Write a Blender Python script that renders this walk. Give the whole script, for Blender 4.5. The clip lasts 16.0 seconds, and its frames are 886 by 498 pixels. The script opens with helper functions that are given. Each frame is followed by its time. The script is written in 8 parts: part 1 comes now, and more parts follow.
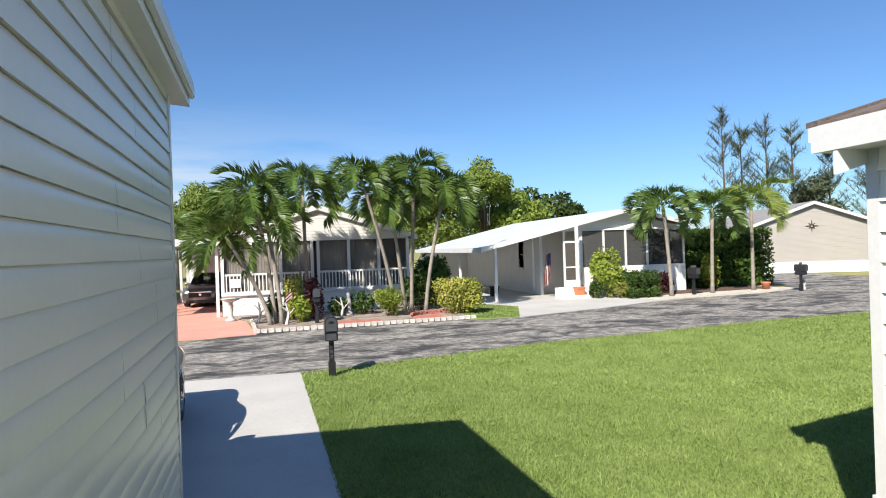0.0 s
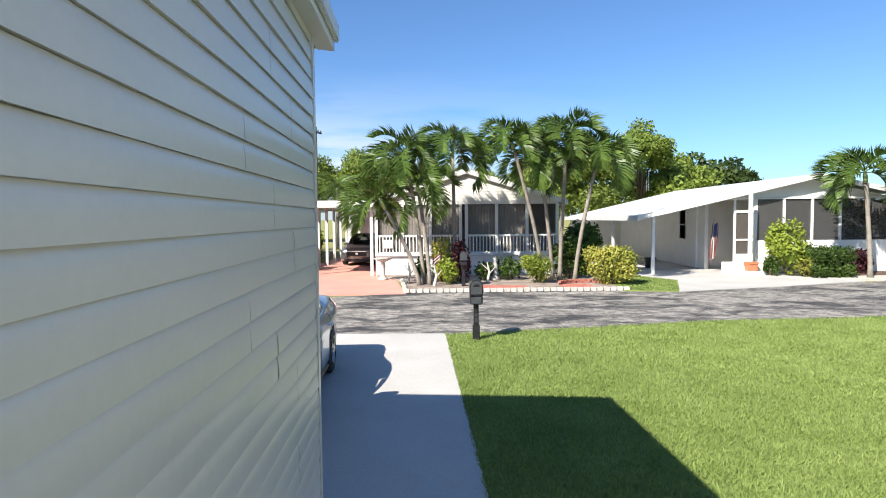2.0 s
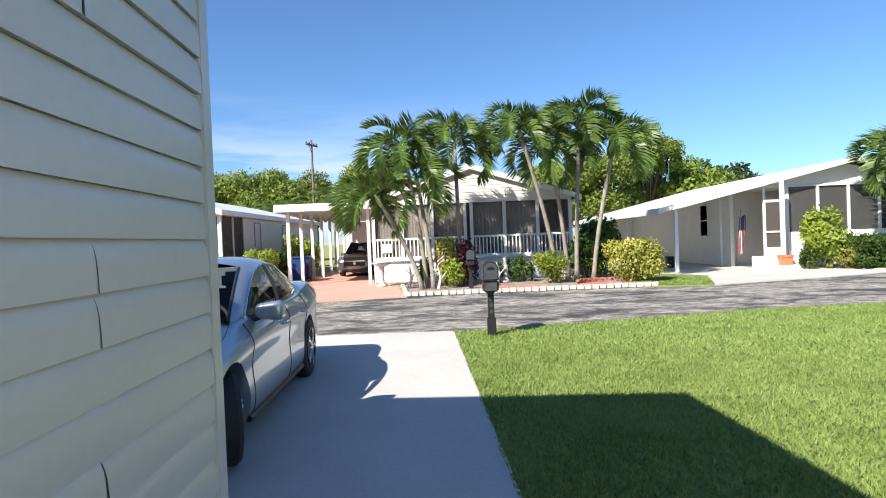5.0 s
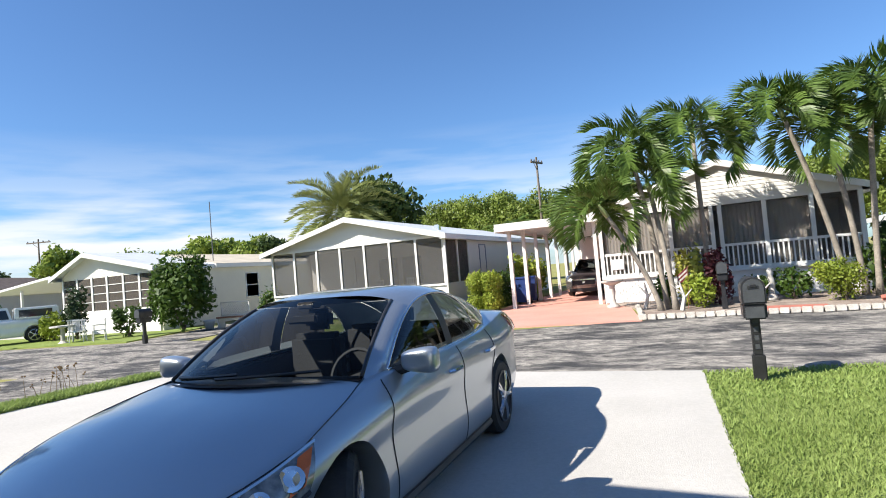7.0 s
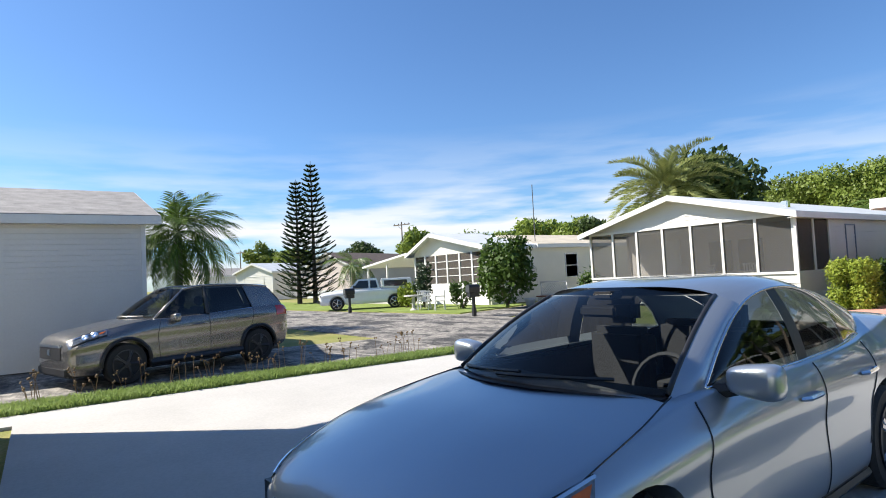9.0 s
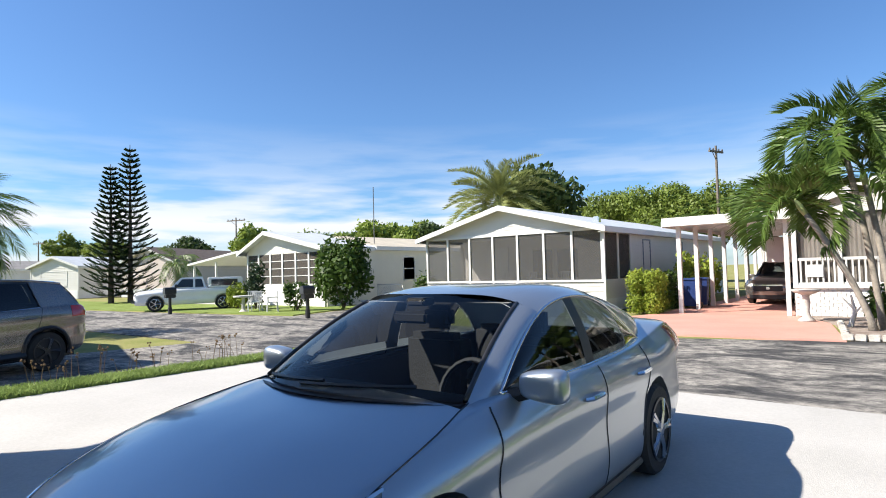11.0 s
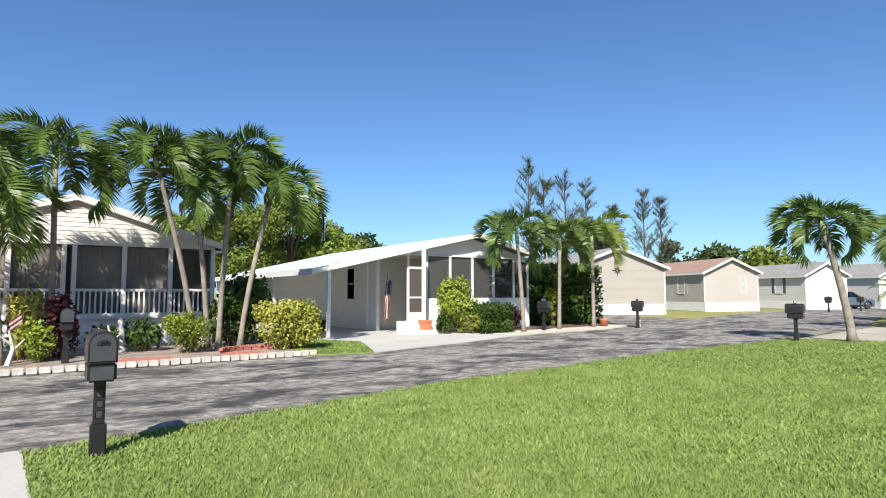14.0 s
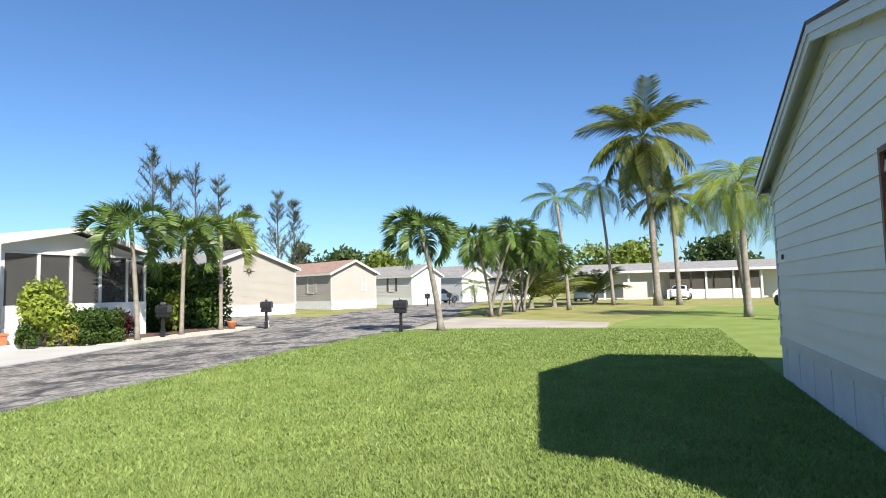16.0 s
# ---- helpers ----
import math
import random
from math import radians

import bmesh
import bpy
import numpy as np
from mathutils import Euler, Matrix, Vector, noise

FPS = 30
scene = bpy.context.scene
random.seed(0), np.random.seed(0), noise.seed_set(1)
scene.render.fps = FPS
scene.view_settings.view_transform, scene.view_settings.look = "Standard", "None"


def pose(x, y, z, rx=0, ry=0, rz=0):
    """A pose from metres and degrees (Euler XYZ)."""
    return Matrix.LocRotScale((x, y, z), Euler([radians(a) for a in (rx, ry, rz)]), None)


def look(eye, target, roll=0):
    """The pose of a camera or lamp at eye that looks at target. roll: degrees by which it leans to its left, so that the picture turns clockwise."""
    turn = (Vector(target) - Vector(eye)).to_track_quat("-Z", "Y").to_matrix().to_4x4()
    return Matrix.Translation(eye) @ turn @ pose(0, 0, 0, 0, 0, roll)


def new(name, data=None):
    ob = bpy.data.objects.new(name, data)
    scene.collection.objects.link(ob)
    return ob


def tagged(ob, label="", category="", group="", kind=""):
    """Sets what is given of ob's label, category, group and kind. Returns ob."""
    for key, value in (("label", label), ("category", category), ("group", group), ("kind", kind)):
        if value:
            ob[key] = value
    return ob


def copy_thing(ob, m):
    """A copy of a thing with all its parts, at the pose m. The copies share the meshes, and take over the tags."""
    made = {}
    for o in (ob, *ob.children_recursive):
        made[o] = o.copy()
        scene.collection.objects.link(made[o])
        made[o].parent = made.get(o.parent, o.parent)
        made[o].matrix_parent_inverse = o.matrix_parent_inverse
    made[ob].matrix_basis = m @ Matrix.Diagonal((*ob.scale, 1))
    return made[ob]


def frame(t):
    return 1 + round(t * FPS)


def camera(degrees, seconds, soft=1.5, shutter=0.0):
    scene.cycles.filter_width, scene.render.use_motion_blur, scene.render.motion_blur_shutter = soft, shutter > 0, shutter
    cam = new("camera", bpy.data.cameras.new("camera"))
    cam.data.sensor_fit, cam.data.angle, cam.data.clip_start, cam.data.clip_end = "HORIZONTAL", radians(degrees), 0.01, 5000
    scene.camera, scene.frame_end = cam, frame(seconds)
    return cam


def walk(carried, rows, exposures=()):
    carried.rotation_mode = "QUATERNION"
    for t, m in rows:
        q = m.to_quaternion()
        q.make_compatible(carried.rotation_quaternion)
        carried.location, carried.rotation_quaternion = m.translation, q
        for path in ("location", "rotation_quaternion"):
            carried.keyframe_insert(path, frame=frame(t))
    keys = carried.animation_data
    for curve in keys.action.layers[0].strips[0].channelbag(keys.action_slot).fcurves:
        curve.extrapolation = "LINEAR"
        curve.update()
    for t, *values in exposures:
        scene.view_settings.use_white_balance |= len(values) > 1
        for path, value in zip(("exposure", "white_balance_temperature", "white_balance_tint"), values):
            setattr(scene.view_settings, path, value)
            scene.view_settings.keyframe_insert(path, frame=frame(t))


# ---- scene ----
cam = camera(74.9, 16.0, soft=1.0)
PATH = [
    (0, (0.602, -4.225, 2.451), (1.084, -2.284, 2.449), -1.9),
    (0.5, (0.635, -4.304, 2.481), (0.843, -2.315, 2.457), -1.3),
    (1, (0.663, -4.291, 2.459), (0.744, -2.293, 2.408), -0.9),
    (1.5, (0.68, -4.084, 2.408), (0.7, -2.085, 2.327), -0.5),
    (2, (0.657, -3.774, 2.366), (0.633, -1.776, 2.261), -0.5),
    (2.5, (0.667, -3.516, 2.207), (0.601, -1.521, 2.084), -0.3),
    (3, (0.614, -3.224, 2.026), (0.52, -1.23, 1.901), -0.1),
    (3.5, (0.587, -2.953, 1.848), (0.498, -0.958, 1.745), -0.1),
    (3.7, (0.572, -2.817, 1.789), (0.498, -0.821, 1.696), -0.4),
    (5.8, (0.573, -1.106, 1.521), (0.506, 0.893, 1.539), -3.5),
    (6, (0.586, -0.921, 1.525), (0.438, 1.073, 1.557), -3.9),
    (6.5, (0.637, -0.546, 1.541), (0.205, 1.406, 1.602), -4.4),
    (7, (0.643, -0.167, 1.542), (-0.162, 1.662, 1.625), -4.9),
    (7.5, (0.554, 0.102, 1.534), (-0.633, 1.709, 1.629), -4.8),
    (8, (0.402, 0.249, 1.553), (-1.114, 1.55, 1.653), -4.3),
    (8.2, (0.363, 0.283, 1.554), (-1.253, 1.457, 1.655), -4.0),
    (10.3, (0.377, 0.603, 1.574), (-1.247, 1.767, 1.659), -1.7),
    (10.5, (0.387, 0.599, 1.575), (-1.151, 1.874, 1.659), -1.7),
    (11, (0.408, 0.62, 1.572), (-0.861, 2.165, 1.651), -1.5),
    (11.5, (0.44, 0.639, 1.565), (-0.485, 2.411, 1.644), -1.6),
    (12, (0.485, 0.67, 1.568), (-0.045, 2.597, 1.645), -1.6),
    (12.5, (0.525, 0.7, 1.573), (0.422, 2.696, 1.654), -1.1),
    (13, (0.56, 0.715, 1.561), (0.896, 2.685, 1.661), -0.7),
    (13.5, (0.598, 0.772, 1.536), (1.354, 2.619, 1.667), -0.3),
    (14, (0.663, 0.804, 1.556), (1.795, 2.446, 1.708), -0.1),
    (14.5, (0.747, 0.791, 1.569), (2.185, 2.17, 1.733), -0.5),
    (15, (0.775, 0.761, 1.572), (2.445, 1.849, 1.733), -1.0),
    (15.5, (0.812, 0.74, 1.576), (2.623, 1.575, 1.726), -1.3),
    (16, (0.979, 0.754, 1.551), (2.849, 1.449, 1.691), -1.3),
]
walk(cam, [(t, look(eye, target, roll)) for t, eye, target, roll in PATH], [(0.0, 0.87), (0.8, 1.01), (1.5, 1.07), (3.0, 1.15), (6.0, 1.12), (8.0, 1.04), (10.5, 1.07), (12.0, 1.0), (13.5, 0.88), (14.5, 0.88), (16.0, 1.02)])

# ---- world, sun and exposure ----
SUN_TO = Vector((0.77, 0.86, -1.0))          # the way the light travels
world = bpy.data.worlds.new("sky")
scene.world = world
world.use_nodes = True
wn, wl = world.node_tree.nodes, world.node_tree.links
wn.clear()
w_out = wn.new("ShaderNodeOutputWorld")
w_bg = wn.new("ShaderNodeBackground")
w_sky = wn.new("ShaderNodeTexSky")
w_sky.sky_type = "NISHITA"
w_sky.sun_disc = False
w_sky.sun_elevation = math.atan2(1.0, math.hypot(SUN_TO.x, SUN_TO.y))
w_sky.sun_rotation = math.atan2(-SUN_TO.x, -SUN_TO.y)
w_sky.air_density, w_sky.dust_density, w_sky.ozone_density = 1.0, 0.5, 2.0
w_bg.inputs["Strength"].default_value = 0.064
# thin cloud bank low in the sky
w_tc = wn.new("ShaderNodeTexCoord")
w_sep = wn.new("ShaderNodeSeparateXYZ")
w_map = wn.new("ShaderNodeMapping")
w_map.inputs["Scale"].default_value = (3.0, 3.0, 22.0)
w_noise = wn.new("ShaderNodeTexNoise")
w_noise.inputs["Scale"].default_value = 1.3
w_noise.inputs["Detail"].default_value = 6.0
w_ramp = wn.new("ShaderNodeValToRGB")
w_ramp.color_ramp.elements[0].position, w_ramp.color_ramp.elements[1].position = 0.39, 0.57
w_band = wn.new("ShaderNodeValToRGB")
cr = w_band.color_ramp
cr.elements[0].position, cr.elements[0].color = 0.0, (0.5, 0.5, 0.5, 1)
cr.elements[1].position, cr.elements[1].color = 0.25, (0, 0, 0, 1)
e = cr.elements.new(0.09); e.color = (1, 1, 1, 1)
e = cr.elements.new(0.17); e.color = (0.25, 0.25, 0.25, 1)
w_mul = wn.new("ShaderNodeMath"); w_mul.operation = "MULTIPLY"
w_mix = wn.new("ShaderNodeMixRGB")
w_mix.inputs["Color2"].default_value = (7.6, 7.8, 8.2, 1)
w_west = wn.new("ShaderNodeMapRange")
w_west.inputs["From Min"].default_value, w_west.inputs["From Max"].default_value = 0.35, -0.35
w_mul2 = wn.new("ShaderNodeMath"); w_mul2.operation = "MULTIPLY"
wl.new(w_tc.outputs["Generated"], w_sep.inputs[0])
wl.new(w_tc.outputs["Generated"], w_map.inputs[0])
wl.new(w_map.outputs[0], w_noise.inputs["Vector"])
wl.new(w_noise.outputs["Fac"], w_ramp.inputs[0])
wl.new(w_sep.outputs["Z"], w_band.inputs[0])
wl.new(w_sep.outputs["X"], w_west.inputs[0])
wl.new(w_ramp.outputs[0], w_mul.inputs[0])
wl.new(w_band.outputs[0], w_mul.inputs[1])
wl.new(w_mul.outputs[0], w_mul2.inputs[0])
wl.new(w_west.outputs[0], w_mul2.inputs[1])
wl.new(w_mul2.outputs[0], w_mix.inputs["Fac"])
w_tint = wn.new("ShaderNodeMixRGB"); w_tint.blend_type = "MULTIPLY"; w_tint.inputs["Fac"].default_value = 1.0
w_tint.inputs["Color2"].default_value = (0.71, 0.985, 1.30, 1)
wl.new(w_sky.outputs[0], w_tint.inputs["Color1"])
wl.new(w_tint.outputs[0], w_mix.inputs["Color1"])
wl.new(w_mix.outputs[0], w_bg.inputs["Color"])
wl.new(w_bg.outputs[0], w_out.inputs["Surface"])

sun = new("sun", bpy.data.lights.new("sun", "SUN"))
sun.data.energy, sun.data.angle, sun.data.color = 5.0, radians(0.53), (1.0, 0.93, 0.83)
sun.matrix_world = look((-20, -22, 26), Vector((-20, -22, 26)) + SUN_TO)


# ---- materials ----
def material(name, color, rough=0.6, metal=0.0, spread=0.12, scale=6.0, fine=60.0, bump=0.15, bump_scale=40.0, second=None, coords="Object", coat=0.0, spec=0.5, rand=0.0):
    """Base colour varied at two scales, with fine relief."""
    m = bpy.data.materials.new(name)
    m.use_nodes = True
    n, l = m.node_tree.nodes, m.node_tree.links
    p = n["Principled BSDF"]
    p.inputs["Roughness"].default_value = rough
    p.inputs["Metallic"].default_value = metal
    p.inputs["Coat Weight"].default_value = coat
    p.inputs["Specular IOR Level"].default_value = spec
    tc = n.new("ShaderNodeTexCoord")
    a = n.new("ShaderNodeTexNoise"); a.inputs["Scale"].default_value = scale; a.inputs["Detail"].default_value = 5
    b = n.new("ShaderNodeTexNoise"); b.inputs["Scale"].default_value = fine; b.inputs["Detail"].default_value = 3
    l.new(tc.outputs[coords], a.inputs["Vector"]); l.new(tc.outputs[coords], b.inputs["Vector"])
    add = n.new("ShaderNodeMath"); add.operation = "MULTIPLY_ADD"
    add.inputs[1].default_value = 0.6
    l.new(a.outputs["Fac"], add.inputs[0])
    half = n.new("ShaderNodeMath"); half.operation = "MULTIPLY"; half.inputs[1].default_value = 0.4
    l.new(b.outputs["Fac"], half.inputs[0]); l.new(half.outputs[0], add.inputs[2])
    ramp = n.new("ShaderNodeValToRGB")
    c = Vector(color)
    lo = Vector(second) if second else c * (1 - spread * 2)
    hi = c if second else Vector([min(1, v * (1 + spread)) for v in c])
    ramp.color_ramp.elements[0].position, ramp.color_ramp.elements[0].color = 0.32, (*lo, 1)
    ramp.color_ramp.elements[1].position, ramp.color_ramp.elements[1].color = 0.68, (*hi, 1)
    l.new(add.outputs[0], ramp.inputs[0])
    out = ramp.outputs[0]
    if rand:
        oi = n.new("ShaderNodeObjectInfo")
        geo = n.new("ShaderNodeNewGeometry")
        s = n.new("ShaderNodeMath"); s.operation = "ADD"
        l.new(oi.outputs["Random"], s.inputs[0]); l.new(geo.outputs["Random Per Island"], s.inputs[1])
        mr = n.new("ShaderNodeMapRange")
        mr.inputs["From Max"].default_value = 2.0
        mr.inputs["To Min"].default_value, mr.inputs["To Max"].default_value = 1 - rand, 1 + rand
        l.new(s.outputs[0], mr.inputs["Value"])
        hsv = n.new("ShaderNodeHueSaturation")
        l.new(mr.outputs[0], hsv.inputs["Value"]); l.new(out, hsv.inputs["Color"])
        out = hsv.outputs[0]
    l.new(out, p.inputs["Base Color"])
    if bump:
        d = n.new("ShaderNodeTexNoise"); d.inputs["Scale"].default_value = bump_scale; d.inputs["Detail"].default_value = 6
        l.new(tc.outputs[coords], d.inputs["Vector"])
        bp = n.new("ShaderNodeBump"); bp.inputs["Strength"].default_value = bump; bp.inputs["Distance"].default_value = 0.02
        l.new(d.outputs["Fac"], bp.inputs["Height"]); l.new(bp.outputs[0], p.inputs["Normal"])
    return m


def leafy(name, color, second, rand=0.35, rough=0.5, trans=0.35, spec=0.25):
    m = material(name, color, rough, spread=0.2, scale=1.5, fine=14, bump=0, second=second, rand=rand, spec=spec)
    n, l = m.node_tree.nodes, m.node_tree.links
    p = n["Principled BSDF"]
    t = n.new("ShaderNodeBsdfTranslucent")
    src = p.inputs["Base Color"].links[0].from_socket
    l.new(src, t.inputs["Color"])
    mx = n.new("ShaderNodeMixShader"); mx.inputs[0].default_value = trans
    o = n["Material Output"]
    l.new(p.outputs[0], mx.inputs[1]); l.new(t.outputs[0], mx.inputs[2]); l.new(mx.outputs[0], o.inputs["Surface"])
    return m


def see_through(name, color, alpha, rough=0.5, glossy=0.0):
    """Insect screen: a share of the light passes straight through."""
    m = bpy.data.materials.new(name)
    m.use_nodes = True
    n, l = m.node_tree.nodes, m.node_tree.links
    p = n["Principled BSDF"]
    p.inputs["Base Color"].default_value = (*color, 1)
    p.inputs["Roughness"].default_value = rough
    p.inputs["Specular IOR Level"].default_value = glossy
    t = n.new("ShaderNodeBsdfTransparent")
    mx = n.new("ShaderNodeMixShader"); mx.inputs[0].default_value = alpha
    l.new(t.outputs[0], mx.inputs[1]); l.new(p.outputs[0], mx.inputs[2]); l.new(mx.outputs[0], n["Material Output"].inputs["Surface"])
    return m


def car_glass(name, tint, gloss):
    m = bpy.data.materials.new(name)
    m.use_nodes = True
    n, l = m.node_tree.nodes, m.node_tree.links
    n.remove(n["Principled BSDF"])
    t = n.new("ShaderNodeBsdfTransparent"); t.inputs[0].default_value = (*tint, 1)
    g = n.new("ShaderNodeBsdfGlossy"); g.inputs["Roughness"].default_value = 0.02
    f = n.new("ShaderNodeFresnel"); f.inputs["IOR"].default_value = gloss
    mx = n.new("ShaderNodeMixShader")
    l.new(f.outputs[0], mx.inputs[0]); l.new(t.outputs[0], mx.inputs[1]); l.new(g.outputs[0], mx.inputs[2])
    l.new(mx.outputs[0], n["Material Output"].inputs["Surface"])
    return m


M_VINYL = material("vinyl_siding", (0.56, 0.55, 0.5), 0.30, spread=0.03, scale=1.2, fine=30, bump=0.06, bump_scale=5, rand=0.02)
M_VINYL2 = material("white_vinyl_siding", (0.59, 0.58, 0.545), 0.5, spread=0.03, scale=1.0, fine=24, bump=0.05, bump_scale=15)
M_CREAM = material("cream_aluminium_siding", (0.62, 0.595, 0.51), 0.5, spread=0.04, scale=0.8, fine=20, bump=0.04)
M_BEIGE = material("beige_vinyl_siding", (0.335, 0.31, 0.275), 0.55, spread=0.04, scale=0.8, fine=18, bump=0.04)
M_TAUPE = material("taupe_vinyl_siding", (0.39, 0.36, 0.325), 0.55, spread=0.04, scale=0.8, fine=18, bump=0.04)
M_PINKISH = material("pale_pink_siding", (0.634, 0.546, 0.502), 0.55, spread=0.04, scale=0.8, fine=18, bump=0.04)
M_VINYL3 = material("ivory_vinyl_siding", (0.80, 0.78, 0.70), 0.5, spread=0.03, scale=1.0, fine=24, bump=0.05, bump_scale=15)
M_WHITE = material("white_paint", (0.62, 0.62, 0.6), 0.45, spread=0.04, scale=2, fine=30, bump=0.06, bump_scale=25)
M_SKIRT = material("white_skirting", (0.686, 0.704, 0.704), 0.55, spread=0.06, scale=3, fine=25, bump=0.08, bump_scale=20)
M_STUCCO = material("white_stucco", (0.78, 0.77, 0.74), 0.85, spread=0.04, scale=1.5, fine=50, bump=0.5, bump_scale=60)
M_ROOF_METAL = material("white_metal_roof", (0.58, 0.6, 0.595), 0.4, spread=0.10, scale=1.3, fine=14, bump=0.05)
M_ROOF_GREY = material("grey_shingles", (0.26, 0.25, 0.24), 0.9, spread=0.2, scale=3, fine=30, bump=0.6, bump_scale=30)
M_ROOF_BROWN = material("brown_shingles", (0.13, 0.10, 0.085), 0.9, spread=0.2, scale=3, fine=30, bump=0.6, bump_scale=30)
M_ROOF_RED = material("reddish_shingles", (0.31, 0.205, 0.16), 0.9, spread=0.2, scale=3, fine=30, bump=0.6, bump_scale=30)
M_ROOF_TAN = material("tan_metal_roof", (0.546, 0.484, 0.37), 0.6, spread=0.12, scale=1.5, fine=14, bump=0.05)
M_SCREEN = see_through("insect_screen", (0.10, 0.10, 0.10), 0.45)
M_THINSCREEN = see_through("thin_insect_screen", (0.10, 0.095, 0.09), 0.30)
M_SHADE = see_through("dark_screen", (0.10, 0.09, 0.08), 0.78)
M_DARKGLASS = material("dark_window_glass", (0.03, 0.035, 0.04), 0.05, spread=0.1, bump=0)
M_PANE = material("bright_window_glass", (0.20, 0.24, 0.26), 0.06, spread=0.1, bump=0)
M_INNER = material("porch_interior_wall", (0.60, 0.57, 0.52), 0.8, spread=0.08, scale=1, bump=0.1)
M_CONCRETE = material("pale_concrete", (0.44, 0.428, 0.402), 0.85, spread=0.085, scale=0.7, fine=30, bump=0.25, bump_scale=90, coords="Object")
M_DUSTY = material("dusty_worn_concrete", (0.372, 0.335, 0.279), 0.95, spread=0.15, scale=0.6, fine=20, bump=0.4, bump_scale=60)
M_PINK = material("salmon_painted_concrete", (0.56, 0.285, 0.225), 0.7, spread=0.08, scale=0.9, fine=20, bump=0.12, bump_scale=60)
M_GRASS = material("lawn_turf", (0.24, 0.3, 0.1), 0.9, spread=0.2, scale=0.9, fine=45, bump=0.9, bump_scale=70, second=(0.15, 0.2, 0.045), spec=0.05)
M_BLADE = leafy("grass_blade", (0.315, 0.4, 0.13), (0.18, 0.26, 0.065), rand=0.32, rough=0.6, trans=0.3, spec=0.12)
M_DRYGRASS = material("dry_lawn_verge", (0.34, 0.29, 0.14), 0.95, spread=0.2, scale=0.5, fine=25, bump=0.8, bump_scale=50, second=(0.15, 0.19, 0.04), spec=0.1)
M_SOIL = material("dark_mulch", (0.12, 0.07, 0.05), 0.95, spread=0.3, scale=8, fine=60, bump=1.0, bump_scale=50)
M_GRAVEL = material("pale_gravel", (0.577, 0.53, 0.465), 0.9, spread=0.2, scale=20, fine=90, bump=1.0, bump_scale=70)
M_BED = material("gravel_and_mulch", (0.40, 0.34, 0.29), 0.95, spread=0.2, scale=2.2, fine=45, bump=1.0, bump_scale=55, second=(0.14, 0.095, 0.075))
M_REDPAVE = material("red_pavers", (0.42, 0.15, 0.11), 0.85, spread=0.12, scale=3, fine=30, bump=0.3, bump_scale=40)
M_KERB = material("weathered_edging_block", (0.52, 0.49, 0.44), 0.9, spread=0.2, scale=6, fine=40, bump=0.5, bump_scale=40, rand=0.15)
M_TRUNK = material("palm_bark", (0.26, 0.23, 0.19), 0.9, spread=0.22, scale=5, fine=30, bump=0.6, bump_scale=25)
M_BARK = material("tree_bark", (0.13, 0.10, 0.075), 0.95, spread=0.25, scale=5, fine=30, bump=0.8, bump_scale=20)
M_SHAFT = material("crownshaft", (0.30, 0.36, 0.14), 0.5, spread=0.15, scale=4, bump=0.1)
M_FROND = leafy("palm_leaflets", (0.15, 0.225, 0.05), (0.05, 0.095, 0.018), rough=0.38, trans=0.3)
M_FROND2 = leafy("yellowing_palm_leaflets", (0.34, 0.4, 0.085), (0.17, 0.24, 0.035), trans=0.4)
M_COCO = leafy("coconut_leaflets", (0.23, 0.245, 0.065), (0.075, 0.115, 0.02), trans=0.3)
M_DATE = leafy("date_palm_leaflets", (0.33, 0.35, 0.13), (0.14, 0.175, 0.055), trans=0.25)
M_DEAD = leafy("dead_frond", (0.30, 0.20, 0.10), (0.16, 0.10, 0.05), trans=0.2)
M_LEAF = leafy("tree_leaves", (0.238, 0.299, 0.0616), (0.114, 0.167, 0.0264), rand=0.4)
M_LEAF_DARK = leafy("dark_tree_leaves", (0.07, 0.105, 0.03), (0.03, 0.055, 0.015), rand=0.4)
M_LEAF_PINE = leafy("pine_needles", (0.15, 0.18, 0.11), (0.08, 0.11, 0.06), rand=0.3)
M_LEAF_NORFOLK = leafy("norfolk_needles", (0.035, 0.065, 0.025), (0.018, 0.035, 0.012), rand=0.3, trans=0.15)
M_HEDGE = leafy("hedge_leaves", (0.093, 0.158, 0.0279), (0.0279, 0.0605, 0.0093), rand=0.45)
M_HEDGE2 = leafy("light_shrub_leaves", (0.317, 0.37, 0.0528), (0.141, 0.202, 0.0264), rand=0.4)
M_YELLOW = leafy("variegated_leaves", (0.51, 0.466, 0.106), (0.229, 0.282, 0.044), rand=0.4)
M_REDLEAF = leafy("dark_red_leaves", (0.10, 0.025, 0.03), (0.04, 0.015, 0.02), rand=0.4)
M_BLACK = material("black_plastic", (0.018, 0.018, 0.02), 0.4, spread=0.2, scale=8, bump=0.05)
M_SLATE = material("mailbox_face", (0.05, 0.055, 0.06), 0.4, spread=0.15, scale=8, bump=0.05)
M_TYRE = material("tyre_rubber", (0.02, 0.02, 0.02), 0.75, spread=0.2, bump=0.2)
M_RIM = material("alloy", (0.55, 0.55, 0.56), 0.25, 1.0, spread=0.05, bump=0)
M_RIMDARK = material("dark_alloy", (0.05, 0.05, 0.055), 0.35, 0.6, spread=0.05, bump=0)
M_CHROME = material("chrome", (0.8, 0.8, 0.8), 0.08, 1.0, spread=0.02, bump=0)
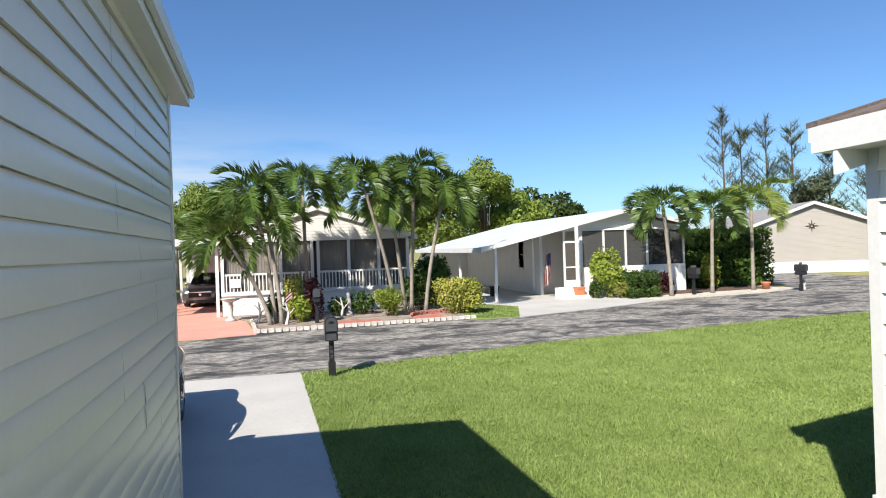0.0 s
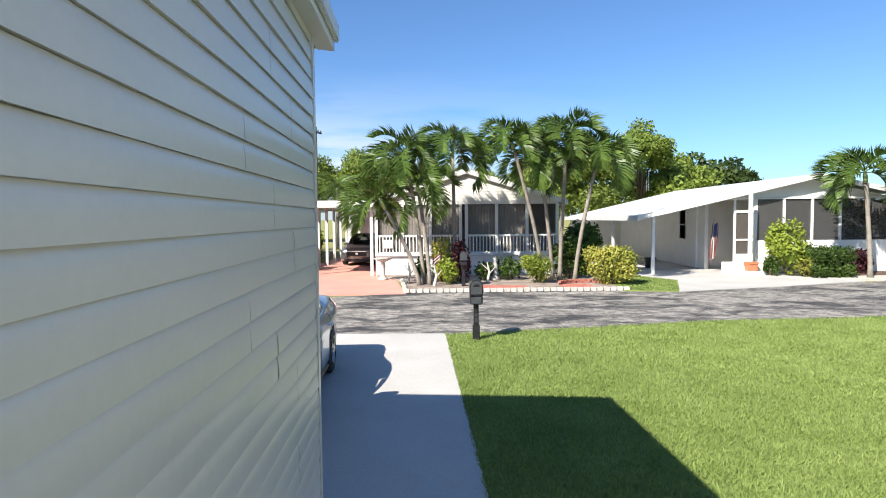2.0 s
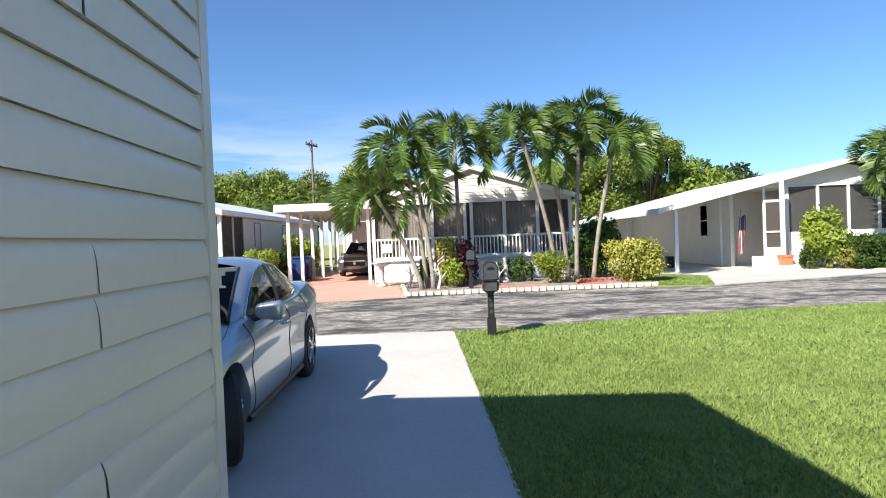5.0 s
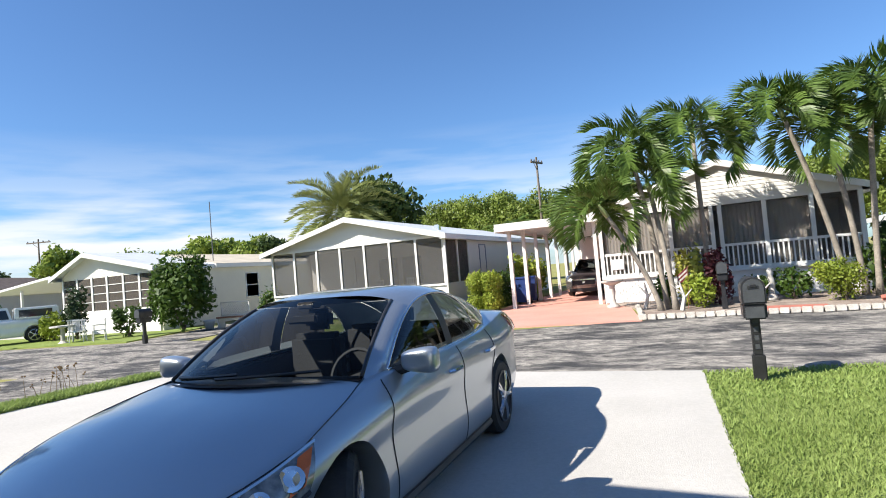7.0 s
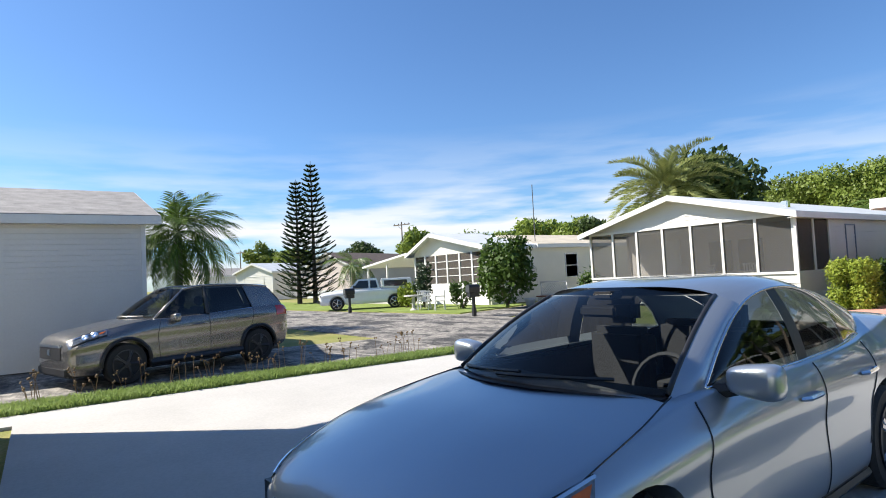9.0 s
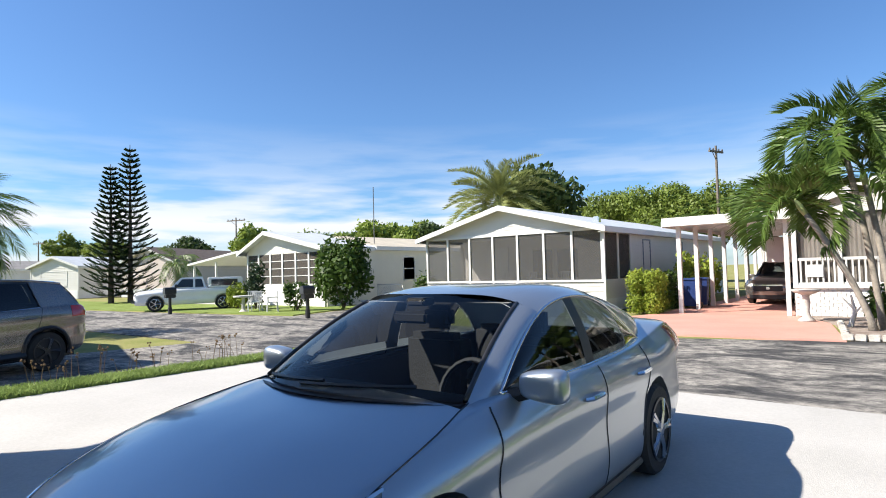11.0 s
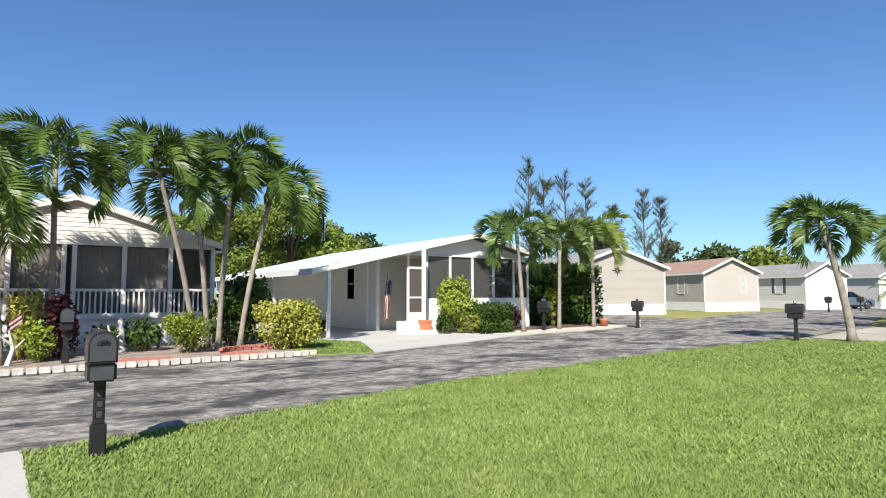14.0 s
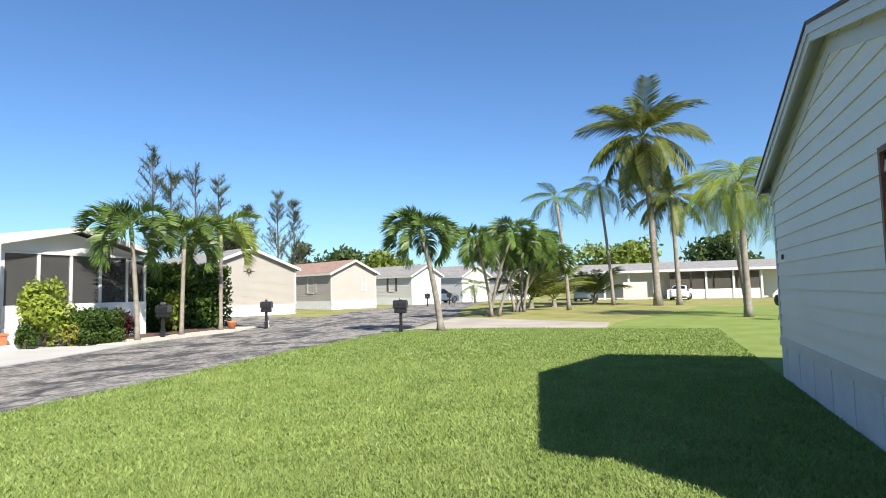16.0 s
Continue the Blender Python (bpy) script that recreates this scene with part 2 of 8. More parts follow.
M_SILVER = material("silver_blue_metallic_paint", (0.36, 0.405, 0.455), 0.33, 0.7, spread=0.01, scale=1, fine=400, bump=0, coat=1.0)
M_BRONZE = material("grey_brown_metallic_paint", (0.20, 0.19, 0.18), 0.26, 0.7, spread=0.02, scale=1, fine=300, bump=0, coat=1.0)
M_CARWHITE = material("white_car_paint", (0.80, 0.80, 0.79), 0.3, spread=0.02, bump=0, coat=0.8)
M_CARGREY = material("blue_grey_car_paint", (0.12, 0.17, 0.22), 0.3, 0.4, spread=0.02, bump=0, coat=0.8)
M_GLASS = car_glass("windscreen_glass", (0.7, 0.76, 0.76), 1.28)
M_SIDEGLASS = car_glass("green_side_glass", (0.3, 0.34, 0.325), 1.5)
M_TINT = car_glass("tinted_side_glass", (0.13, 0.145, 0.145), 1.6)
M_SEAT = material("dark_grey_upholstery", (0.022, 0.022, 0.025), 0.85, spread=0.15, bump=0.2)
M_HEADLINER = material("grey_headliner", (0.30, 0.29, 0.28), 0.95, spread=0.05, bump=0.05)
M_AMBER = material("amber_reflector", (0.55, 0.12, 0.02), 0.2, spread=0.1, bump=0)
M_REDLENS = material("red_tail_lens", (0.45, 0.015, 0.015), 0.15, spread=0.1, bump=0, coat=1)
M_LENS = material("headlamp_lens", (0.30, 0.32, 0.33), 0.10, 0.3, spread=0.15, scale=9, fine=30, bump=0, coat=1, second=(0.03, 0.032, 0.036))
M_TERRA = material("terracotta", (0.50, 0.17, 0.08), 0.8, spread=0.12, bump=0.2)
M_BLUE = material("blue_bin_plastic", (0.015, 0.04, 0.16), 0.5, spread=0.1, bump=0.05)
M_WOOD = material("reddish_brown_wood", (0.26, 0.11, 0.06), 0.6, spread=0.2, scale=3, fine=40, bump=0.2)
M_GREYWOOD = material("weathered_pole_wood", (0.17, 0.14, 0.11), 0.9, spread=0.2, bump=0.4)
M_FLAGRED = material("red_cloth", (0.13, 0.018, 0.025), 0.85, spread=0.1, bump=0.1)
M_FLAGWHITE = material("white_cloth", (0.40, 0.37, 0.34), 0.85, spread=0.06, bump=0.1)
M_FLAGBLUE = material("navy_cloth", (0.03, 0.04, 0.12), 0.85, spread=0.1, bump=0.1)
M_STONE = material("carved_pale_stone", (0.52, 0.50, 0.46), 0.9, spread=0.15, bump=0.4)
M_BRONZESTAR = material("dark_bronze", (0.10, 0.07, 0.05), 0.5, 0.6, spread=0.1, bump=0.1)
M_SHUTTER = material("dark_grey_shutter", (0.10, 0.10, 0.11), 0.6, spread=0.1, bump=0.1)
M_STORM = material("slate_blue_window_frame", (0.16, 0.20, 0.26), 0.5, spread=0.1, bump=0.05)
M_CURTAIN = material("taupe_shade_cloth", (0.6, 0.55, 0.49), 0.9, spread=0.08, scale=3, fine=120, bump=0.1)
M_BLIND = material("pale_window_blind", (0.55, 0.55, 0.52), 0.7, spread=0.05, bump=0.1)


def asphalt():
    """Worn grey road: dark patches streaked along it, pale dust and loose grit."""
    m = material("worn_asphalt", (0.43, 0.405, 0.365), 0.9, spread=0.2, scale=3, fine=90, bump=0.7, bump_scale=120, second=(0.21, 0.20, 0.186))
    n, l = m.node_tree.nodes, m.node_tree.links
    p = n["Principled BSDF"]
    base = p.inputs["Base Color"].links[0].from_socket
    tc = n["Texture Coordinate"]
    mp = n.new("ShaderNodeMapping"); mp.inputs["Scale"].default_value = (0.36, 0.7, 1); mp.inputs["Rotation"].default_value = (0, 0, radians(-8))
    l.new(tc.outputs["Object"], mp.inputs[0])
    a = n.new("ShaderNodeTexNoise"); a.inputs["Scale"].default_value = 1.5; a.inputs["Detail"].default_value = 9; a.inputs["Roughness"].default_value = 0.68; a.inputs["Distortion"].default_value = 0.8
    l.new(mp.outputs[0], a.inputs["Vector"])
    r = n.new("ShaderNodeValToRGB")
    r.color_ramp.elements[0].position, r.color_ramp.elements[0].color = 0.41, (1, 1, 1, 1)
    r.color_ramp.elements[1].position, r.color_ramp.elements[1].color = 0.54, (0, 0, 0, 1)
    l.new(a.outputs["Fac"], r.inputs[0])
    mx = n.new("ShaderNodeMixRGB"); mx.inputs["Color2"].default_value = (0.06, 0.06, 0.062, 1)
    l.new(r.outputs[0], mx.inputs["Fac"]); l.new(base, mx.inputs["Color1"])
    # crumbled patches and loose grit
    mp2 = n.new("ShaderNodeMapping"); mp2.inputs["Scale"].default_value = (1.1, 1.7, 1); mp2.inputs["Rotation"].default_value = (0, 0, radians(-6))
    l.new(tc.outputs["Object"], mp2.inputs[0])
    c = n.new("ShaderNodeTexNoise"); c.inputs["Scale"].default_value = 3.4; c.inputs["Detail"].default_value = 14; c.inputs["Roughness"].default_value = 0.78; c.inputs["Distortion"].default_value = 0.5
    l.new(mp2.outputs[0], c.inputs["Vector"])
    r2 = n.new("ShaderNodeValToRGB")
    r2.color_ramp.elements[0].position, r2.color_ramp.elements[0].color = 0.42, (0.36, 0.36, 0.37, 1)
    r2.color_ramp.elements[1].position, r2.color_ramp.elements[1].color = 0.58, (1.12, 1.10, 1.06, 1)
    l.new(c.outputs["Fac"], r2.inputs[0])
    mul = n.new("ShaderNodeMixRGB"); mul.blend_type = "MULTIPLY"; mul.inputs["Fac"].default_value = 1.0
    l.new(mx.outputs[0], mul.inputs["Color1"]); l.new(r2.outputs[0], mul.inputs["Color2"]); l.new(mul.outputs[0], p.inputs["Base Color"])
    return m


M_ASPHALT = asphalt()


# ---- building helpers ----
def mesh_of(bm, name, smooth=False):
    me = bpy.data.meshes.new(name)
    bmesh.ops.recalc_face_normals(bm, faces=bm.faces)
    bm.to_mesh(me)
    bm.free()
    if smooth:
        for p in me.polygons:
            p.use_smooth = True
    return me


def thing(name, m, label, category, group="", kind=""):
    """A top-level thing: an Empty at its base."""
    ob = new(name)
    ob.matrix_world = m
    ob.empty_display_size = 0.2
    return tagged(ob, label, category, group, kind)


def part(name, bm, mat, parent, label="", smooth=False):
    me = bm if isinstance(bm, bpy.types.Mesh) else mesh_of(bm, name, smooth)
    if not me.materials:
        me.materials.append(mat)
    ob = new(name, me)
    ob.parent = parent
    return tagged(ob, label)


def single(name, bm, mat, m, label, category="", group="", kind="", smooth=False):
    """A thing that is one mesh."""
    me = bm if isinstance(bm, bpy.types.Mesh) else mesh_of(bm, name, smooth)
    if not me.materials:
        me.materials.append(mat)
    ob = new(name, me)
    ob.matrix_world = m
    return tagged(ob, label, category, group, kind)


def box(bm, x0, x1, y0, y1, z0, z1, bevel=0.0, m=None):
    r = bmesh.ops.create_cube(bm, size=1)
    vs = r["verts"]
    for v in vs:
        v.co = Vector(((x0 + x1) / 2 + v.co.x * (x1 - x0), (y0 + y1) / 2 + v.co.y * (y1 - y0), (z0 + z1) / 2 + v.co.z * (z1 - z0)))
    if bevel:
        es = list({e for v in vs for e in v.link_edges})
        r2 = bmesh.ops.bevel(bm, geom=es, offset=bevel, segments=2, affect="EDGES", clamp_overlap=True)
        vs = list({v for f in r2["faces"] for v in f.verts} | {v for v in vs if v.is_valid})
    if m is not None:
        bmesh.ops.transform(bm, matrix=m, verts=vs)
    return vs


def boxes(*args, bevel=0.0):
    bm = bmesh.new()
    for a in args:
        box(bm, *a, bevel=bevel)
    return bm


def quad(bm, *pts):
    return bm.faces.new([bm.verts.new(p) for p in pts])


def slab(points, z0, z1):
    """A flat plate with the outline given, z1 on top."""
    bm = bmesh.new()
    lo = [bm.verts.new((x, y, z0)) for x, y in points]
    hi = [bm.verts.new((x, y, z1)) for x, y in points]
    bm.faces.new(hi)
    bm.faces.new(lo[::-1])
    for i in range(len(lo)):
        j = (i + 1) % len(lo)
        bm.faces.new((lo[i], lo[j], hi[j], hi[i]))
    return bm


def tube(bm, pts, radii, sides=8, cap=True):
    """A round tapered tube along pts."""
    rings = []
    pts = [Vector(p) for p in pts]
    for i, p in enumerate(pts):
        d = (pts[min(i + 1, len(pts) - 1)] - pts[max(i - 1, 0)]).normalized()
        u = d.cross(Vector((0, 0, 1)) if abs(d.z) < 0.9 else Vector((1, 0, 0))).normalized()
        v = d.cross(u)
        r = radii[i] if isinstance(radii, (list, tuple)) else radii
        rings.append([bm.verts.new(p + (u * math.cos(a) + v * math.sin(a)) * r) for a in [2 * math.pi * k / sides for k in range(sides)]])
    for a, b in zip(rings, rings[1:]):
        for k in range(sides):
            bm.faces.new((a[k], a[(k + 1) % sides], b[(k + 1) % sides], b[k]))
    if cap:
        bm.faces.new(rings[0][::-1])
        bm.faces.new(rings[-1])
    return bm


def lathe(profile, sides=20):
    """A turned shape; profile rows are (radius, z)."""
    bm = bmesh.new()
    rings = [[bm.verts.new((r * math.cos(2 * math.pi * k / sides), r * math.sin(2 * math.pi * k / sides), z)) for k in range(sides)] for r, z in profile]
    for a, b in zip(rings, rings[1:]):
        for k in range(sides):
            bm.faces.new((a[k], a[(k + 1) % sides], b[(k + 1) % sides], b[k]))
    bm.faces.new(rings[0][::-1])
    bm.faces.new(rings[-1])
    return bm


def sheet(rows):
    """A grid patch from rows of points."""
    bm = bmesh.new()
    V = [[bm.verts.new(p) for p in r] for r in rows]
    for a, b in zip(V, V[1:]):
        for k in range(len(a) - 1):
            bm.faces.new((a[k], a[k + 1], b[k + 1], b[k]))
    return bm


def lap_wall(bm, p0, p1, z0, z1, out, course=0.13, top=None, thick=0.1, lip=0.014):
    """Clapboard between two plan points; out is the outward plan normal; top(s) is the height at share s of the length (for gables)."""
    p0, p1, out = Vector((*p0, 0)), Vector((*p1, 0)), Vector((*out, 0))
    length = (p1 - p0).length
    samples = 41
    hs = [(i / (samples - 1), top(i / (samples - 1)) if top else z1) for i in range(samples)]
    peak = max(h for _, h in hs)

    def span(z):
        ok = [s for s, h in hs if h >= z - 1e-6]
        if not ok:
            return None
        a, b = ok[0], ok[-1]
        step = 1 / (samples - 1)
        if top and a > 0:
            lo, hi = a - step, a
            for _ in range(12):
                mid = (lo + hi) / 2
                lo, hi = (lo, mid) if top(mid) >= z else (mid, hi)
            a = hi
        if top and b < 1:
            lo, hi = b, b + step
            for _ in range(12):
                mid = (lo + hi) / 2
                lo, hi = (mid, hi) if top(mid) >= z else (lo, mid)
            b = lo
        return a, b

    z = z0
    while z < peak - 0.005:
        zt = min(z + course, peak)
        sb, st = span(z), span(zt - 1e-4)
        if sb is None:
            break
        if st is None:
            st = ((sb[0] + sb[1]) / 2,) * 2
        P = lambda s, zz, o: p0.lerp(p1, s) + Vector((0, 0, zz)) + out * o
        quad(bm, P(sb[0], z, lip), P(sb[1], z, lip), P(st[1], zt, 0), P(st[0], zt, 0))
        quad(bm, P(sb[0], z, 0), P(sb[1], z, 0), P(sb[1], z, lip), P(sb[0], z, lip))
        quad(bm, P(sb[0], z, -thick), P(sb[1], z, -thick), P(st[1], zt, -thick), P(st[0], zt, -thick))
        z = zt
    return bm


def gable_roof(parent, x0, x1, y0, y1, eave, peak, ridge, mat, fascia=M_WHITE, thick=0.07, over=0.3, soffit=M_WHITE):
    """Two slopes with the ridge along y at x = ridge, fascia and rake boards and soffits."""
    xl, xr = x0 - over, x1 + over
    zl = eave - over * (peak - eave) / max(0.2, ridge - x0)
    zr = eave - over * (peak - eave) / max(0.2, x1 - ridge)
    bm = bmesh.new()
    prof = [(xl, zl), (ridge, peak), (xr, zr)]
    for (xa, za), (xb, zb) in zip(prof, prof[1:]):
        lo = [bm.verts.new(p) for p in ((xa, y0, za), (xb, y0, zb), (xb, y1, zb), (xa, y1, za))]
        hi = [bm.verts.new(v.co + Vector((0, 0, thick))) for v in lo]
        bm.faces.new(hi); bm.faces.new(lo[::-1])
        for i in range(4):
            j = (i + 1) % 4
            bm.faces.new((lo[i], lo[j], hi[j], hi[i]))
    part("roof", bm, mat, parent)
    for name, (xa, za), (xb, zb) in (("rake_board", prof[0], prof[1]), ("rake_board", prof[1], prof[2])):
        bm = bmesh.new()
        for ya, yb in ((y0 - 0.03, y0), (y1, y1 + 0.03)):
            lo = [bm.verts.new(p) for p in ((xa, ya, za - 0.14), (xb, ya, zb - 0.14), (xb, yb, zb - 0.14), (xa, yb, za - 0.14))]
            hi = [bm.verts.new(v.co + Vector((0, 0, 0.19))) for v in lo]
            bm.faces.new(hi); bm.faces.new(lo[::-1])
            for i in range(4):
                j = (i + 1) % 4
                bm.faces.new((lo[i], lo[j], hi[j], hi[i]))
        part(name, bm, fascia, parent)
    bm = bmesh.new()
    for (xa, za), (xb, zb) in zip(prof, prof[1:]):
        for ya, yb in ((y0, y0 + 0.3), (y1 - 0.3, y1)):
            bm.faces.new([bm.verts.new(p) for p in ((xa, ya, za - 0.006), (xa, yb, za - 0.006), (xb, yb, zb - 0.006), (xb, ya, zb - 0.006))])
    part("rake_soffit", bm, soffit, parent)
    for xa, za in (prof[0], prof[2]):
        s = -1 if xa < ridge else 1
        part("fascia", boxes((min(xa, xa + s * 0.03), max(xa, xa + s * 0.03), y0 - 0.03, y1 + 0.03, za - 0.14, za + 0.045)), fascia, parent)
    part("soffit", boxes((xl, x0, y0, y1, zl - 0.14, zl - 0.125), (x1, xr, y0, y1, zr - 0.14, zr - 0.125)), soffit, parent)


def ridge_top(x0, x1, eave, peak, ridge):
    def top(s):
        x = x0 + (x1 - x0) * s
        return eave + (peak - eave) * ((x - x0) / (ridge - x0) if x <= ridge else (x1 - x) / (x1 - ridge))
    return top


def window(parent, m, w, h, frame_mat=M_WHITE, pane=M_DARKGLASS, shutters=None, sash=True):
    """A framed window set on a wall; local x along the wall, y outward, z up, the origin at its lower middle."""
    win = new("window")
    win.parent = parent
    win.matrix_basis = m
    t = 0.05
    part("window_frame", boxes((-w / 2 - t, -w / 2, -0.06, 0.035, -t, h + t), (w / 2, w / 2 + t, -0.06, 0.035, -t, h + t), (-w / 2, w / 2, -0.06, 0.035, h, h + t), (-w / 2 - 0.02, w / 2 + 0.02, -0.06, 0.06, -t, 0)), frame_mat, win)
    if sash:
        part("sash_rail", boxes((-w / 2, w / 2, -0.02, 0.02, h * 0.5 - 0.02, h * 0.5 + 0.02)), frame_mat, win)
    part("pane", boxes((-w / 2, w / 2, -0.012, 0.0, 0, h)), pane, win)
    if shutters:
        for sx in (-1, 1):
            bm = boxes((sx * (w / 2 + 0.24) - 0.17, sx * (w / 2 + 0.24) + 0.17, 0.0, 0.03, -0.03, h + 0.03))
            for k in range(8):
                box(bm, sx * (w / 2 + 0.24) - 0.13, sx * (w / 2 + 0.24) + 0.13, 0.03, 0.042, h * (k + 0.2) / 8, h * (k + 0.75) / 8)
            part("shutter", bm, shutters, win)
    return win


# ---- setting: ground, road, paving ----
single("ground", slab([(-2500, -2500), (2500, -2500), (2500, 2500), (-2500, 2500)], -0.6, -0.03), M_DRYGRASS, pose(0, 0, 0), "sparse grassy ground running to the horizon", "ground", kind="structure")


def ribbon(near, far, z0, z1):
    return slab(near + far[::-1], z0, z1)


ROAD_NEAR = [(-60, 3.0), (-30, 7.4), (-14, 7.9), (-9.2, 8.0), (0.6, 7.95), (3.6, 8.6), (6.6, 9.3), (10, 9.6), (14, 10.1), (20.5, 10.3), (31, 11.5), (45, 15.5), (60, 19.0), (110, 26)]
ROAD_FAR = [(-60, 9.6), (-30, 13.0), (-18, 14.4), (-9, 13.9), (-4, 13.6), (-0.6, 14.6), (5, 14.9), (8, 14.5), (12, 15.8), (16.5, 17.2), (21, 17.5), (25, 19.0), (46, 24.5), (62, 25.5), (110, 34)]
single("road", ribbon(ROAD_NEAR, ROAD_FAR, -0.2, -0.012), M_ASPHALT, pose(0, 0, 0), "worn grey asphalt lane with dark patches", "road", kind="structure")
single("road", slab([(23.5, 18.2), (33, 21.5), (33.5, 29), (27.5, 27.5)], -0.2, -0.008), M_ASPHALT, pose(0, 0, 0), "asphalt drive branching off the lane", "road", kind="structure")
single("road", slab([(-18.5, 14.2), (-15.5, 14.2), (-17.6, 23), (-20.5, 22)], -0.2, -0.006), M_ASPHALT, pose(0, 0, 0), "grey gravelly side drive between two homes", "road", kind="structure")
single("road", slab([(-16, -8), (-10.2, -8), (-10.0, 0), (-9.5, 7.9), (-13.4, 7.9), (-14.4, 3)], -0.2, -0.006), M_ASPHALT, pose(0, 0, 0), "dark asphalt drive beside the white house", "driveway", kind="structure")
single("driveway", slab([(-9.3, -0.5), (-8.5, -0.5), (-8.5, 0.15), (-0.3, 0.15), (-0.3, -16), (0.95, -16), (1.0, 0.5), (0.55, 8.0), (-9.0, 8.05)], -0.15, 0.012), M_CONCRETE, pose(0, 0, 0), "broad pale concrete driveway and side walk", "driveway", kind="structure")
single("lawn", slab([(0.95, -16), (45, -16), (45, -2), (27, 2.5), (23.5, 2.7), (22.5, 8.7), (21.6, 10.1), (14, 10.0), (10, 9.5), (6.6, 9.2), (3.6, 8.5), (1.9, 8.0), (0.55, 7.9), (1.0, 0.5)], -0.15, 0.0), M_GRASS, pose(0, 0, 0), "bright green mown lawn", "lawn", kind="structure")
single("lawn", slab([(26.5, 2.8), (45, -2), (60, 0), (60, 15), (45, 14.2), (31.5, 10.9), (30.5, 9.5)], -0.15, 0.004), M_DRYGRASS, pose(0, 0, 0), "patchy green lawn under palms", "lawn", kind="structure")
single("driveway", slab([(22.5, 8.7), (23.5, 2.7), (26.5, 2.8), (30.5, 9.5), (31.5, 11.3), (21.6, 10.2)], -0.15, 0.006), M_DUSTY, pose(0, 0, 0), "dusty pale concrete drive", "driveway", kind="structure")
single("lawn", slab([(-10.2, -1), (-9.3, -1), (-9.0, 7.9), (-9.5, 7.9), (-10.0, 0)], -0.15, 0.02), M_GRASS, pose(0, 0, 0), "narrow green grass strip beside the driveway", "grass strip", kind="structure")
single("driveway", slab([(-8.2, 13.9), (-0.75, 14.4), (-1.4, 18.3), (-2.3, 20), (-2.3, 34), (-6.2, 34), (-6.4, 19.8)], -0.15, 0.01), M_PINK, pose(0, 0, 0), "salmon-painted concrete driveway", "driveway", kind="structure")
single("driveway", slab([(7.9, 14.5), (12, 15.7), (15.5, 17.0), (14.4, 19.5), (13.2, 22.5), (13.0, 36), (8.0, 36), (7.6, 20), (9.0, 17.5)], -0.15, 0.01), M_CONCRETE, pose(0, 0, 0), "pale concrete carport drive", "driveway", kind="structure")
single("lawn", slab([(6.2, 14.8), (7.9, 14.5), (9.0, 17.5), (7.6, 20), (6.4, 19)], -0.15, 0.016), M_GRASS, pose(0, 0, 0), "small green grass patch by the carport", "lawn", kind="structure")
single("garden_bed", slab([(-0.7, 14.7), (6.3, 14.9), (6.6, 19.4), (5.3, 20.2), (-2.3, 20.2), (-1.3, 18.2)], -0.15, 0.03), M_BED, pose(0, 0, 0), "gravel garden bed round the palms", "garden bed", kind="structure")
single("garden_bed", slab([(15.2, 17.2), (21.5, 17.7), (23.6, 18.4), (22.8, 20.6), (14.4, 20.6), (14.6, 18.6)], -0.15, 0.03), M_GRAVEL, pose(0, 0, 0), "strip of pale gravel and mulch under palms", "garden bed", kind="structure")
single("garden_bed", slab([(15.3, 18.6), (22.6, 19.0), (22.8, 20.6), (14.6, 20.6)], 0.0, 0.05), M_SOIL, pose(0, 0, 0), "dark red mulch by the hedge", "garden bed", kind="structure")
single("lawn", slab([(-60, 10.2), (-30, 13.6), (-19, 14.7), (-20.5, 20), (-30, 19), (-60, 17)], -0.15, 0.01), M_GRASS, pose(0, 0, 0), "green front lawn across the lane", "lawn", kind="structure")


# added slab: keeps green grass bounce off the underside of the carport roof
single("driveway", slab([(-35.4, 18.3), (-29.3, 18.6), (-29.3, 25.5), (-35.4, 25.5)], -0.15, 0.016), M_CONCRETE, pose(0, 0, 0), "pale slab added under the lean-to carport for neutral bounce light", "driveway", kind="structure")


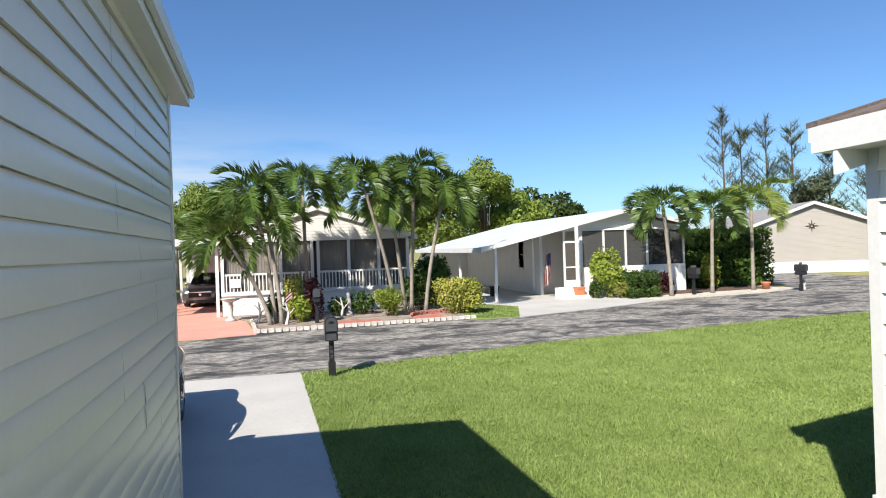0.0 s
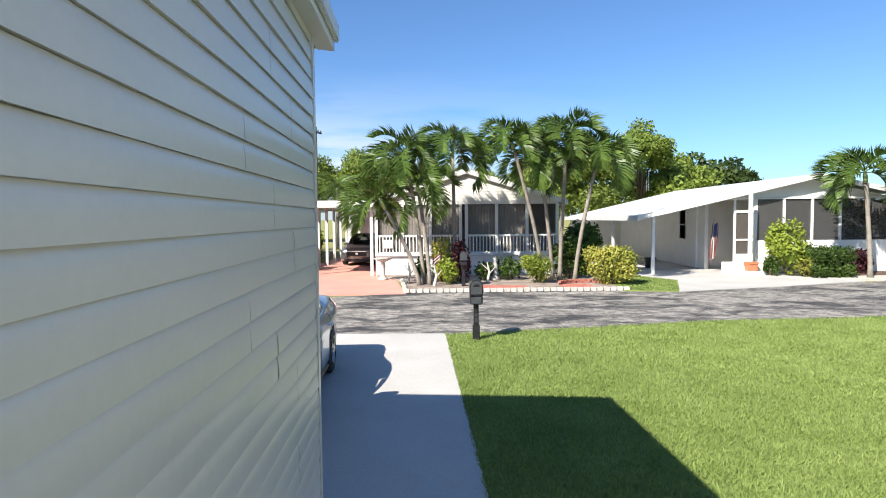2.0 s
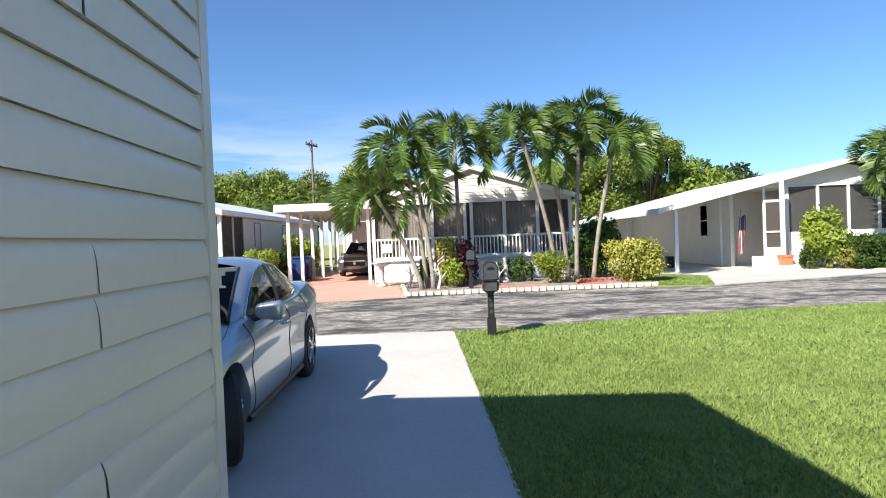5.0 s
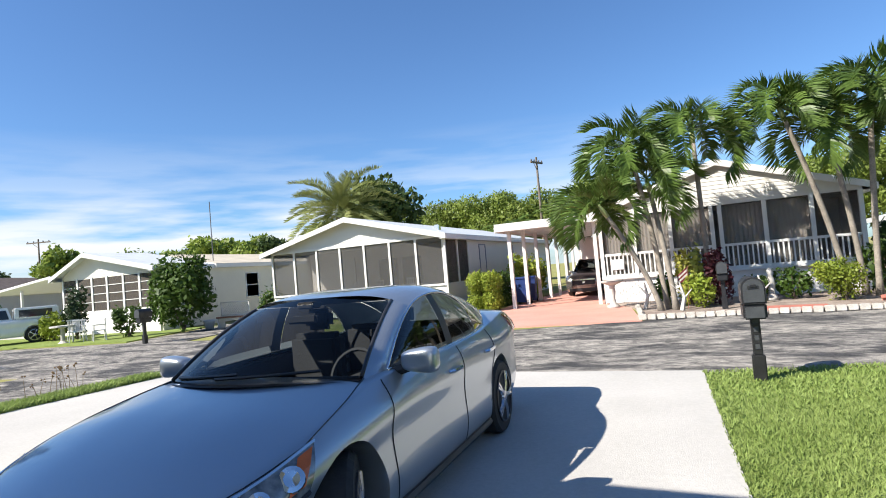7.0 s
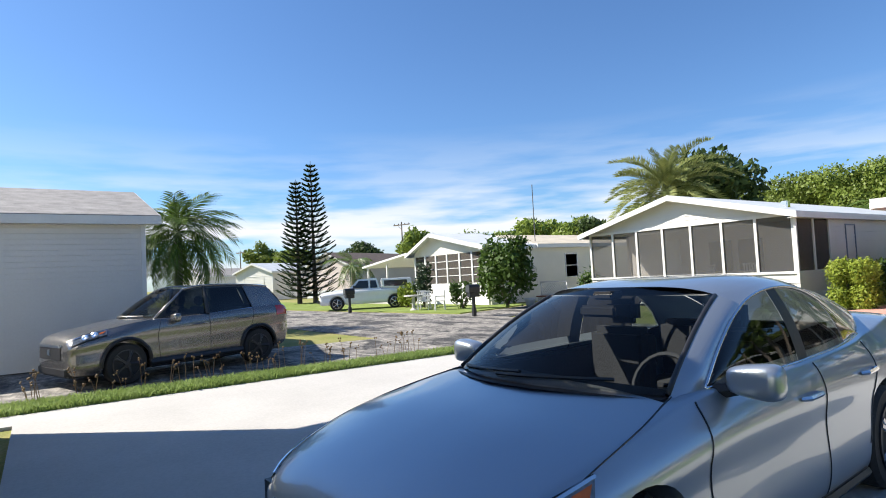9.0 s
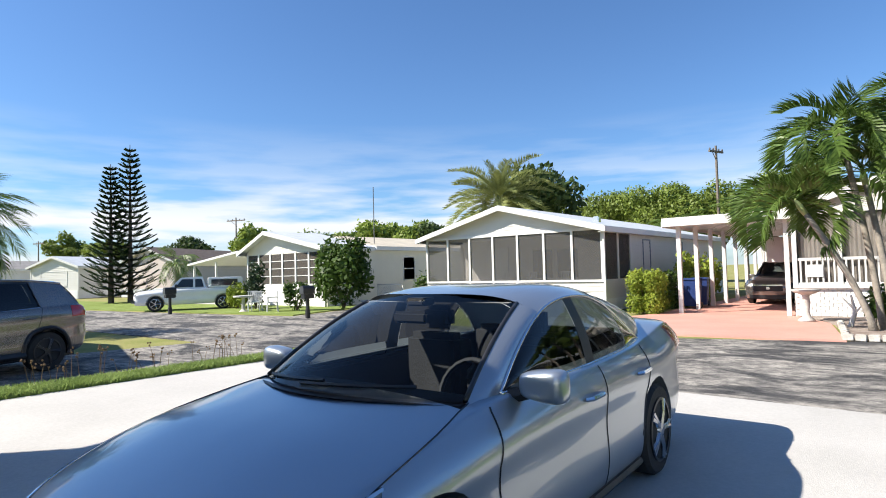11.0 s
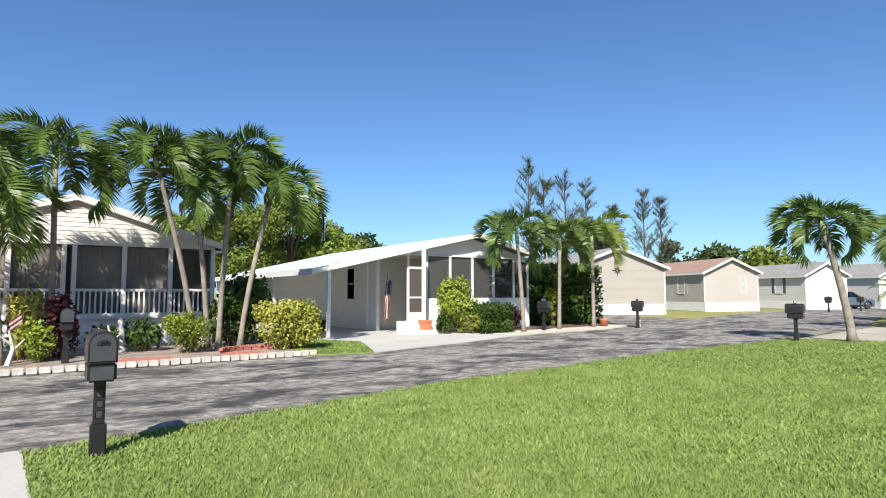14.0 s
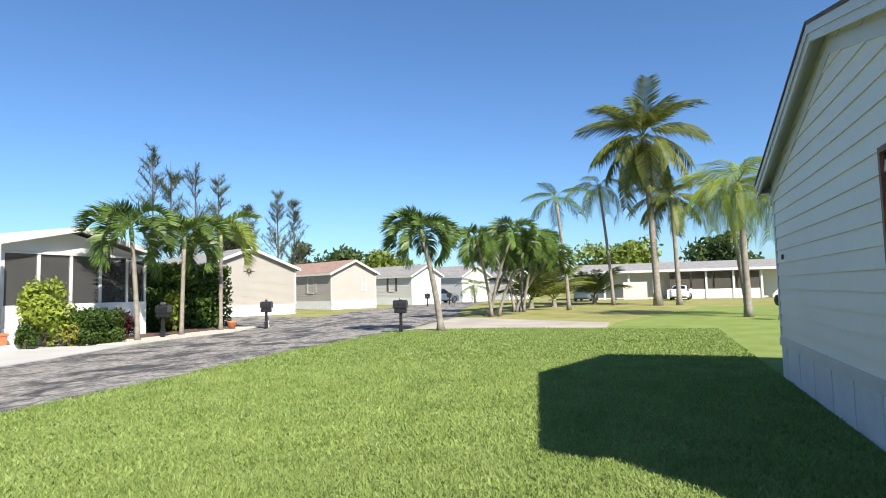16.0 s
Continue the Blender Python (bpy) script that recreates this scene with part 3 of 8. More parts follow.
# ---- own house, walked along ----
def own_house():
    h = thing("house", pose(-0.255, 0.2, 0, 0, 0, 3.44) @ pose(0.255, -0.2, 0), "pale vinyl-sided manufactured home with white eaves", "house", kind="structure")
    X, Y, Y0, Z0, Z1 = -0.272, 0.2, -16.0, 0.13, 3.74
    part("wall", boxes((X - 0.15, X - 0.005, Y0, Y - 0.01, 0.02, Z1 + 0.1)), M_VINYL, h)
    part("corner_trim", boxes((X - 0.09, X + 0.022, Y - 0.085, Y, 0.05, Z1), bevel=0.006), M_VINYL, h, "pale vinyl corner post")
    # double-lap vinyl panels with staggered joints
    steps = (-1.47, -1.01, -1.47, -0.565, -3.4, -0.565, -1.01, -1.47, -0.565, -1.01, -1.47, -0.565, -1.01, -1.47, -0.565)
    z, row = Z0, 0
    rng = random.Random(4)
    while z < Z1 - 0.02:
        hgt = min(0.2435, Z1 - z)
        joint = steps[row % len(steps)]
        ends = [Y - 0.075, joint, joint - 3.66, joint - 7.32, joint - 10.98, Y0]
        for a, b in zip(ends, ends[1:]):
            bm = bmesh.new()
            dx = rng.uniform(-0.0015, 0.0015)
            half = hgt / 2
            n = max(2, int((a - b) / 0.45))
            cols = []
            for i in range(n + 1):
                yy = a + (b - a) * i / n + (0.004 if i == n else 0)
                wave = 0.003 * math.sin(yy * 3.1 + row * 1.7) + dx
                cols.append((yy, wave))
            for zb in (z, z + half):
                prof = [(0.017, 0.0), (0.0168, 0.35), (0.0155, 0.6), (0.012, 0.8), (0.006, 0.94), (0.001, 1.0)]
                grid = [[bm.verts.new((X + o + w, yy, zb + half * s)) for o, s in prof] for yy, w in cols]
                lips = [[bm.verts.new((X + o + w, yy, zb + dz)) for o, dz in ((-0.008, 0.003), (0.017, 0.0))] for yy, w in cols]
                for c0, c1 in zip(grid, grid[1:]):
                    for k in range(5):
                        bm.faces.new((c0[k], c0[k + 1], c1[k + 1], c1[k])).smooth = True
                for c0, c1 in zip(lips, lips[1:]):
                    bm.faces.new((c0[0], c0[1], c1[1], c1[0]))
                if b > Y0 + 0.1:
                    # dark strip at the joint, coloured in for the overlap's shadow line
                    sm = bmesh.new()
                    w = cols[-1][1]
                    ln = [[sm.verts.new((X + o + w + 0.0012, cols[-1][0] + d + 0.006 * (0.5 - s), zb + half * s * 0.97)) for o, s in prof] for d in (-0.0028, 0.0028)]
                    for k in range(5):
                        sm.faces.new((ln[0][k], ln[0][k + 1], ln[1][k + 1], ln[1][k]))
                    part("panel_seam", sm, M_SLATE, h)
            part("siding_panel", bm, M_VINYL, h)
        z += hgt
        row += 1
    # right module: gable to the street
    x0 = -8.4
    top = ridge_top(x0, X, Z1, Z1 + 0.55, (x0 + X) / 2)
    bm = bmesh.new()
    lap_wall(bm, (x0, Y - 0.06), (X - 0.1, Y - 0.06), 0.1, Z1, (0, 1), 0.132, top)
    part("gable_wall", bm, M_VINYL, h)
    gable_roof(h, x0, X, Y0, Y + 0.25, Z1, Z1 + 0.55, (x0 + X) / 2, M_ROOF_GREY, over=0.09)
    part("gutter", boxes((X + 0.12, X + 0.16, Y0, Y + 0.26, Z1 - 0.1, Z1 + 0.02), bevel=0.01), M_WHITE, h)
    bm = bmesh.new()
    lap_wall(bm, (-8.4, Y0), (-8.4, Y), 0.1, Z1, (-1, 0), 0.132)
    part("side_wall", bm, M_VINYL, h)
    part("wall", boxes((-8.4, X, Y0 - 0.12, Y0, 0.0, Z1)), M_VINYL, h)


own_house()


def neighbour_house():
    h = thing("house", pose(4.4, -1.1, 0), "pale grey vinyl-sided house with white skirting", "house", kind="structure")
    W, E, P, Dp = 7.5, 3.24, 4.30, 16.0
    top = ridge_top(0, W, E, P, W / 2)
    bm = bmesh.new()
    lap_wall(bm, (0, 0), (W, 0), 0.62, E, (0, 1), 0.205, top, lip=0.02)
    part("gable_wall", bm, M_VINYL3, h)
    bm = bmesh.new()
    lap_wall(bm, (0, -Dp), (0, 0), 0.62, E, (-1, 0), 0.205, lip=0.02)
    part("side_wall", bm, M_VINYL3, h)
    bm = bmesh.new()
    lap_wall(bm, (W, -Dp), (W, 0), 0.62, E, (1, 0), 0.205, lip=0.02)
    part("side_wall", bm, M_VINYL3, h)
    part("back_wall", boxes((0, W, -Dp - 0.1, -Dp, 0, E)), M_VINYL3, h)
    for cx in (-0.02, W - 0.07):
        part("corner_trim", boxes((cx, cx + 0.09, -0.07, 0.022, 0.62, E), bevel=0.005), M_WHITE, h)
    part("trim_band", boxes((-0.03, W + 0.03, 0.0, 0.035, 0.52, 0.66)), M_WHITE, h)
    for k in range(18):
        a = W * k / 18
        part("skirting_panel", boxes((a + 0.004, a + W / 18 - 0.004, -0.05, 0.012 + 0.004 * (k % 2), 0.0, 0.52), bevel=0.004), M_SKIRT, h)
    part("skirting", boxes((-0.01, 0.03, -Dp, -0.06, 0, 0.6), (W - 0.03, W + 0.01, -Dp, -0.06, 0, 0.6)), M_SKIRT, h)
    gable_roof(h, 0, W, -Dp, 0.17, E, P, W / 2, M_ROOF_BROWN, over=0.25)
    drop = (P - E) / (W / 2)
    for sx in (0, 1):
        xa, za = (-0.28, E - 0.28 * drop) if sx == 0 else (W + 0.28, E - 0.28 * drop)
        for nm, ya, yb, z0, z1, mt in (("shingle_edge", 0.14, 0.235, 0.052, 0.09, M_ROOF_BROWN), ("frieze_board", 0.0, 0.028, -0.30, -0.14, M_WHITE), ("rake_moulding", 0.202, 0.22, -0.05, 0.05, M_WHITE)):
            bm = bmesh.new()
            lo = [bm.verts.new(p) for p in ((xa, ya, za + z0), (W / 2, ya, P + z0), (W / 2, yb, P + z0), (xa, yb, za + z0))]
            hi = [bm.verts.new(v.co + Vector((0, 0, z1 - z0))) for v in lo]
            bm.faces.new(hi); bm.faces.new(lo[::-1])
            for i in range(4):
                bm.faces.new((lo[i], lo[(i + 1) % 4], hi[(i + 1) % 4], hi[i]))
            part(nm, bm, mt, h)
    part("wall_vent", boxes((6.9, 6.98, 0.01, 0.04, 1.9, 1.98), bevel=0.008), M_SHUTTER, h)
    w = window(h, pose(2.0, 0.01, 1.25), 0.9, 1.38, frame_mat=M_WOOD, pane=M_DARKGLASS)
    tagged(w, "window in a reddish-brown wooden frame")


neighbour_house()


def screened_front(h, x0, x1, y, z0, z1, posts, mat=M_SCREEN, post=0.09, rail=True):
    """White posts with screens between them."""
    for p in posts:
        part("post", boxes((p - post / 2, p + post / 2, y - 0.05, y + 0.05, z0, z1)), M_WHITE, h)
    for a, b in zip(posts, posts[1:]):
        part("screen", boxes((a + post / 2, b - post / 2, y - 0.006, y + 0.004, z0, z1)), mat, h, "dark insect screen")
    if rail:
        part("sill_rail", boxes((x0, x1, y - 0.06, y + 0.06, z0 - 0.08, z0)), M_WHITE, h)
        part("head_rail", boxes((x0, x1, y - 0.06, y + 0.06, z1, z1 + 0.1)), M_WHITE, h)


def porch_inside(h, x0, x1, y0, y1, z, depth=2.6):
    part("porch_floor", boxes((x0 + 0.1, x1 - 0.1, y0 + 0.1, y0 + depth, 0.5, 0.58)), M_INNER, h)
    part("porch_back_wall", boxes((x0 + 0.1, x1 - 0.1, y0 + depth, y0 + depth + 0.1, 0.3, z)), M_INNER, h)
    part("porch_ceiling", boxes((x0 + 0.1, x1 - 0.1, y0 + 0.1, y0 + depth, z - 0.03, z)), M_WHITE, h)


def house_b():
    """White home with a wide screened porch."""
    W, E, P, Dp = 8.4, 3.05, 4.1, 16.0
    h = thing("house", pose(-16.7, 20.3, 0), "white manufactured home with a dark screened front porch", "house", kind="structure")
    top = ridge_top(0, W, E, P, W / 2)
    bm = bmesh.new()
    lap_wall(bm, (0, 0), (W, 0), E - 0.02, E, (0, -1), 0.15, top)
    part("gable_wall", bm, M_VINYL2, h)
    bm = bmesh.new()
    lap_wall(bm, (0, 0), (W, 0), 0.05, 1.05, (0, -1), 0.17)
    part("knee_wall", bm, M_VINYL2, h)
    posts = [0.05 + (W - 0.1) * k / 7 for k in range(8)]
    screened_front(h, 0, W, 0.0, 1.15, 2.95, posts)
    screened_front(h, W, W, 0.0, 1.15, 2.95, [], rail=False)
    for yy in (1.2, 2.4):
        part("post", boxes((W - 0.05, W + 0.05, yy - 0.04, yy + 0.04, 1.15, 2.95)), M_WHITE, h)
    for ya, yb in ((0.06, 1.16), (1.24, 2.36)):
        part("screen", boxes((W - 0.006, W + 0.004, ya, yb, 1.15, 2.95)), M_SHADE, h, "dark insect screen")
    bm = bmesh.new()
    lap_wall(bm, (W, 0), (W, 2.5), 0.05, 1.15, (1, 0), 0.17)
    lap_wall(bm, (W, 2.5), (W, Dp), 0.05, E, (1, 0), 0.17)
    lap_wall(bm, (0, 2.5), (0, Dp), 0.05, E, (-1, 0), 0.17)
    part("side_wall", bm, M_VINYL2, h)
    part("back_wall", boxes((0, W, Dp, Dp + 0.1, 0, E)), M_VINYL2, h)
    part("skirting", boxes((W - 0.02, W + 0.022, 0.0, Dp, 0.0, 0.45)), M_SKIRT, h)
    porch_inside(h, 0, W, 0, 2.6, 2.98)
    # storm windows with rounded frames on the side
    for yy in (4.2, 8.5):
        w = window(h, pose(W, yy, 1.35, 0, 0, -90), 0.75, 1.3, frame_mat=M_STORM, pane=M_SKIRT, sash=False)
    part("downpipe", boxes((W + 0.03, W + 0.1, -0.16, -0.09, 0.3, 2.9)), M_WHITE, h)
    gable_roof(h, 0, W, -0.45, Dp + 0.3, E, P, W / 2, M_ROOF_METAL, over=0.25)
    part("roof_vent", boxes((W - 1.4, W - 1.15, 2.2, 2.45, 3.3, 3.65), bevel=0.03), M_CHROME, h)
    # door, chairs and rail seen dimly inside
    part("inner_door", boxes((1.9, 2.7, 2.5, 2.58, 0.6, 2.6)), M_WHITE, h)
    part("inner_window", boxes((4.0, 4.9, 2.5, 2.58, 1.2, 2.4)), M_DARKGLASS, h)
    part("inner_window", boxes((5.2, 6.1, 2.5, 2.58, 1.2, 2.4)), M_DARKGLASS, h)


house_b()


def house_c():
    """White home with a railed, shaded porch and a long carport."""
    x0, W, E, P, Dp, y0 = -2.45, 7.6, 3.15, 4.35, 15.0, 20.2
    h = thing("house", pose(x0, y0, 0), "white clapboard home with a railed, dark-screened porch", "house", kind="structure")
    top = ridge_top(0, W, E, P, W / 2)
    bm = bmesh.new()
    lap_wall(bm, (0, 0), (W, 0), 2.95, E, (0, -1), 0.13, top)
    part("gable_wall", bm, M_VINYL2, h)
    part("knee_wall", boxes((0.02, W, 0.06, 0.2, 0.0, 0.85)), M_STUCCO, h)
    posts = [0.06, 1.15, 2.3, 3.55, 3.8, 5.05, 6.3, W - 0.06]
    for p in posts:
        part("post", boxes((p - 0.06, p + 0.06, -0.06, 0.06, 0.85, 2.95)), M_WHITE, h)
    for a, b in zip(posts, posts[1:]):
        part("screen", boxes((a + 0.06, b - 0.06, 0.05, 0.06, 0.9, 2.95)), M_THINSCREEN, h, "brown-black shade screen")
        if b - a < 0.4:
            continue
        part("rail", boxes((a + 0.06, b - 0.06, -0.03, 0.03, 1.62, 1.70)), M_WHITE, h)
        part("rail", boxes((a + 0.06, b - 0.06, -0.03, 0.03, 0.92, 0.99)), M_WHITE, h)
        n = int((b - a) / 0.13)
        for k in range(1, n):
            xx = a + (b - a) * k / n
            part("baluster", boxes((xx - 0.022, xx + 0.022, -0.02, 0.02, 0.99, 1.62)), M_WHITE, h)
    for i, (a, b) in enumerate(zip(posts, posts[1:])):
        if b - a > 0.4 and i < 6:
            rows = [[(a + 0.07 + (b - a - 0.14) * k / 48, 0.13 + 0.012 * math.sin(k * 1.15 + i) + 0.006 * math.sin(k * 2.7), zz) for k in range(49)] for zz in (1.0, 2.92)]
            part("curtain", sheet(rows), M_CURTAIN, h, "taupe shade cloth hanging in folds behind the screen", smooth=True)
    part("deck_edge", boxes((0, W, -0.1, 0.1, 0.83, 0.92)), M_WHITE, h)
    bm = bmesh.new()
    lap_wall(bm, (0, 0.1), (0, Dp), 0.0, E, (-1, 0), 0.13)
    lap_wall(bm, (W, 0.1), (W, Dp), 0.0, E, (1, 0), 0.13)
    part("side_wall", bm, M_VINYL2, h)
    part("back_wall", boxes((0, W, Dp, Dp + 0.1, 0, E)), M_VINYL2, h)
    porch_inside(h, 0, W, 0.1, 2.6, 2.98)
    gable_roof(h, 0, W, -0.14, Dp + 0.3, E, P, W / 2, M_ROOF_METAL, over=0.34)
    part("notice_board", boxes((0.35, 0.75, -0.06, -0.035, 1.15, 1.5), bevel=0.005), M_SKIRT, h, "small white notice on the railing")
    # carport
    c = thing("carport", pose(-6.08, 20.0, 0), "long white aluminium carport on slim posts", "carport", kind="structure")
    L = 14.0
    bm = bmesh.new()
    n = 20
    for k in range(n):
        a, b = 3.63 * k / n, 3.63 * (k + 1) / n
        box(bm, a + 0.01, b - 0.01, 0, L, 2.92 + 0.03 * a, 2.97 + 0.03 * a)
    part("roof_sheet", bm, M_ROOF_METAL, c)
    part("fascia", boxes((-0.03, 3.66, -0.05, 0.03, 2.86, 3.14)), M_WHITE, c)
    part("fascia", boxes((-0.06, 0.03, 0.0, L, 2.84, 3.03)), M_WHITE, c)
    for k in range(8):
        yy = 0.35 + 1.9 * k
        part("post", boxes((0.32, 0.45, yy - 0.06, yy + 0.06, 0, 2.95)), M_WHITE, c)
    for k in range(3):
        yy = 0.35 + 3.9 * k
        part("post", boxes((3.41, 3.53, yy - 0.05, yy + 0.05, 0, 3.0)), M_WHITE, c)
    part("back_screen", boxes((0.1, 3.55, L - 0.1, L, 0, 2.9)), M_STUCCO, c)


house_c()


def house_d():
    """White home with a screened corner porch and a lean-to carport."""
    h = thing("house", pose(8.7, 19.9, 0, 0, 0, 0), "white stucco home with a screened porch and sloping metal carport roof", "house", kind="structure")
    Dp = 15.0
    # main roof: long slope from the carport edge to the peak, short slope beyond
    xe, ze, xp, zp, xr, zr = -0.35, 2.33, 6.9, 4.0, 10.4, 3.25
    bm = bmesh.new()
    for (xa, za), (xb, zb) in (((xe, ze), (xp, zp)), ((xp, zp), (xr, zr))):
        n = 14 if xb - xa > 4 else 7
        for k in range(n):
            s0, s1 = k / n, (k + 1) / n
            pa = (xa + (xb - xa) * s0, za + (zb - za) * s0)
            pb = (xa + (xb - xa) * s1 - 0.01, za + (zb - za) * s1)
            lo = [bm.verts.new(p) for p in ((pa[0], 0, pa[1]), (pb[0], 0, pb[1]), (pb[0], Dp, pb[1]), (pa[0], Dp, pa[1]))]
            hi = [bm.verts.new(v.co + Vector((0, 0, 0.06))) for v in lo]
            bm.faces.new(hi); bm.faces.new(lo[::-1])
            for i in range(4):
                bm.faces.new((lo[i], lo[(i + 1) % 4], hi[(i + 1) % 4], hi[i]))
    part("roof", bm, M_ROOF_METAL, h)
    for (xa, za), (xb, zb) in (((xe, ze), (xp, zp)), ((xp, zp), (xr, zr))):
        bm = bmesh.new()
        lo = [bm.verts.new(p) for p in ((xa, -0.05, za - 0.10), (xb, -0.05, zb - 0.12), (xb, 0.0, zb - 0.12), (xa, 0.0, za - 0.10))]
        hi = [bm.verts.new(v.co + Vector((0, 0, 0.2))) for v in lo]
        bm.faces.new(hi); bm.faces.new(lo[::-1])
        for i in range(4):
            bm.faces.new((lo[i], lo[(i + 1) % 4], hi[(i + 1) % 4], hi[i]))
        part("rake_board", bm, M_WHITE, h)
    part("fascia", boxes((xe - 0.05, xe, -0.05, Dp, ze - 0.12, ze + 0.1)), M_WHITE, h)
    # house body
    part("side_wall", boxes((3.3, 3.45, 2.2, Dp, 0.0, 3.1)), M_STUCCO, h)
    w = window(h, pose(3.3, 4.6, 1.3, 0, 0, 90), 0.7, 1.35, frame_mat=M_STUCCO, pane=M_DARKGLASS)
    part("front_wall", boxes((3.45, 10.2, 2.6, 2.75, 0.0, 3.2)), M_INNER, h)
    part("end_wall", boxes((10.05, 10.2, 2.75, Dp, 0.0, 3.1)), M_STUCCO, h)
    part("pilaster", boxes((3.2, 3.32, 2.9, 3.5, 0.0, 2.95)), M_STUCCO, h)
    part("back_wall", boxes((0.0, 10.2, Dp - 0.15, Dp, 0, 2.4)), M_STUCCO, h)
    # screened porch
    part("knee_wall", boxes((4.6, 10.1, 0.35, 0.47, 0.0, 1.35)), M_STUCCO, h)
    part("knee_wall", boxes((10.0, 10.1, 0.47, 2.6, 0.0, 1.35)), M_STUCCO, h)
    top = ridge_top(3.4, 10.2, 3.1, 3.9, 6.9)
    bm = bmesh.new()
    lap_wall(bm, (3.6, 0.41), (10.15, 0.41), 3.1, 3.1, (0, -1), 0.3, lambda s: 3.1 + 0.75 * (1 - abs(3.6 + 6.55 * s - 6.9) / 3.35))
    part("gable_wall", bm, M_STUCCO, h)
    for p in (4.6, 5.75, 6.9, 8.05, 9.2, 10.05):
        part("post", boxes((p - 0.05, p + 0.05, 0.36, 0.46, 1.35, 3.1)), M_WHITE, h)
    for a, b in zip((4.6, 5.75, 6.9, 8.05, 9.2), (5.75, 6.9, 8.05, 9.2, 10.05)):
        part("screen", boxes((a + 0.05, b - 0.05, 0.40, 0.41, 1.35, 3.1)), M_SCREEN, h, "dark insect screen")
    for ya, yb in ((0.5, 1.5), (1.58, 2.55)):
        part("screen", boxes((10.04, 10.05, ya, yb, 1.35, 3.0)), M_SCREEN, h, "dark insect screen")
    part("post", boxes((10.0, 10.1, 1.5, 1.58, 1.35, 3.1)), M_WHITE, h)
    part("head_rail", boxes((3.6, 10.15, 0.34, 0.48, 3.05, 3.15)), M_WHITE, h)
    # screen door beside the entry steps
    part("door_frame", boxes((3.7, 3.78, 0.37, 0.45, 0.45, 3.05), (4.5, 4.58, 0.37, 0.45, 0.45, 3.05), (3.78, 4.5, 0.37, 0.45, 2.5, 2.6), (3.78, 4.5, 0.37, 0.45, 1.35, 1.42), (3.78, 4.5, 0.37, 0.45, 0.45, 0.8)), M_WHITE, h)
    part("door_screen", boxes((3.78, 4.5, 0.40, 0.41, 0.8, 2.5)), M_SHADE, h)
    for k in range(3):
        part("step", boxes((3.2, 4.7, -0.55 + 0.3 * k, 0.37, 0.16 * k, 0.16 * (k + 1)), bevel=0.01), M_STUCCO, h)
    part("porch_ceiling", boxes((3.5, 10.1, 0.5, 2.6, 3.06, 3.09)), M_WHITE, h)
    for px, py, mt in ((0.3, 0.15, M_WHITE), (0.3, 6.0, M_WHITE), (4.05, -0.25, M_WHITE)):
        part("carport_post", boxes((px - 0.06, px + 0.06, py - 0.06, py + 0.06, 0, 2.4 + (px - 0.3) * 0.23)), mt, h)
    for vx in (5.0, 5.9):
        part("roof_vent", lathe([(0.05, 3.4), (0.05, 4.2), (0.12, 4.22), (0.12, 4.3)], 10), M_CHROME, h)


house_d()


def plain_home(m, W, Dp, E, P, wall, roofmat, label, skirt=True, eave_window=None, gable_window=None, shutters=None, over=0.25):
    """A home with its gable end to the road: local front is -y."""
    h = thing("house", m, label, "house", kind="structure")
    top = ridge_top(0, W, E, P, W / 2)
    z0 = 0.75 if skirt else 0.05
    bm = bmesh.new(); lap_wall(bm, (0, 0), (W, 0), z0, E, (0, -1), 0.16, top); part("gable_wall", bm, wall, h)
    for xx, o in ((0, -1), (W, 1)):
        bm = bmesh.new(); lap_wall(bm, (xx, 0), (xx, Dp), z0, E, (o, 0), 0.16); part("side_wall", bm, wall, h)
    part("back_wall", boxes((0, W, Dp, Dp + 0.1, 0, E)), wall, h)
    if skirt:
        part("skirting", boxes((-0.02, W + 0.02, -0.03, Dp, 0, 0.75)), M_SKIRT, h)
    part("corner_trim", boxes((-0.03, 0.07, -0.03, 0.07, 0, E)), M_WHITE, h)
    part("corner_trim", boxes((W - 0.07, W + 0.03, -0.03, 0.07, 0, E)), M_WHITE, h)
    gable_roof(h, 0, W, -0.3, Dp + 0.3, E, P, W / 2, roofmat, over=over)
    for yy, zz, ww, hh in eave_window or ():
        window(h, pose(0, yy, zz, 0, 0, 90), ww, hh, shutters=shutters, pane=M_PANE)
    for xx, zz, ww, hh in gable_window or ():
        window(h, pose(xx, 0, zz, 0, 0, 180), ww, hh, pane=M_PANE)
    return h


def turned(x, y, ang):
    return pose(x, y, 0, 0, 0, ang)


# homes further along the bend
e = plain_home(turned(30.9, 29.0, -24), 7.2, 14, 3.4, 4.75, M_BEIGE, M_ROOF_GREY, "beige vinyl-sided home with white skirting and a star ornament")
bm = bmesh.new()
for k in range(8):
    a = math.pi * k / 4
    r = 0.42 if k % 2 == 0 else 0.28
    tube(bm, [(3.5 + 0.08 * math.cos(a), -0.05, 3.15 + 0.08 * math.sin(a)), (3.5 + r * math.cos(a), -0.05, 3.15 + r * math.sin(a))], [0.05, 0.012], 6)
part("star_ornament", bm, M_BRONZESTAR, e, "dark bronze star wall ornament")
plain_home(turned(45.3, 27.8, -24), 5.0, 14, 3.3, 4.4, M_TAUPE, M_ROOF_RED, "taupe home with a reddish shingle roof", eave_window=((3.2, 1.5, 0.95, 1.4),), gable_window=((3.6, 1.6, 0.45, 1.3),), shutters=M_TAUPE)
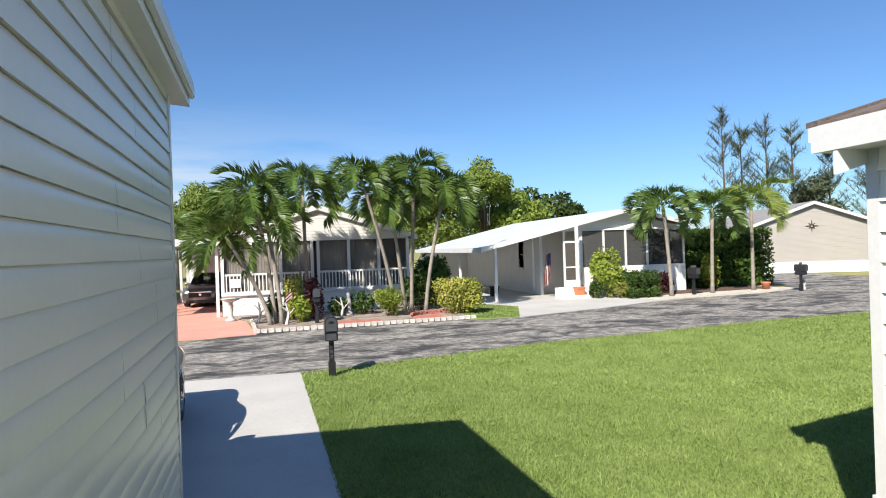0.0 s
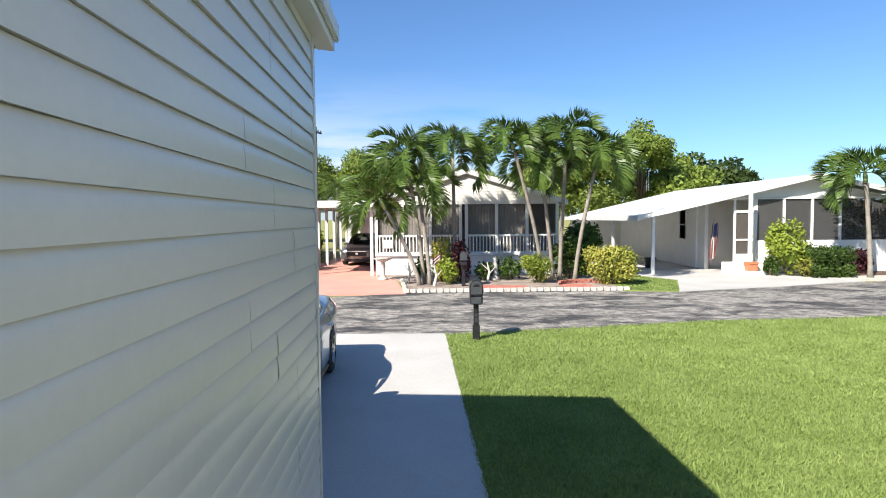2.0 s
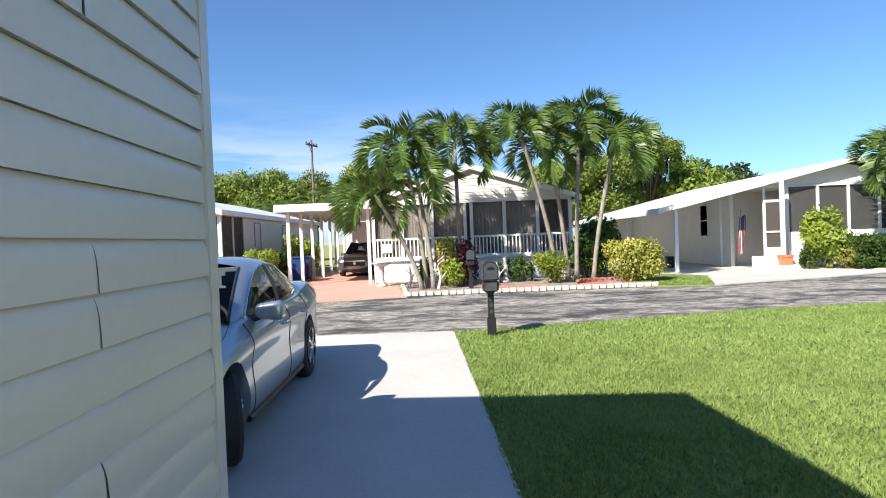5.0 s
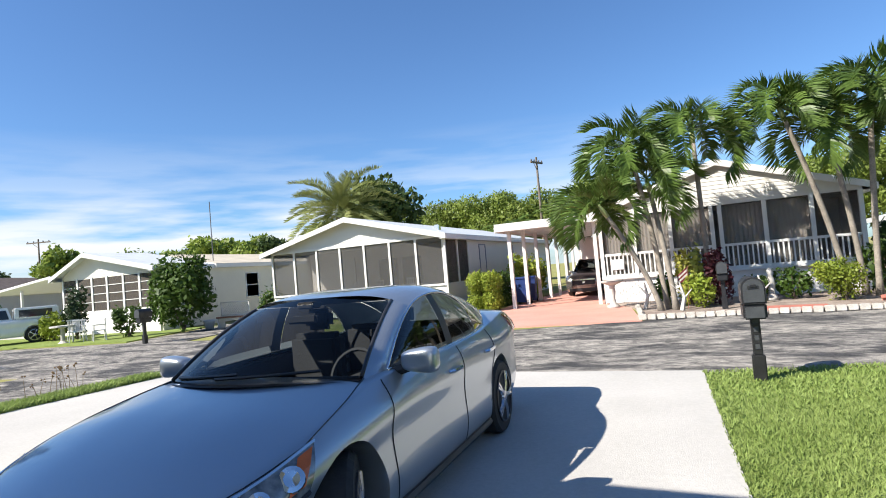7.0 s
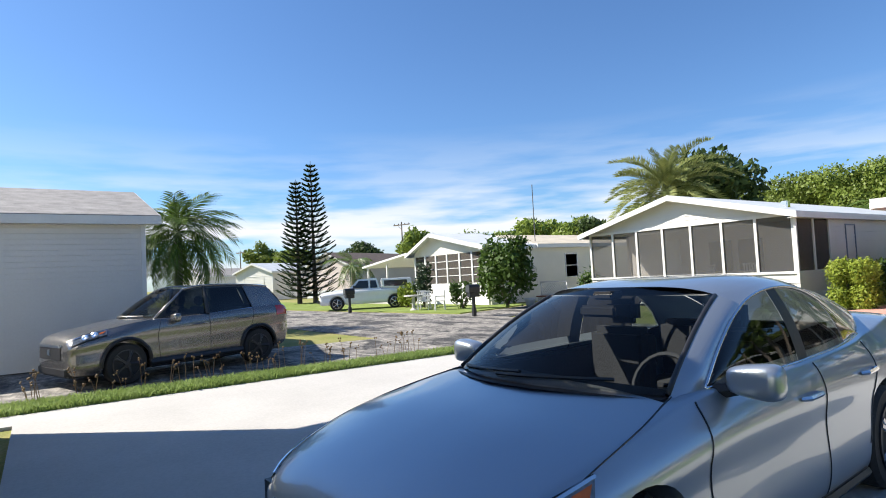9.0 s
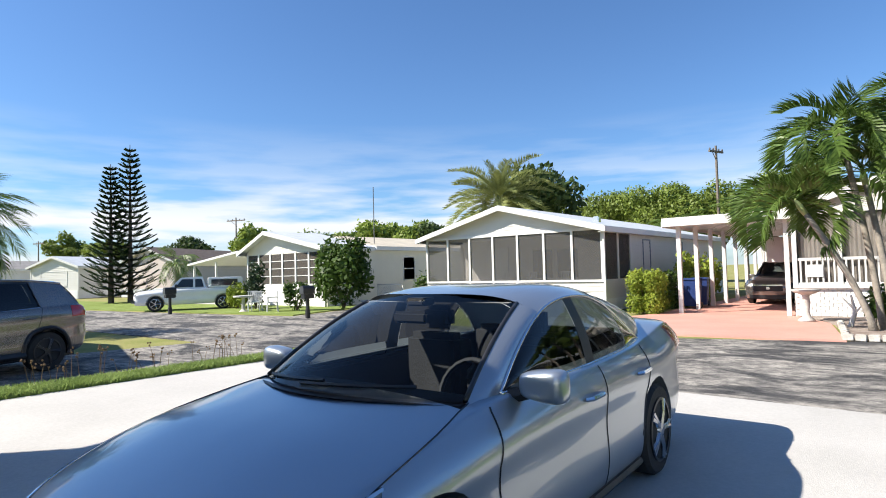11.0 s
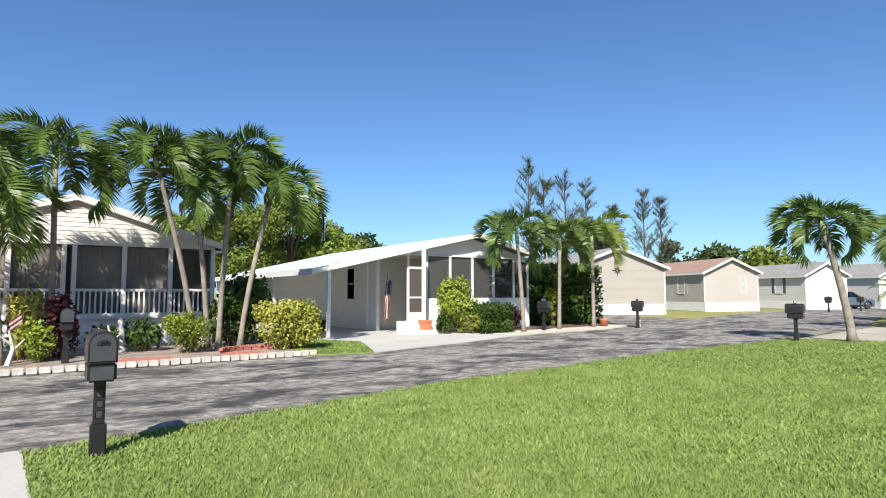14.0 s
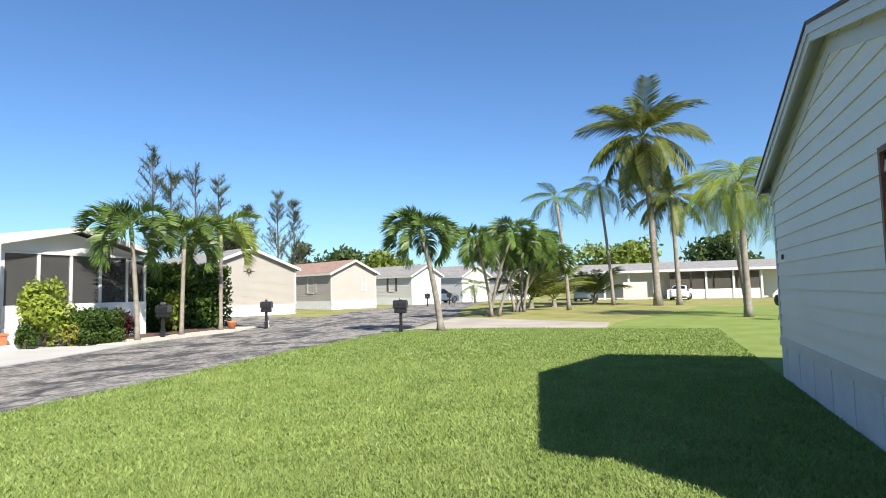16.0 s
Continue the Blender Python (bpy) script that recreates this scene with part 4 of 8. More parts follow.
plain_home(turned(57.7, 25.5, -24), 4.4, 14, 3.2, 4.3, M_VINYL2, M_ROOF_GREY, "white home with dark shutters and grey roof", eave_window=((3.2, 1.5, 0.95, 1.4),), gable_window=((2.2, 2.2, 0.3, 0.3),), shutters=M_SHUTTER)
plain_home(turned(66.5, 22.8, -24), 5.0, 14, 3.2, 4.4, M_VINYL2, M_ROOF_GREY, "white home half hidden behind palms", gable_window=((1.6, 1.5, 0.5, 1.3), (3.2, 1.5, 0.5, 1.3)))
plain_home(turned(78, 20, -24), 5.0, 14, 3.2, 4.3, M_CREAM, M_ROOF_GREY, "distant cream home beyond the palms")


def house_a():
    """Cream home with a jalousie porch, lean-to carport and tan roof."""
    W = 6.8
    h = thing("house", pose(-29.1, 19.0, 0), "cream home with a louvred porch and a tan metal roof", "house", kind="structure")
    E, P = 3.0, 3.95
    top = ridge_top(0, W, E, P, 2.3)
    bm = bmesh.new(); lap_wall(bm, (0, 0), (W, 0), 2.75, E, (0, -1), 0.15, top); part("gable_wall", bm, M_CREAM, h)
    part("knee_wall", boxes((0, W, -0.02, 0.1, 0, 1.15)), M_STUCCO, h)
    posts = [0.05, 1.15, 2.25, 3.35, 4.5, 5.6, W - 0.05]
    for p in posts:
        part("post", boxes((p - 0.06, p + 0.06, -0.05, 0.05, 1.15, 2.8)), M_WHITE, h)
    for a, b in zip(posts, posts[1:]):
        part("screen", boxes((a + 0.06, b - 0.06, -0.01, 0.0, 1.15, 2.8)), M_SHADE, h, "dark louvred pane")
        for zz in (1.55, 1.95, 2.35):
            part("louvre_bar", boxes((a + 0.06, b - 0.06, -0.03, -0.012, zz, zz + 0.035)), M_WHITE, h)
    part("inner_wall", boxes((0.1, W - 0.1, 2.4, 2.5, 0, 2.9)), M_INNER, h)
    part("side_wall", boxes((W, W + 0.12, 0.05, 14, 0, 3.05)), M_CREAM, h)
    part("side_wall", boxes((-0.1, 0.0, 0.05, 14, 0, 3.0)), M_CREAM, h)
    part("back_wall", boxes((0, W, 14, 14.1, 0, 3.0)), M_CREAM, h)
    gable_roof(h, 0, W, -0.5, 3.2, E, P, 2.3, M_ROOF_METAL, over=0.3)
    gable_roof(h, 0, W, 3.2, 14, 3.05, 3.75, 3.4, M_ROOF_TAN, over=0.4)
    window(h, pose(W + 0.12, 6.0, 1.2, 0, 0, -90), 0.9, 1.25, pane=M_DARKGLASS)
    bm = bmesh.new()
    lo = [bm.verts.new(p) for p in ((-6.0, -0.5, 2.35), (-0.2, -0.5, 2.95), (-0.2, 6, 2.95), (-6.0, 6, 2.35))]
    hi = [bm.verts.new(v.co + Vector((0, 0, 0.12))) for v in lo]
    bm.faces.new(hi); bm.faces.new(lo[::-1])
    for i in range(4):
        bm.faces.new((lo[i], lo[(i + 1) % 4], hi[(i + 1) % 4], hi[i]))
    part("carport_roof", bm, M_WHITE, h)
    for px in (-5.6, -3.0):
        part("carport_post", boxes((px - 0.05, px + 0.05, -0.3, -0.2, 0, 2.5)), M_WHITE, h)
    part("aerial", tube(bmesh.new(), [(W - 0.6, 4, 3.2), (W - 0.6, 4, 6.4)], 0.025, 6), M_SHUTTER, h)


house_a()
plain_home(turned(-56.4, 23.0, 27), 5.5, 13, 3.2, 4.5, M_PINKISH, M_ROOF_BROWN, "pale pink home with a brown shingle roof")
plain_home(turned(-64, 18, 25), 5.5, 14, 3.0, 3.9, M_VINYL2, M_ROOF_METAL, "small white home down the lane", gable_window=((2.7, 1.2, 3.0, 1.3),))
plain_home(turned(-76, 14, 25), 6, 14, 3.0, 3.9, M_VINYL2, M_ROOF_GREY, "white home with a grey roof down the lane")


def house_w():
    """White clapboard house beside the asphalt drive."""
    h = thing("house", pose(-22.5, -13.75, 0), "white clapboard house with a grey shingle roof", "house", kind="structure")
    W, Dp, E, P = 8.0, 16.2, 3.3, 4.4
    bm = bmesh.new(); lap_wall(bm, (W, 0), (W, Dp), 0.02, E, (1, 0), 0.12); part("side_wall", bm, M_VINYL2, h)
    bm = bmesh.new(); lap_wall(bm, (0, 0), (0, Dp), 0.02, E, (-1, 0), 0.12); part("side_wall", bm, M_VINYL2, h)
    bm = bmesh.new(); lap_wall(bm, (0, Dp), (W, Dp), 0.02, E, (0, 1), 0.12, ridge_top(0, W, E, P, W / 2)); part("gable_wall", bm, M_VINYL2, h)
    part("back_wall", boxes((0, W, -0.1, 0, 0, E)), M_VINYL2, h)
    part("corner_trim", boxes((W - 0.07, W + 0.025, Dp - 0.07, Dp + 0.025, 0, E)), M_WHITE, h)
    gable_roof(h, 0, W, -0.3, Dp + 0.3, E, P, W / 2, M_ROOF_GREY, over=0.25)
    part("roof_vent", boxes((W - 1.2, W - 0.8, 12.0, 12.4, 3.75, 3.9), bevel=0.03), M_SHUTTER, h)


house_w()


def house_k():
    """Long low home far behind the coconut palm."""
    h = thing("house", pose(68, -12, 0), "long low white home with a carport and shaded porch", "house", kind="structure")
    part("wall", boxes((1.5, 9, 0, 22, 0, 2.9)), M_VINYL2, h)
    part("knee_wall", boxes((0, 0.12, 3, 12, 0, 1.0)), M_STUCCO, h)
    part("roof", boxes((-0.6, 9, -0.5, 22.5, 2.9, 3.15)), M_ROOF_METAL, h)
    bm = bmesh.new()
    quad(bm, (-0.6, -0.5, 3.15), (-0.6, 22.5, 3.15), (4.5, 22.5, 4.1), (4.5, -0.5, 4.1))
    quad(bm, (9, -0.5, 3.15), (9, 22.5, 3.15), (4.5, 22.5, 4.1), (4.5, -0.5, 4.1))
    part("roof", bm, M_ROOF_GREY, h)
    for k in range(9):
        part("post", boxes((-0.1, 0.1, 0.2 + 2.6 * k, 0.4 + 2.6 * k, 0, 2.9)), M_WHITE, h)
    for k in range(4):
        part("screen", boxes((0.02, 0.05, 3.1 + 2.2 * k, 5.1 + 2.2 * k, 1.0, 2.8)), M_SHADE, h)
    part("fence_panel", boxes((-0.5, -0.4, 14, 16.5, 0, 1.9)), M_PINKISH, h)


house_k()


# ---- plants ----
def frond_mesh(name, length, leaflet, pairs, droop, width=0.035, vee=0.5, rng=None, hang=0.3, start=0.16):
    """An arching feather leaf along +x from the origin, with leaflets in two rows."""
    rng = rng or random.Random(1)
    me = bpy.data.meshes.new(name)
    V, F = [], []
    def at(s):
        a = droop * s
        if abs(droop) < 1e-3:
            return Vector((length * s, 0, 0))
        r = length / droop
        return Vector((r * math.sin(a), 0, -r * (1 - math.cos(a))))
    n = 9
    prev = None
    for i in range(n + 1):
        s = i / n
        c = at(s)
        w = 0.022 * (1 - 0.85 * s) * (length / 1.6) ** 0.5
        ring = [len(V), len(V) + 1, len(V) + 2]
        V += [c + Vector((0, -w, 0)), c + Vector((0, 0, w * 1.2)), c + Vector((0, w, 0))]
        if prev:
            for k in range(2):
                F.append((prev[k], prev[k + 1], ring[k + 1], ring[k]))
            F.append((prev[2], prev[0], ring[0], ring[2]))
        prev = ring
    for i in range(pairs):
        s = start + (0.99 - start) * (i + rng.random() * 0.4) / pairs
        c = at(s)
        t = (at(min(1, s + 0.02)) - at(s - 0.02)).normalized()
        up = Vector((-t.z, 0, t.x))
        ln = leaflet * (0.55 + 0.6 * math.sin(math.pi * min(1, s * 0.85 + 0.12))) * rng.uniform(0.85, 1.1)
        for side in (-1, 1):
            d = (t * rng.uniform(0.55, 0.85) + Vector((0, side, 0)) * rng.uniform(0.75, 1.0) + up * vee * rng.uniform(0.4, 1.2)).normalized()
            mid = c + d * ln * 0.5
            tip = c + d * ln + Vector((0, 0, -hang * ln * rng.uniform(0.6, 1.3)))
            wv = t * width
            k = len(V)
            V += [c - wv * 0.4, c + wv * 0.4, mid + wv, mid - wv, tip]
            F += [(k, k + 1, k + 2, k + 3), (k + 3, k + 2, k + 4)]
    me.from_pydata([tuple(v) for v in V], [], F)
    return me


FRONDS = {}


def fronds_of(kind):
    if kind in FRONDS:
        return FRONDS[kind]
    rng = random.Random(hash(len(kind)) + 7)
    spec = {
        "christmas": (1.75, 0.5, 46, 2.35, 0.032, 0.95, 0.35, M_FROND),
        "christmas_light": (1.75, 0.52, 42, 2.0, 0.032, 0.9, 0.4, M_FROND2),
        "coconut": (4.7, 1.1, 66, 1.0, 0.048, 0.2, 0.75, M_COCO),
        "weeping": (3.0, 0.85, 60, 1.7, 0.017, 0.3, 1.2, M_FROND2),
        "date": (4.2, 0.6, 66, 1.2, 0.036, 0.7, 0.15, M_DATE),
        "dead": (2.6, 0.6, 26, 2.2, 0.03, 0.0, 0.8, M_DEAD),
        "tall": (2.6, 0.75, 34, 1.2, 0.03, 0.2, 0.6, M_FROND),
    }[kind]
    out = []
    for v in range(3):
        L, lf, n, dr, w, vee, hang, mat = spec
        me = frond_mesh("frond", L * (0.92 + 0.09 * v), lf, n, dr * (0.85 + 0.17 * v), w, vee, rng, hang)
        me.materials.append(mat)
        out.append(me)
    FRONDS[kind] = out
    return out


def palm(base, top, kind, count, r0, r1, label, seed, size=1.0, low=-0.35, high=1.25, shaft=0.5, group="", dead=0, name="palm_tree"):
    rng = random.Random(seed)
    b, t = Vector(base), Vector(top)
    p = thing(name, pose(*base), label, "palm tree", group)
    rel = t - b
    pts, rad = [], []
    n = 12
    for i in range(n + 1):
        s = i / n
        bend = Vector((rel.x, rel.y, 0)) * (s ** 1.35)
        pts.append(bend + Vector((0, 0, rel.z * s)))
        rad.append((r0 * 1.45 if i == 0 else r0 * (1 - s) + r1 * s) * (1 + 0.05 * (i % 2)))
    part("trunk", tube(bmesh.new(), pts, rad, 10), M_TRUNK, p, smooth=True)
    axis = (pts[-1] - pts[-2]).normalized()
    if shaft:
        part("crownshaft", tube(bmesh.new(), [pts[-1], pts[-1] + axis * shaft * 0.5, pts[-1] + axis * shaft], [r1 * 1.05, r1 * 1.2, r1 * 0.55], 8), M_SHAFT, p, smooth=True)
    head = pts[-1] + axis * shaft
    meshes = fronds_of(kind)
    for k in range(count):
        yaw = k * 137.5 + rng.uniform(-18, 18)
        f = (k + 0.5) / count
        pitch = math.degrees(low + (high - low) * f) + rng.uniform(-8, 8)
        ob = new("frond", meshes[rng.randrange(3)])
        ob.parent = p
        sc = size * rng.uniform(0.88, 1.08) * (0.85 if f > 0.85 else 1)
        ob.matrix_basis = Matrix.Translation(head + Vector((0, 0, -0.12 * (1 - f)))) @ pose(0, 0, 0, rng.uniform(-18, 18), -pitch, yaw) @ Matrix.Diagonal((sc, sc, sc, 1))
    for k in range(dead):
        ob = new("dead_frond", fronds_of("dead")[k % 3])
        ob.parent = p
        ob.matrix_basis = Matrix.Translation(head + Vector((0, 0, -0.2))) @ pose(0, 0, 0, 0, 45, rng.uniform(0, 360)) @ Matrix.Diagonal((size * 0.8,) * 3 + (1,))
    return p


def leaf_cloud(name, centres, count, leaf, rng, shell=0.55, squash=1.0, long=1.8):
    """Many small two-sided leaves spread through soft blobs; centres rows are (x, y, z, rx, ry, rz)."""
    N = count
    w = np.array([c[3] * c[4] * c[5] for c in centres]) ** (2 / 3)
    pick = rng.choice(len(centres), N, p=w / w.sum())
    C = np.array(centres)[pick]
    d = rng.normal(size=(N, 3)); d /= np.linalg.norm(d, axis=1)[:, None]
    r = shell + (1 - shell) * rng.random(N) ** 0.6
    r *= 1 + 0.10 * rng.normal(size=N)
    P = C[:, :3] + d * r[:, None] * C[:, 3:]
    a = rng.normal(size=(N, 3)) + d * 0.4; a /= np.linalg.norm(a, axis=1)[:, None]
    b = np.cross(a, d + 0.3 * rng.normal(size=(N, 3))); b /= np.linalg.norm(b, axis=1)[:, None] + 1e-9
    s = leaf * (0.6 + 0.8 * rng.random(N))[:, None]
    V = np.stack([P - a * s * long * 0.5, P + b * s * 0.5, P + a * s * long * 0.5, P - b * s * 0.5], 1).reshape(-1, 3)
    V[:, 2] = np.maximum(V[:, 2], 0.01)
    F = np.arange(N * 4).reshape(-1, 4)
    me = bpy.data.meshes.new(name)
    me.from_pydata(V.tolist(), [], F.tolist())
    return me


def bush(x, y, rx, ry, h, mat, label, seed, count=1400, leaf=0.07, boxy=False, name="bush", group=""):
    rng = np.random.default_rng(seed)
    p = thing(name, pose(x, y, 0), label, "bush" if name == "bush" else name.replace("_", " "), group)
    r2 = random.Random(seed)
    for k in range(5):
        bm = bmesh.new()
        a = k * 1.256 + r2.random()
        tube(bm, [(0, 0, 0), (rx * 0.3 * math.cos(a), ry * 0.3 * math.sin(a), h * 0.35), (rx * 0.55 * math.cos(a), ry * 0.55 * math.sin(a), h * 0.7)], [0.03, 0.02, 0.008], 5)
        part("stem", bm, M_BARK, p)
    if boxy:
        nx, ny, nz = max(2, int(rx * 2 / 0.5)), max(2, int(ry * 2 / 0.5)), max(2, int(h / 0.5))
        cs = [(-rx + rx * 2 * (i + 0.5) / nx, -ry + ry * 2 * (j + 0.5) / ny, h * (k + 0.5) / nz, rx / nx * 1.15, ry / ny * 1.15, h / nz * 0.6) for i in range(nx) for j in range(ny) for k in range(nz)]
    else:
        cs = [(0, 0, h * 0.5, rx * 0.8, ry * 0.8, h * 0.5)]
        for k in range(9):
            a = r2.uniform(0, 6.28); q = r2.uniform(0.4, 0.75)
            cs.append((rx * q * math.cos(a), ry * q * math.sin(a), h * r2.uniform(0.3, 0.8), rx * 0.36, ry * 0.36, h * 0.24))
    me = leaf_cloud("foliage", cs, count, leaf, rng, shell=0.5)
    me.materials.append(mat)
    part("foliage", me, mat, p)
    return p


def tree(x, y, h, r, mat, label, seed, leaves=3200, leaf=0.32, trunk=0.22, low=0.35, name="tree"):
    rng = np.random.default_rng(seed)
    r2 = random.Random(seed)
    p = thing(name, pose(x, y, 0), label, "tree")
    bm = bmesh.new()
    tube(bm, [(0, 0, 0), (0.1, 0.05, h * 0.3), (0.0, 0.1, h * 0.62)], [trunk * 1.3, trunk, trunk * 0.5], 8)
    cs = []
    for k in range(10):
        a = r2.uniform(0, 6.28); q = r2.uniform(0.25, 0.8) * r
        z = h * r2.uniform(low + 0.08, 0.86)
        s = r * r2.uniform(0.30, 0.5) * (1.15 - 0.5 * abs(z / h - 0.6))
        cs.append((q * math.cos(a), q * math.sin(a), z, s, s, s * 0.8))
        tube(bm, [(0, 0, h * r2.uniform(0.25, 0.5)), (q * 0.5 * math.cos(a), q * 0.5 * math.sin(a), z * 0.85), (q * math.cos(a), q * math.sin(a), z)], [trunk * 0.4, trunk * 0.25, trunk * 0.08], 5)
    cs.append((0, 0, h * 0.84, r * 0.42, r * 0.42, h * 0.16))
    part("trunk", bm, M_BARK, p, smooth=True)
    me = leaf_cloud("crown", cs, leaves, leaf, rng, shell=0.45)
    me.materials.append(mat)
    part("crown", me, mat, p)
    return p


def wispy_pine(x, y, h, seed):
    """Casuarina: a thin leader with sparse upswept sprays."""
    r2 = random.Random(seed)
    p = thing("pine_tree", pose(x, y, 0), "tall thin wispy pine with sparse branches", "tree", "wispy pines")
    bm = bmesh.new()
    tube(bm, [(0, 0, 0), (0.1, 0, h * 0.5), (0.0, 0.05, h)], [0.16, 0.09, 0.015], 6)
    V, F = [], []
    for k in range(46):
        s = r2.uniform(0.25, 0.97)
        a = r2.uniform(0, 6.28)
        L = (1 - s) * h * r2.uniform(0.14, 0.34) + 0.6
        b = Vector((0, 0, h * s))
        tip = b + Vector((math.cos(a) * L * 0.75, math.sin(a) * L * 0.75, L * r2.uniform(0.5, 1.0)))
        tube(bm, [b, tip], [0.025, 0.006], 4, cap=False)
        for j in range(64):
            q = b.lerp(tip, r2.uniform(0.2, 1.0))
            d = Vector((r2.gauss(0, 0.6), r2.gauss(0, 0.6), r2.uniform(-0.3, 1.0))).normalized() * r2.uniform(0.35, 0.85)
            w = Vector((r2.gauss(0, 1), r2.gauss(0, 1), 0)).normalized() * 0.028
            n = len(V)
            V += [q - w, q + w, q + d]
            F.append((n, n + 1, n + 2))
    part("trunk", bm, M_BARK, p)
    me = bpy.data.meshes.new("needles"); me.from_pydata([tuple(v) for v in V], [], F); me.materials.append(M_LEAF_PINE)
    part("needles", me, M_LEAF_PINE, p)


def norfolk_pine(x, y, h, seed):
    r2 = random.Random(seed)
    p = thing("norfolk_pine", pose(x, y, 0), "tall dark tiered norfolk pine", "tree", "norfolk pines")
    bm = bmesh.new()
    tube(bm, [(0, 0, 0), (0, 0, h)], [0.2, 0.02], 7)
    V, F = [], []
    tiers = 25
    for t in range(tiers):
        s = 0.05 + 0.94 * (t / tiers) ** 0.92
        R = ((1 - s) ** 0.75 * h * 0.165 + 0.14) * r2.uniform(0.88, 1.08)
        for k in range(9):
            a = k * 0.698 + t * 0.41 + r2.uniform(-0.12, 0.12)
            b = Vector((0, 0, h * s))
            d = Vector((math.cos(a), math.sin(a), 0.0))
            Rk = R * r2.uniform(0.85, 1.1)
            path = [b + d * Rk * q + Vector((0, 0, Rk * (0.42 * q * q - 0.08 * q))) for q in (0, 0.35, 0.7, 1.0)]
            tube(bm, path, [0.03, 0.022, 0.014, 0.006], 4, cap=False)
            side = Vector((-d.y, d.x, 0))
            for j in range(16):
                q = 0.12 + 0.88 * j / 15
                c = b + d * Rk * q + Vector((0, 0, Rk * (0.42 * q * q - 0.08 * q)))
                for sg in (-1, 1):
                    e = c + side * sg * (0.07 + 0.13 * Rk) * r2.uniform(0.6, 1.1) * (1.1 - 0.5 * q) + d * 0.10 + Vector((0, 0, 0.10 * r2.uniform(0.4, 1.3)))
                    w = d * 0.07
                    n = len(V)
                    V += [c - w, c + w, e + w * 0.6, e - w * 0.4]
                    F.append((n, n + 1, n + 2, n + 3))
    part("trunk", bm, M_BARK, p)
    me = bpy.data.meshes.new("foliage"); me.from_pydata([tuple(v) for v in V], [], F); me.materials.append(M_LEAF_NORFOLK)
    part("foliage", me, M_LEAF_NORFOLK, p)


# palms before the white railed home
XM = "christmas"
PG = "palms in the gravel bed"
PL = "leaning palm with arching green fronds in a gravel bed"
for i, (b, t) in enumerate((
        ((-0.42, 16.5, 0), (-1.6, 16.6, 2.7)), ((-0.28, 16.9, 0), (-0.85, 17.1, 4.3)), ((-0.05, 16.5, 0), (-0.45, 17.0, 3.3)),
        ((0.85, 17.6, 0), (0.78, 17.4, 4.55)), ((4.15, 18.0, 0), (3.02, 17.4, 4.8)), ((4.55, 18.2, 0), (4.0, 17.6, 4.2)),
        ((4.75, 17.8, 0), (4.95, 17.6, 5.0)), ((5.2, 17.3, 0), (6.0, 17.4, 4.3)))):
    palm(b, t, XM, 13, 0.075, 0.06, PL, 10 + i, 1.06 if i else 1.0, 0.2, 1.4, 0.45, PG)
# palms along the bend
for i, (b, t, k) in enumerate((((16.4, 18.0, 0), (16.2, 18.1, 3.55), XM), ((18.8, 18.4, 0), (18.9, 18.4, 3.4), XM), ((21.2, 18.6, 0), (21.3, 18.7, 3.75), "christmas_light"))):
    palm(b, t, k, 13, 0.085, 0.07, "slim grey-trunked palm beside the hedge", 30 + i, 1.1, 0.15, 1.4, 0.5, "palms by the hedge")
palm((21.4, 8.5, 0), (20.9, 8.9, 3.35), XM, 18, 0.13, 0.08, "short palm with a pale trunk on the lawn edge", 40, 1.0, 0.0, 1.4, 0.5)
rr = random.Random(5)
for i in range(9):
    bx, by = (31.9, 9.4) if i < 4 else (37.6, 9.2)
    a = rr.uniform(0, 6.28)
    palm((bx + rr.uniform(-0.3, 0.3), by + rr.uniform(-0.3, 0.3), 0), (bx + 1.9 * math.cos(a) + 0.6, by + 1.9 * math.sin(a), rr.uniform(3.4, 4.3)), XM, 12, 0.09, 0.07, "one of a clump of pale-stemmed palms", 50 + i, 1.1, 0.0, 1.3, 0.4, "clump of palms")
palm((39.8, 6.4, 0), (39.4, 6.9, 7.0), "tall", 10, 0.13, 0.09, "tall thin dark-stemmed palm", 70, 0.9, -0.3, 1.0, 0.5)
palm((48.6, 4.2, 0), (48.4, 4.9, 9.0), "weeping", 10, 0.13, 0.09, "tall palm with yellowing fronds", 71, 1.0, -0.4, 1.0, 0.5)
palm((47.2, 0.9, 0), (47.0, 1.4, 12.6), "coconut", 30, 0.26, 0.17, "tall coconut palm with long drooping fronds", 72, 1.08, -0.95, 1.45, 0.3, dead=4)
palm((47.8, -0.6, 0), (47.9, -0.4, 8.0), "coconut", 18, 0.18, 0.13, "coconut palm crowding its taller neighbour", 73, 0.7, -0.7, 1.0, 0.3)
palm((33.4, -3.3, 0), (32.9, -2.6, 5.6), "weeping", 14, 0.13, 0.1, "palm with weeping yellow-green fronds", 74, 0.85, -0.4, 1.45, 0.5)
palm((30.6, -3.0, 0), (30.6, -2.9, 5.7), "weeping", 16, 0.16, 0.12, "palm with weeping yellow-green fronds", 75, 0.9, -0.4, 1.45, 0.5)
palm((31.6, -4.7, 0), (31.3, -4.9, 5.0), "weeping", 14, 0.13, 0.1, "palm with weeping yellow-green fronds", 76, 0.85, -0.4, 1.45, 0.5)
for i, (x, y) in enumerate(((46.5, 8.5), (52.0, 6.0), (44.0, 9.8))):
    palm((x, y, 0), (x, y, 0.5), "coconut", 13, 0.2, 0.16, "young coconut palm sprouting from the ground", 80 + i, 0.75, 0.75, 1.5, 0.1, "young palms")
